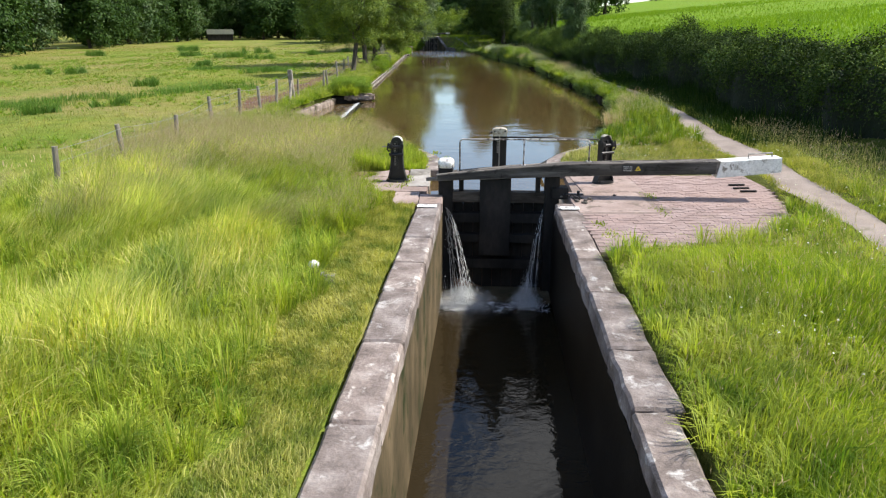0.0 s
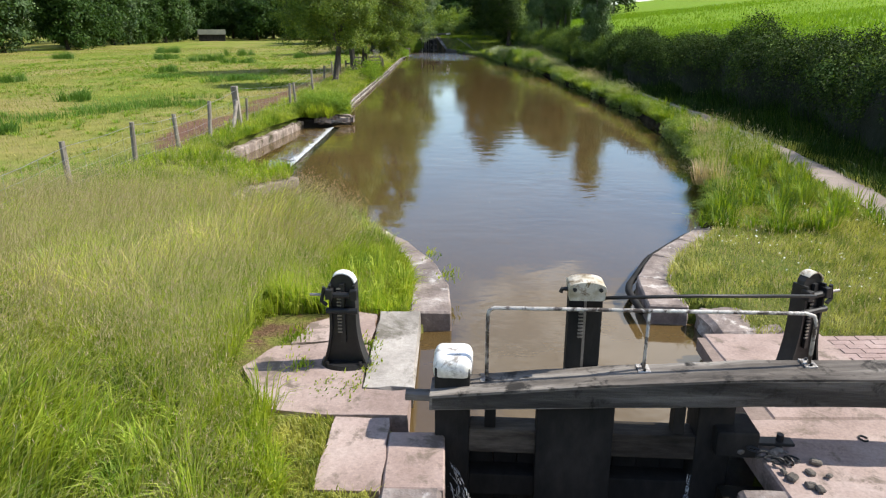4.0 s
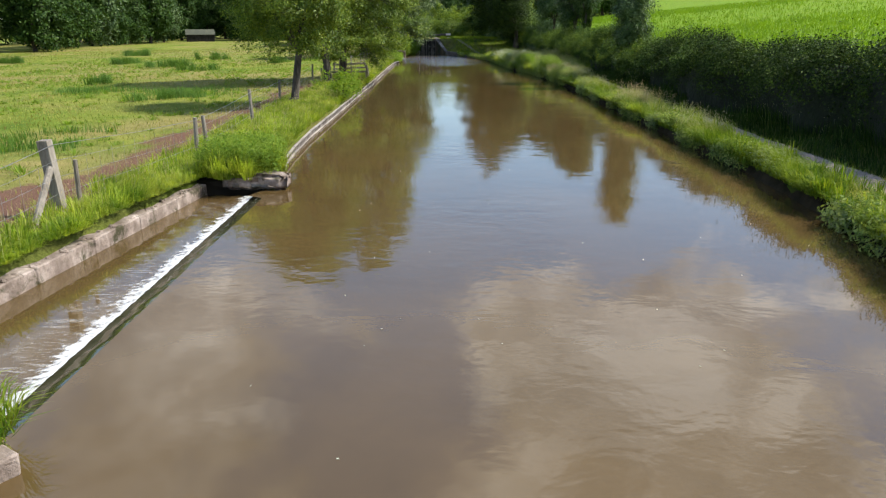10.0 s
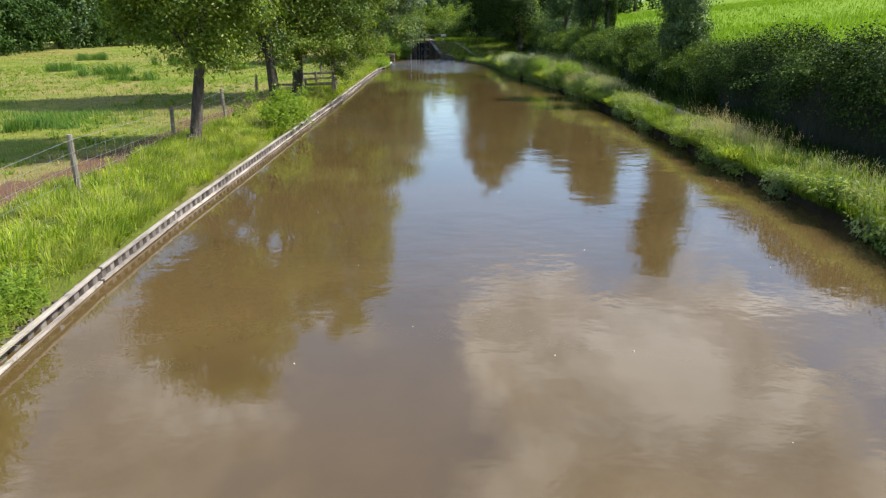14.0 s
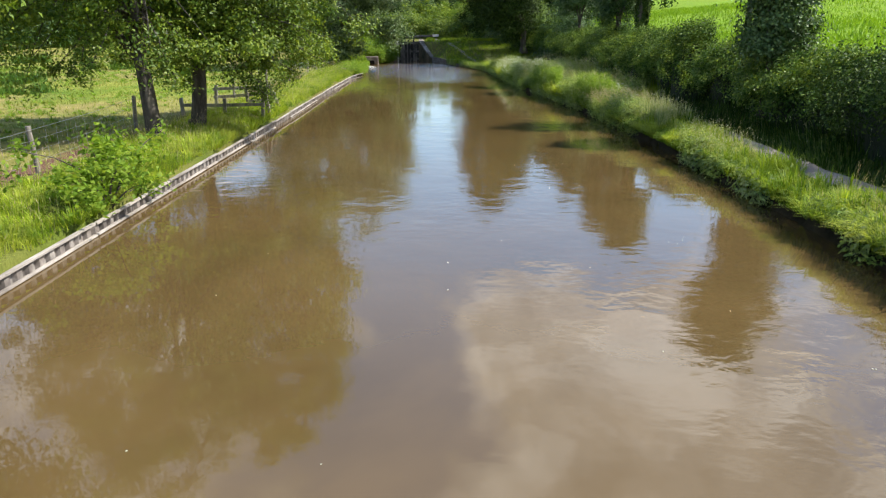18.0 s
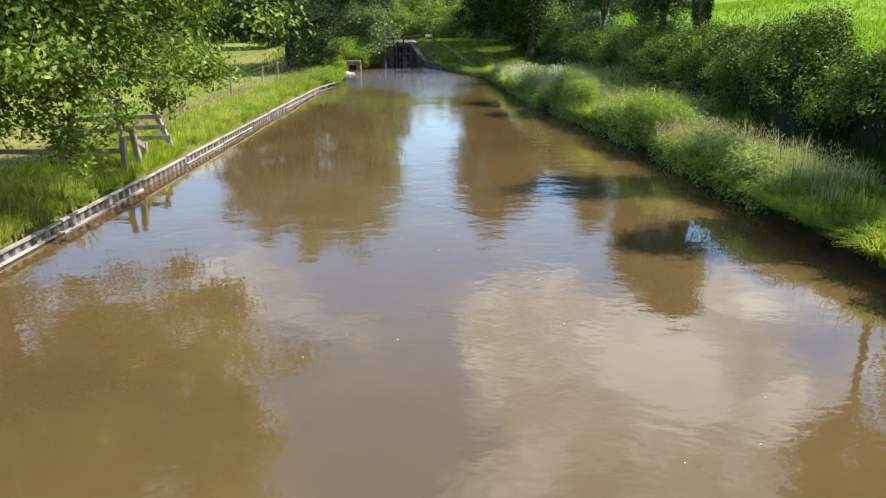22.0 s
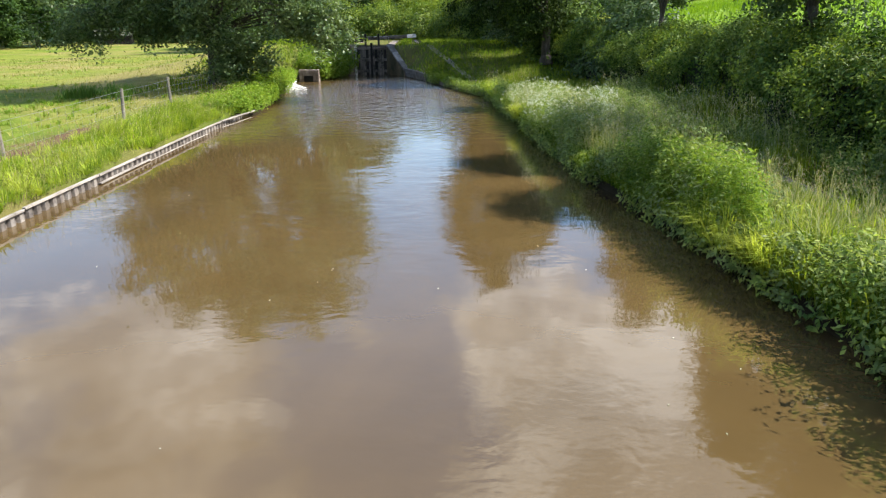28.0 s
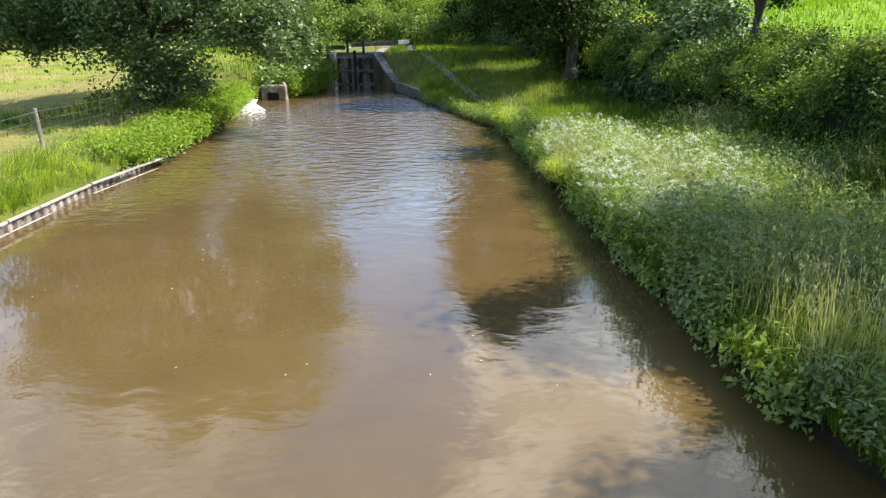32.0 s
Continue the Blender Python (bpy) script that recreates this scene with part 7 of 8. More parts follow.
# these two take the darkest leaf, their shaded side put into the colour
tree("hedge_tree", pose(8.9, 106.8, 1.0), 11, 1.8, 0.3, (-1.1, 0, 5.0, 2.3, 3.2, 4.2), 230, 60000, 0.16, L_SHADELEAF, 9, "large dark tree over the towpath", group="hedge trees", clump_r=0.8)
tree("hedge_tree", pose(9.4, 112, 1.6), 13, 2.2, 0.34, (-2.6, 2.0, 6.9, 3.9, 3.8, 7.2), 260, 60000, 0.18, L_SHADELEAF, 10, "large dark tree over the towpath", group="hedge trees", clump_r=0.95)
tree("hedge_tree", pose(9.0, 126, 1.8), 15, 2.6, 0.36, (0.3, 0, 5.6, 4.2, 4.2, 5.6), 150, 30000, 0.2, L_TREE, 11, "large leafy tree beyond the second lock", group="hedge trees", clump_r=1.1)
# low leafy boughs of the oak, near the water
for i, (a, b, z0, rx0, rz0) in enumerate(((-6.7, 98.4, 1.7, 1.9, 1.15), (-9.6, 98.5, 3.2, 2.2, 0.8), (-2.9, 98.0, 3.1, 1.6, 0.9), (-12.5, 98.0, 3.2, 2.2, 0.9))):
    e = empty("oak_bough", pose(a, b, 0), "low drooping oak bough with dark leaves", "bough", "oak boughs")
    g = np.random.default_rng(130 + i)
    C = g.normal(size=(46, 3)) * [rx0 * 0.55, 0.8, rz0 * 0.55] + [0, 0, z0]
    L = np.repeat(np.arange(46), 130)
    pos = C[L] + g.normal(0, 0.24, (len(L), 3))
    v, f = leaf_quads(g, pos, g.normal(0, 0.5, pos.shape) + [0, 0, 0.8], g.uniform(0.12, 0.22, len(L)), g.uniform(0.07, 0.12, len(L)))
    fast_mesh("leaves", v, f, L_OAKTREE, e)
    bm = bmesh.new()
    for c in C[:12]:
        limb(bm, (-9.1 - a + 0.3, 103.0 - b, 2.6), c, 0.05, 0.012, g, 0.08, 5, 5)
    tagged(part("branch", bm, M_BARK, e), kind="stuff")
# bush sprouting through the piling
b1 = empty("bank_bush", pose(-4.55, 52.6, 0.0), "light green sapling bush growing over the piling", "bush")
g = np.random.default_rng(21)
C = g.normal(size=(40, 3)) * [0.38, 0.8, 0.34] + [0, 0, 0.65]
L = np.repeat(np.arange(40), 60)
pos = C[L] + g.normal(0, 0.13, (len(L), 3))
v, f = leaf_quads(g, pos, g.normal(0, 0.5, pos.shape) + [0, 0, 0.8], 0.12, 0.065)
fast_mesh("leaves", v, f, L_WEED, b1)
for c in C[:14]:
    bm = bmesh.new()
    limb(bm, (0, 0, -0.1), c, 0.02, 0.006, g, 0.1, 5, 4)
    part("stem", bm, M_BARK, b1)

# woods far off
def wood_tree(seed, mat):
    g = np.random.default_rng(seed)
    e = tree("wood_tree", pose(0, 0, -60), 15, 4.0, 0.35, (0, 0, 7.4, 5.4, 5.4, 8.2), 150, 15000, 0.6, mat, seed, "tall dark broadleaf tree at the wood edge", group="wood edge", clump_r=1.5)
    return e


protos = [wood_tree(90, L_WOOD), wood_tree(91, L_WOOD), wood_tree(92, L_OAK), wood_tree(93, L_WOOD)]
spots = []
rt = random.Random(8)
for i in range(27):
    t = i / 26
    spots.append((-68 - 22 * t + rt.uniform(-3, 3) if t < 0.4 else -92 + 120 * (t - 0.4) / 0.6 + rt.uniform(-3, 3), 104 + 300 * t if t < 0.4 else 235 + 40 * (t - 0.4) + rt.uniform(-5, 10), rt.uniform(0.85, 1.25)))
for i in range(12):
    spots.append((-96 + i * 11 + rt.uniform(-3, 3), 262 + rt.uniform(-6, 14), rt.uniform(1.1, 1.5)))
for i in range(14):
    spots.append((-24 + i * 4.6 + rt.uniform(-2, 2), 150 + rt.uniform(-5, 30) + (20 if i < 4 else 0), rt.uniform(0.8, 1.15)))
for i in range(8):
    spots.append((45 + i * 16, 255 + rt.uniform(-8, 8) + i * 4, rt.uniform(0.6, 0.9)))
for i in range(26):
    spots.append((-120 + i * 6.5 + rt.uniform(-3, 3), 285 + rt.uniform(-8, 12), rt.uniform(1.2, 1.6)))
for i in range(16):
    spots.append((-30 + i * 4.4 + rt.uniform(-2, 2), 178 + rt.uniform(-6, 14), rt.uniform(0.8, 1.05)))
for i in range(16):
    spots.append((-88 - rt.uniform(0, 20), 50 + i * 12 + rt.uniform(-3, 3), rt.uniform(1.0, 1.3)))
for i in range(10):
    spots.append((-60 + rt.uniform(-8, 5) - i * 2, 100 - i * 9, rt.uniform(0.8, 1.1)))
for i, (a, b, s) in enumerate(spots):
    if -9 < a < 8 and b < 330:  # the view up the canal stays open
        s *= 0.42 if b < 210 else 0.72
    if i < 4:
        o = protos[i]
        o.matrix_world = pose(a, b, float(ground_z(a, b)), 0, 0, rt.uniform(0, 360)) @ Matrix.Diagonal((s, s, s, 1))
    else:
        m = pose(a, b, float(ground_z(a, b)), 0, 0, rt.uniform(0, 360))
        o = copy_thing(protos[i % 4], m)
        o.scale = (s, s, s * rt.uniform(0.9, 1.1))
# dense dark thicket closing the view beyond the second lock
for i, (a, b, r, hh) in enumerate(((10.2, 108.5, 2.2, 4.2), (9.6, 114.0, 2.6, 5.0), (9.0, 119.5, 2.8, 5.5), (7.4, 125.0, 3.0, 5.5), (4.6, 129.5, 2.8, 4.2), (1.2, 133.0, 2.8, 3.4), (-2.4, 134.5, 2.8, 3.0), (-6.2, 135.0, 3.0, 3.6), (-10.5, 136.0, 3.2, 4.4), (-15.0, 138.0, 3.4, 4.4), (12.0, 98.5, 1.8, 3.4), (12.2, 103.0, 2.2, 4.6))):
    e = empty("thicket_bush", pose(a, b, float(ground_z(a, b)) - 0.1), "dense dark green bush in the thicket beyond the lock", "bush", "thicket")
    g = np.random.default_rng(160 + i)
    m = 90
    d = g.normal(size=(m, 3))
    d /= np.linalg.norm(d, axis=1, keepdims=True)
    d[:, 2] = np.abs(d[:, 2])
    C = d * g.uniform(0.55, 1.05, (m, 1)) * [r, r, hh] + [0, 0, 0.1]
    L = np.repeat(np.arange(m), 110)
    o = g.normal(size=(len(L), 3)) * [0.42, 0.42, 0.3]
    pos = C[L] + o
    v, f = leaf_quads(g, pos, o + d[L] * 0.4 + [0, 0, 0.6] + g.normal(0, 0.4, o.shape), g.uniform(0.14, 0.26, len(L)), g.uniform(0.08, 0.15, len(L)))
    fast_mesh("leaves", v, f, L_TREE if 3 < i < 8 else L_OAK if i % 3 else L_HAZEL, e)
    bm = bmesh.new()
    for c in C[:10]:
        limb(bm, (0, 0, 0), c * 0.8, 0.06, 0.015, g, 0.1, 5, 4)
    tagged(part("stems", bm, M_BARK, e), kind="stuff")
# light green bushes beyond the second lock
for i, (a, b, s) in enumerate(((2.2, 139, 1.0), (5.5, 143, 1.2), (-1.5, 142, 1.1))):
    e = empty("bush", pose(a, b, float(ground_z(a, b))), "light green sunlit bush beyond the lock", "bush", "sunlit bushes")
    g = np.random.default_rng(60 + i)
    C = g.normal(size=(60, 3)) * [1.4, 1.4, 1.2] * s + [0, 0, 2.0 * s]
    L = np.repeat(np.arange(60), 80)
    pos = C[L] + g.normal(0, 0.3, (len(L), 3))
    v, f = leaf_quads(g, pos, g.normal(0, 0.5, pos.shape) + [0, 0, 0.8], 0.3, 0.18)
    fast_mesh("leaves", v, f, L_TREE, e)


# ---------- fences ----------
def rough_post(name, h, r, parent, loc, tilt=(0, 0), square=True):
    bm = bmesh.new()
    if square:
        box(bm, (-r, -r, -0.2), (r, r, h), None, 0.012)
    else:
        tube(bm, [(0, 0, -0.2), (0, 0, h * 0.5), (0, 0, h)], [r * 1.05, r, r * 0.95], 9)
    rough_up(bm, 0.006, 7, loc[1])
    ob = part(name, bm, M_POST, parent)
    ob.matrix_local = pose(*loc, *tilt)
    return ob


def fence_x(y):
    return float(np.interp(y, [5, 15, 21, 28, 30.7, 36.7, 42.7, 60, 70, 74.9, 80.3, 87.6, 92.4, 110], [-7.3, -6.9, -6.9, -6.65, -6.5, -6.15, -6.3, -7.6, -7.2, -7.04, -6.9, -7.4, -7.65, -8.6]))


fence = empty("fence", None, "weathered post and wire stock fence along the pasture", "fence")
posts = [12.4, 15.0, 18.0, 21.0, 23.6, 26.0, 28.2, 30.7, 36.7, 42.7, 48.9, 55.2, 61.0, 70.0, 74.9, 80.3, 87.6, 92.4, 99.0, 104.0]
tops = []
for i, yy in enumerate(posts):
    xx = fence_x(yy)
    z = float(ground_z(xx, yy))
    h = 1.03 + 0.07 * math.sin(i * 2.3) + (0.28 if abs(yy - 30.7) < 0.1 else 0)
    tl = (3 * math.sin(i * 1.9), 4 * math.sin(i * 3.1 + 1))
    rough_post("fence_post", h, 0.055 if abs(yy - 30.7) > 0.1 else 0.09, fence, (xx, yy, z), tl, abs(yy - 30.7) < 0.1)
    tops.append((xx, yy, z, h))
part("brace", tubem([(-6.45, 29.7, 0.05), (-6.5, 30.6, 0.95)], 0.06, 8), M_POST, fence, "slanting brace post")
rough_post("fence_post", 0.95, 0.04, fence, (-6.36, 31.1, 0.05), (0, 2), False)
rough_post("fence_post", 1.0, 0.05, fence, (-6.0, 37.1, 0.05), (0, -3), False)
for k, f in enumerate((0.93, 0.72, 0.5, 0.28)):
    bm = bmesh.new()
    for run in (tops[:13], tops[13:]):
        pts = []
        for (a, b) in zip(run, run[1:]):
            p, q = Vector((a[0] + 0.05, a[1], a[2] + a[3] * f)), Vector((b[0] + 0.05, b[1], b[2] + b[3] * f))
            pts += [p, p.lerp(q, 0.5) - Vector((0, 0, 0.03))]
        pts.append(q)
        tube(bm, pts, 0.004 if k else 0.006, 4)
    part("wire", bm, M_WIRE, fence)
bm = bmesh.new()
for run in (tops[:13], tops[13:]):
    for a, b in zip(run, run[1:]):
        n = int((b[1] - a[1]) / 0.45)
        for j in range(1, n):
            p = Vector((a[0] + 0.05, a[1], a[2])).lerp(Vector((b[0] + 0.05, b[1], b[2])), j / n)
            tube(bm, [p + Vector((0, 0, 0.05)), p + Vector((0, 0, 0.92))], 0.003, 3)
tagged(part("netting", bm, M_WIRE, fence, "thin upright wires of the stock netting"), kind="stuff")

# wooden rails by the bankside trees
rails = empty("rail_fence", None, "broken grey wooden rail fence at the canal edge", "fence")
for a, b, h, tx, ty in ((-4.84, 65.1, 0.8, 3, 4), (-4.74, 65.65, 0.9, -5, -8), (-5.0, 66.6, 0.45, 4, 2), (-4.92, 68.1, 1.05, -4, -22), (-6.1, 67.95, 0.95, 2, -3), (-7.3, 67.8, 0.95, -3, 2), (-6.2, 65.2, 0.7, 2, 3), (-7.7, 65.3, 0.7, -2, -3)):
    rough_post("rail_post", h, 0.055, rails, (a, b, 0.0), (tx, ty))
for p, q in (((-5.2, 68.05, 0.86), (-6.1, 67.95, 0.84)), ((-5.12, 68.06, 0.6), (-6.1, 67.95, 0.58)), ((-5.02, 68.06, 0.34), (-6.1, 67.95, 0.33)), ((-6.1, 67.95, 0.84), (-7.3, 67.8, 0.8)), ((-6.1, 67.95, 0.56), (-7.3, 67.8, 0.5)), ((-4.84, 65.1, 0.5), (-6.2, 65.2, 0.46)), ((-6.2, 65.2, 0.46), (-7.7, 65.3, 0.45)), ((-4.76, 65.65, 0.62), (-5.0, 66.6, 0.34))):
    p, q = Vector(p), Vector(q)
    ln = (q - p).length
    ob = part("rail", rough_up(boxm((-ln / 2 - 0.08, -0.02, -0.055), (ln / 2 + 0.08, 0.02, 0.055), None, 0.006), 0.005, 5, ln), M_POST, rails)
    d = (q - p).normalized()
    ob.matrix_local = Matrix.Translation((p + q) / 2) @ d.to_track_quat("X", "Z").to_matrix().to_4x4()

# ---------- bank piling, west ----------
piling = empty("bank_piling", None, "rusty sheet piling with bleached timber waling along the canal", "piling", "", "structure")
prof = [(0.0, 0.0), (0.05, 0.0), (0.08, 0.06), (0.20, 0.06), (0.23, 0.0), (0.28, 0.0)]
pile_out = [(b, a) for a, b in prof] + [(b - 0.012, a) for a, b in reversed(prof)]
bm = prism([(x, y) for x, y in pile_out], -1.2, -0.07, "z")
pile_me = bpy.data.meshes.new("sheet_pile")
bmesh.ops.recalc_face_normals(bm, faces=bm.faces)
bm.to_mesh(pile_me)
bm.free()
pile_me.materials.append(M_PILE)
yy = 36.0
rp = random.Random(12)
while yy < 91.0:
    ob = new("sheet_pile", pile_me)
    ob.parent = piling
    ob.matrix_local = pose(float(left_edge(yy)) + 0.0, yy, rp.uniform(-0.015, 0.015), rp.uniform(-0.6, 0.6), rp.uniform(-1.2, 1.2), 0)
    yy += 0.28
yy = 35.9
k = 0
while yy < 90.5:
    ln = rp.uniform(2.6, 3.4)
    a, b = Vector((float(left_edge(yy)), yy, 0)), Vector((float(left_edge(yy + ln)), yy + ln, 0))
    for z, w, x in ((0.0, 0.028, 0.075), (-0.185, 0.022, 0.082)):
        if rp.random() < 0.08 and z < -0.05:
            continue
        d = (b - a).normalized()
        drop = -0.03 * rp.random() * (1 if yy < 75 else 2)
        ob = part("waling", rough_up(boxm((-0.035, -ln / 2 + 0.02, -w), (0.03, ln / 2 - 0.02, w * 0.5), None, 0.008), 0.008, 3, yy), M_WALE, piling)
        ob.matrix_local = Matrix.Translation((a + b) / 2 + Vector((x, 0, z - 0.02 + drop))) @ d.to_track_quat("Y", "Z").to_matrix().to_4x4()
    yy += ln

# ---------- foam ----------
def foam_sheet(name, n_u, n_v, at, mat, label, cat="foam"):
    V = np.array([[at(i / (n_u - 1), j / (n_v - 1)) for i in range(n_u)] for j in range(n_v)]).reshape(-1, 3)
    i = np.arange(n_u * n_v).reshape(n_v, n_u)
    f = np.stack([i[:-1, :-1], i[:-1, 1:], i[1:, 1:], i[1:, :-1]], -1).reshape(-1, 4)
    return tagged(fast_mesh(name, V, [f], mat, smooth=True), label, cat, kind="stuff")


M_FOAM2 = foam_material("broken foam", 0.58, 4.0, (1.0, 6, 1), 0.22)
M_FOAM1 = foam_material("solid foam", 0.5, 7.0, (1.0, 1.3, 1), 0.8, (0, -4.02, -4.4))
foam_sheet("weir_foam", 8, 160, lambda u, v: (-4.02 - 0.56 * u, 24.5 + 9.6 * v, -0.325 - 0.035 * min(1, u * 3) + 0.008 * math.sin(v * 190 + u * 5) * math.sin(v * 71)), M_FOAM1, "white foam line below the weir crest")
foam_sheet("weir_foam", 10, 80, lambda u, v: (-4.15 - 0.75 * u, 24.7 + 8.8 * v, -0.364 + 0.006 * math.sin(v * 70 + u * 9)), M_FOAM2, "broken foam drifting in the overflow channel")
# leaks through the gate
for x0, x1, y1, seed in ((0.03, 0.66, -1.0, 1), (1.95, 1.62, -0.75, 2)):
    g = np.random.default_rng(seed)
    bm = bmesh.new()
    for k in range(20 if seed == 1 else 10):
        s = g.uniform(0, 1)
        v0 = g.uniform(0.12, 1.1)
        a = Vector((x0 + g.uniform(-0.02, 0.03), -0.02, -0.22 - 0.9 * s * s))
        tt = np.linspace(0, 1, 9)
        pts = [a + Vector(((x1 - x0) * v0 * t, y1 * v0 * t * (1 - 0.4 * s), (LOW_WATER + 0.02 - a.z) * t * t)) for t in tt]
        tube(bm, pts, [0.003 + 0.005 * t for t in tt], 4)
    ob = part("gate_leak", bm, M_SPRAY, None, "", True)
    ob.matrix_world = LOCK
    tagged(ob, "thin white jets of water leaking round the gate", "water leak", "gate leaks", "stuff")
for cx, cy, r, seed in ((0.42, -0.85, 0.62, 3), (1.65, -0.7, 0.4, 4)):
    g = np.random.default_rng(seed)
    n = 24000
    a, q = g.uniform(0, 6.283, n), np.abs(g.normal(0, 0.3, n))
    P = np.stack([cx + r * q * np.cos(a) * (2.0 if seed == 3 else 1.2), cy + r * q * np.sin(a), LOW_WATER + np.abs(g.normal(0, 0.24, n)) * np.exp(-1.6 * q)], -1)
    v, f = leaf_quads(g, P, g.normal(size=P.shape), g.uniform(0.005, 0.015, n), g.uniform(0.005, 0.012, n))
    ob = fast_mesh("splash", v, f, M_DROPS)
    ob.matrix_world = LOCK
    tagged(ob, "white splash where leaking water strikes the surface", "splash", "gate splashes", "stuff")
ob = foam_sheet("splash_foam", 20, 10, lambda u, v: (0.02 + 2.1 * u, -0.52 - 0.5 * v - 0.08 * math.sin(u * 14), LOW_WATER + 0.012 + 0.01 * math.sin(u * 40 + v * 9)), foam_material("churned foam", 0.56, 7.0, (1, 1.4, 1)), "churned white foam below the gate")
ob.matrix_world = LOCK

# dark fender rail on the east wing wall
part_f = part("fender_rail", tubem([(float(right_edge(q)) - 0.07, q, -0.09) for q in np.linspace(16.12, 19.3, 15)], 0.045, 8), M_TAR, None, "", True)
tagged(part_f, "black rubbing rail along the stone wing wall", "fender")

# ---------- the second lock ----------
L2 = pose(-3.0, 115.0, 0, 0, 0, 2)
T2 = 1.62
gate2 = empty("lock_gate", L2, "pair of dark timber lower lock gates streaked with damp", "lock gate")
for i in range(10):
    a = i * 0.205
    part("gate_plank", soften(boxm((a + 0.004, 0.0 + 0.02 * math.sin(i), -0.6), (a + 0.201, 0.07 + 0.02 * math.sin(i), T2)), 0.006), M_DAMP if i % 3 else M_TAR, gate2)
for z in (T2 - 0.1, 0.75, 0.0):
    part("gate_rail", soften(boxm((0.0, -0.06, z - 0.09), (2.05, -0.005, z + 0.09)), 0.01), M_OAK if z > 1 else M_DAMP, gate2)
part("mitre_post", soften(boxm((0.95, -0.1, -0.6), (1.1, -0.03, T2 + 0.25)), 0.01), M_TAR, gate2)
part("heel_post", soften(boxm((-0.16, -0.05, -0.6), (-0.01, 0.15, T2 + 0.2)), 0.01), M_WHITE, gate2, "white marked heel post")
part("balance_beam", soften(boxm((1.0, 0.3, 1.98), (3.75, 0.55, 2.2), pose(0, 0, 0, 0, -3, 12)), 0.015), M_OAK, gate2, "grey balance beam")
part("beam_end", soften(boxm((3.755, 0.295, 1.975), (4.4, 0.555, 2.205), pose(0, 0, 0, 0, -3, 12)), 0.015), M_WHITE, gate2, "white painted beam end")
part("balance_beam", soften(boxm((-2.6, 0.5, 1.9), (0.3, 0.75, 2.14), pose(0, 0, 0, 0, 2, -8)), 0.015), M_OAK, gate2, "grey balance beam")
part("walkway", soften(boxm((-0.1, 0.1, T2 - 0.02), (2.1, 0.45, T2 + 0.06)), 0.008), M_OAK, gate2)
for a in (0.55, 1.45):
    part("paddle_post", soften(boxm((a, 0.12, T2), (a + 0.14, 0.26, T2 + 0.85)), 0.01), M_IRON, gate2)
part("handrail", tubem([(-0.2, 0.4, T2), (-0.2, 0.4, T2 + 0.62), (2.2, 0.4, T2 + 0.66), (2.2, 0.4, T2)], 0.022, 8), M_PIPE, gate2, "white pipe handrail")
for nm, lo, hi in (("wall_lock_west", (-0.75, -0.5, -1.2), (-0.17, 14, T2 + 0.12)), ("wall_lock_east", (2.06, -0.1, -1.2), (2.6, 14, T2 + 0.12))):
    w = part(nm, stone(lo, hi, 0.02, 0.04, 3, lo[0]), M_CHANNEL)
    w.matrix_world = L2
    tagged(w, "stained stone wall of the second lock", "wall", kind="structure")
chamber = part("wall_lock_back", boxm((-0.2, 3.0, -1.2), (2.1, 3.4, T2 - 0.3)), M_TAR)
chamber.matrix_world = L2
tagged(chamber, "dark plain wall closing the lock behind its gates", "wall", kind="structure")
# sloping wing wall to the east, curving towards the towpath bank
wing = empty("wing_wall", None, "sloping stained wing wall below the second lock, coloured dark for its shade", "wall", "wing walls", "structure")
pts = [(-0.92, 114.95), (-0.5, 114.35), (-0.05, 113.75), (0.32, 113.25)]
zt = [1.70, 1.2, 0.6, 0.15]
for i in range(3):
    (ax, ay), (bx, by) = pts[i], pts[i + 1]
    d = Vector((bx - ax, by - ay, 0))
    nrm = Vector((-d.y, d.x, 0)).normalized() * 0.38
    bm = bmesh.new()
    vs = []
    for (px, py, z) in ((ax, ay, zt[i]), (bx, by, zt[i + 1])):
        for o in (0, 1):
            for zz in (-1.0, z):
                vs.append(bm.verts.new((px + nrm.x * o, py + nrm.y * o, zz)))
    bmesh.ops.convex_hull(bm, input=vs)
    # the darker wall material imitates the shade on this wing
    part("wall_block", rough_up(bm, 0.012, 3, i), M_LOCKWALL, wing)
    cop = bmesh.new()
    vs = []
    for (px, py, z) in ((ax, ay, zt[i]), (bx, by, zt[i + 1])):
        for o in (-0.12, 1.15):
            for zz in (z, z + 0.1):
                vs.append(cop.verts.new((px + nrm.x * o, py + nrm.y * o, zz)))
    bmesh.ops.convex_hull(cop, input=vs)
    # one pale stone stands in for the sunlit piece, the others for shade
    part("coping_stone", rough_up(cop, 0.01, 4, i), M_CONC if i == 1 else M_ROCK, wing)
rev = empty("bank_wall", None, "low dark stone revetment along the canal bend", "wall", "wing walls", "structure")
q = np.arange(113.2, 97, -0.75)
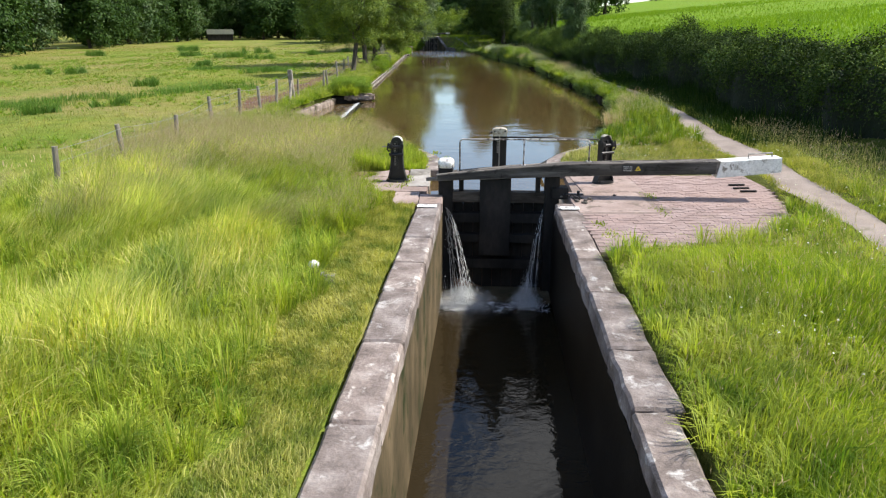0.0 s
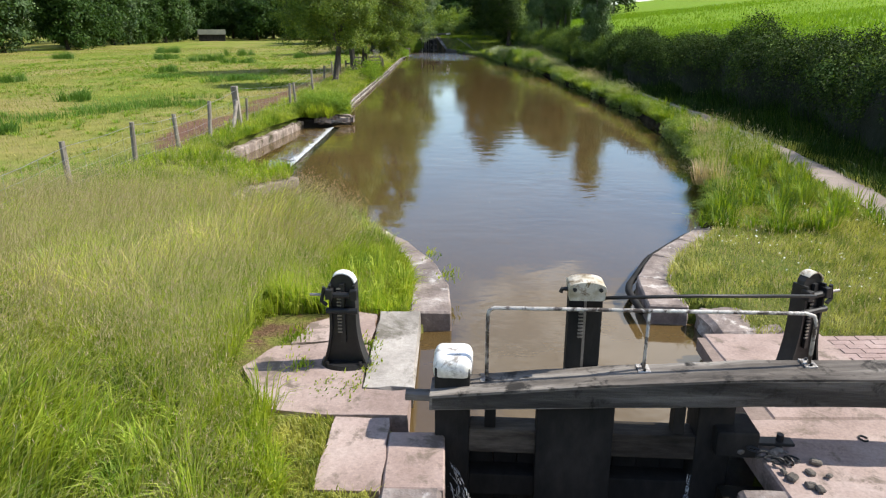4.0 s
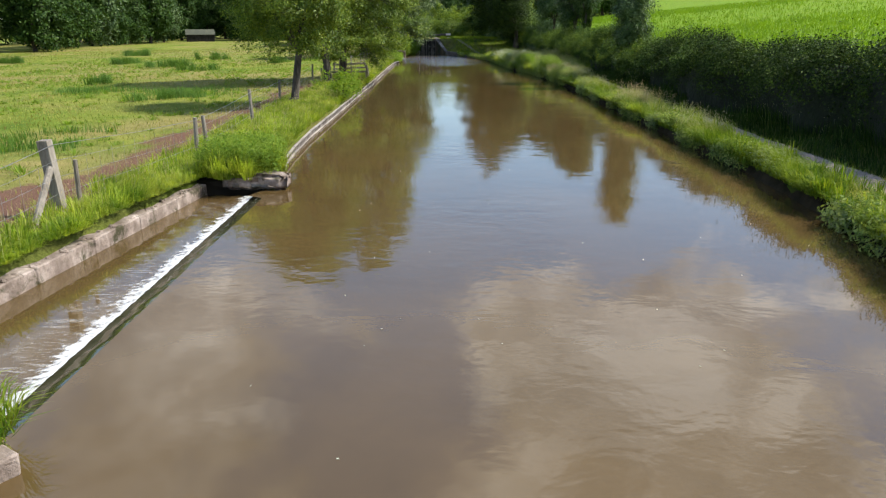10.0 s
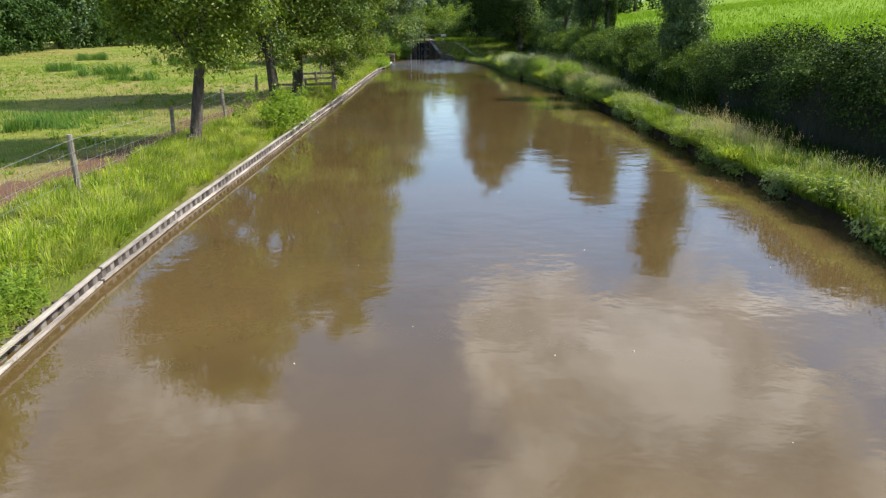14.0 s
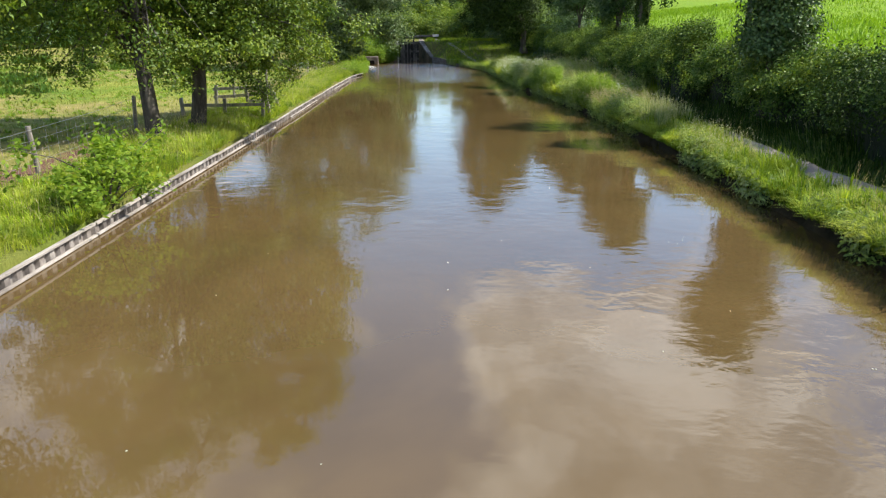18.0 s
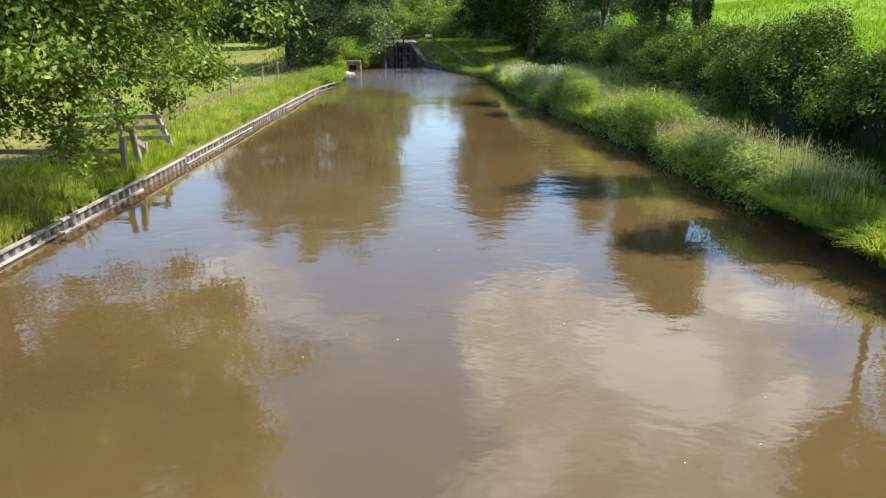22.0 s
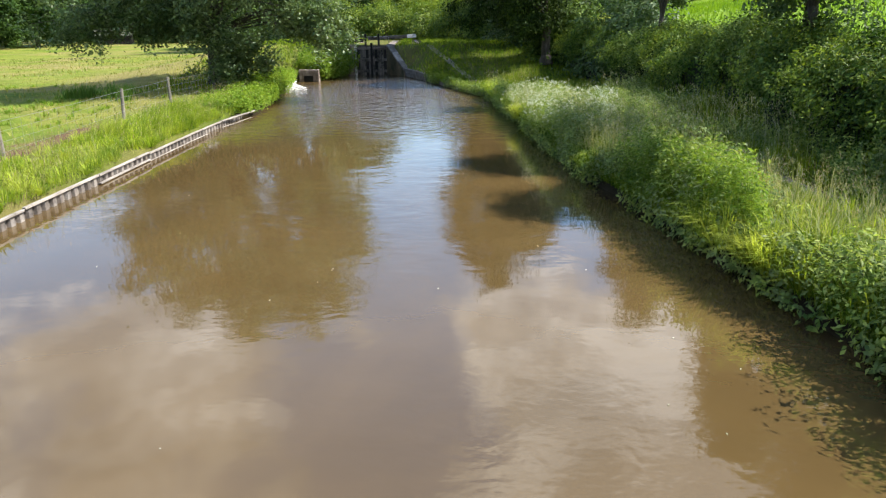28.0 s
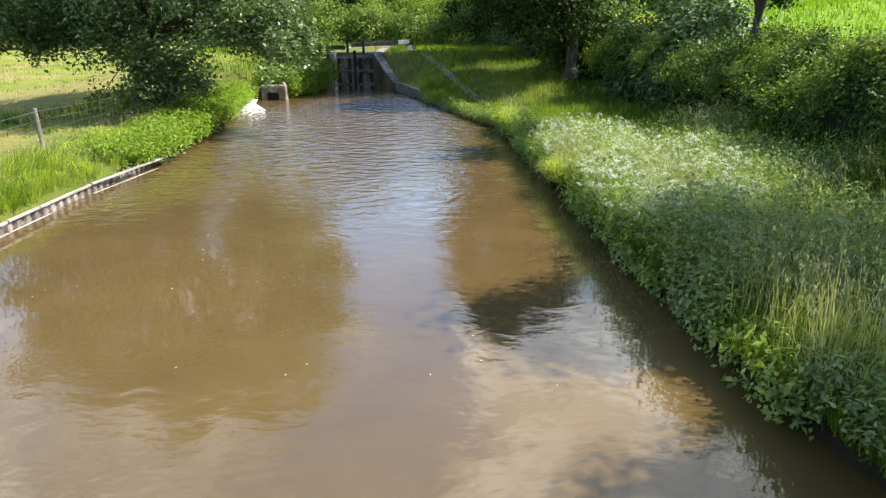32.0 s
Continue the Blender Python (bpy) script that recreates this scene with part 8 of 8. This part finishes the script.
for i in range(len(q) - 1):
    a, b = (float(right_edge(q[i])), q[i]), (float(right_edge(q[i + 1])), q[i + 1])
    d = Vector((b[0] - a[0], b[1] - a[1], 0)).normalized()
    n = Vector((-d.y, d.x, 0)) * 0.3
    top = max(0.1, float(ground_z(b[0] + 0.45, b[1])) + 0.02)
    z0, lv = -0.9, 0
    while z0 < top - 0.08:
        z1 = min(top, z0 + (0.66 if lv == 0 else 0.3))
        bm = prism([(a[0] + d.x * 0.01, a[1] + d.y * 0.01), (b[0], b[1]), (b[0] + n.x, b[1] + n.y), (a[0] + n.x, a[1] + n.y)], z0, z1 - 0.012, "z")
        part("stone_block", rough_up(soften(bm, 0.02), 0.02, 3, i + lv * 9), M_ROCK, rev)
        z0, lv = z1, lv + 1

# culvert: headwall with a pipe spilling foam
cul = empty("culvert", pose(-6.35, 108.6, 0), "concrete culvert headwall with a pipe spilling white water", "culvert")
part("headwall", stone((0.55, -0.15, -0.8), (1.75, 0.35, 0.48), 0.015, 0.03, 3, 2), M_CHANNEL, cul)
part("headwall", stone((-0.35, 0.05, -0.8), (0.55, 0.4, 0.42), 0.015, 0.03, 3, 4), M_CHANNEL, cul)
bm = bmesh.new()
n = 24
for r0, r1, y0, y1 in ((0.30, 0.30, -0.2, 0.3), ):
    A = [bm.verts.new((0.2 + 0.30 * math.cos(6.2832 * k / n), -0.22, 0.08 + 0.30 * math.sin(6.2832 * k / n))) for k in range(n)]
    B = [bm.verts.new((0.2 + 0.25 * math.cos(6.2832 * k / n), -0.22, 0.08 + 0.25 * math.sin(6.2832 * k / n))) for k in range(n)]
    C2 = [bm.verts.new((0.2 + 0.25 * math.cos(6.2832 * k / n), 0.3, 0.08 + 0.25 * math.sin(6.2832 * k / n))) for k in range(n)]
    D = [bm.verts.new((0.2 + 0.30 * math.cos(6.2832 * k / n), 0.3, 0.08 + 0.30 * math.sin(6.2832 * k / n))) for k in range(n)]
    for k in range(n):
        j = (k + 1) % n
        bm.faces.new((A[k], A[j], B[j], B[k]))
        bm.faces.new((B[k], B[j], C2[j], C2[k]))
        bm.faces.new((D[k], D[j], A[j], A[k]))
part("pipe", bm, M_IRON, cul, "dark round outfall pipe")
# solid black plate on the headwall, painted dark like a shaded hole
part("opening_panel", soften(boxm((0.85, -0.19, -0.25), (1.4, -0.14, 0.12)), 0.01), M_TAR, cul, "black panel standing in for a shaded square opening")
foam_sheet("outfall_foam", 16, 26, lambda u, v: (-6.3 + (0.35 + 2.4 * v) * u - 0.15 * math.sin(v * 9), 108.35 - 8.4 * v, WATER + 0.015 + 0.018 * math.sin(u * 30 + v * 25) * math.sin(v * 60 - u * 12) + 0.04 * max(0, 1 - v * 9)), foam_material("outfall foam", 0.49, 4.2, (1.5, 0.7, 1), 0.95, (1, 107.6, 100.2)), "white foam spreading from the culvert")

# far shed
shed = empty("shed", pose(-69.2, 226, float(ground_z(-69.2, 226)) + 0.6, 0, 0, 20) @ Matrix.Diagonal((0.62, 0.62, 0.62, 1)), "low pale shed at the edge of the wood", "shed")
part("walls", boxm((-6, -3, -2), (6, 3, 2.0), None, 0.05), M_TAR, shed)
part("roof", soften(prism([(-3.4, 1.9), (0, 4.1), (3.4, 1.9), (3.4, 2.1), (0, 4.35), (-3.4, 2.1)], -6.4, 6.4, "x"), 0.02), M_SHED, shed, "pale grey pitched roof")

# floating petals and fluff on the water
g = np.random.default_rng(77)
n = 170
y = g.uniform(20, 100, n)
x = left_edge(y) + (right_edge(y) - left_edge(y)) * g.uniform(0.2, 0.95, n)
P = np.stack([x, y, np.full(n, WATER + 0.006)], -1)
v, f = leaf_quads(g, P, np.tile([0, 0, 1.0], (n, 1)), g.uniform(0.012, 0.035, n), g.uniform(0.01, 0.022, n))
tagged(fast_mesh("floating_petals", v, f, L_FLOWER), "pale petals and fluff floating on the canal", "petals", kind="stuff")
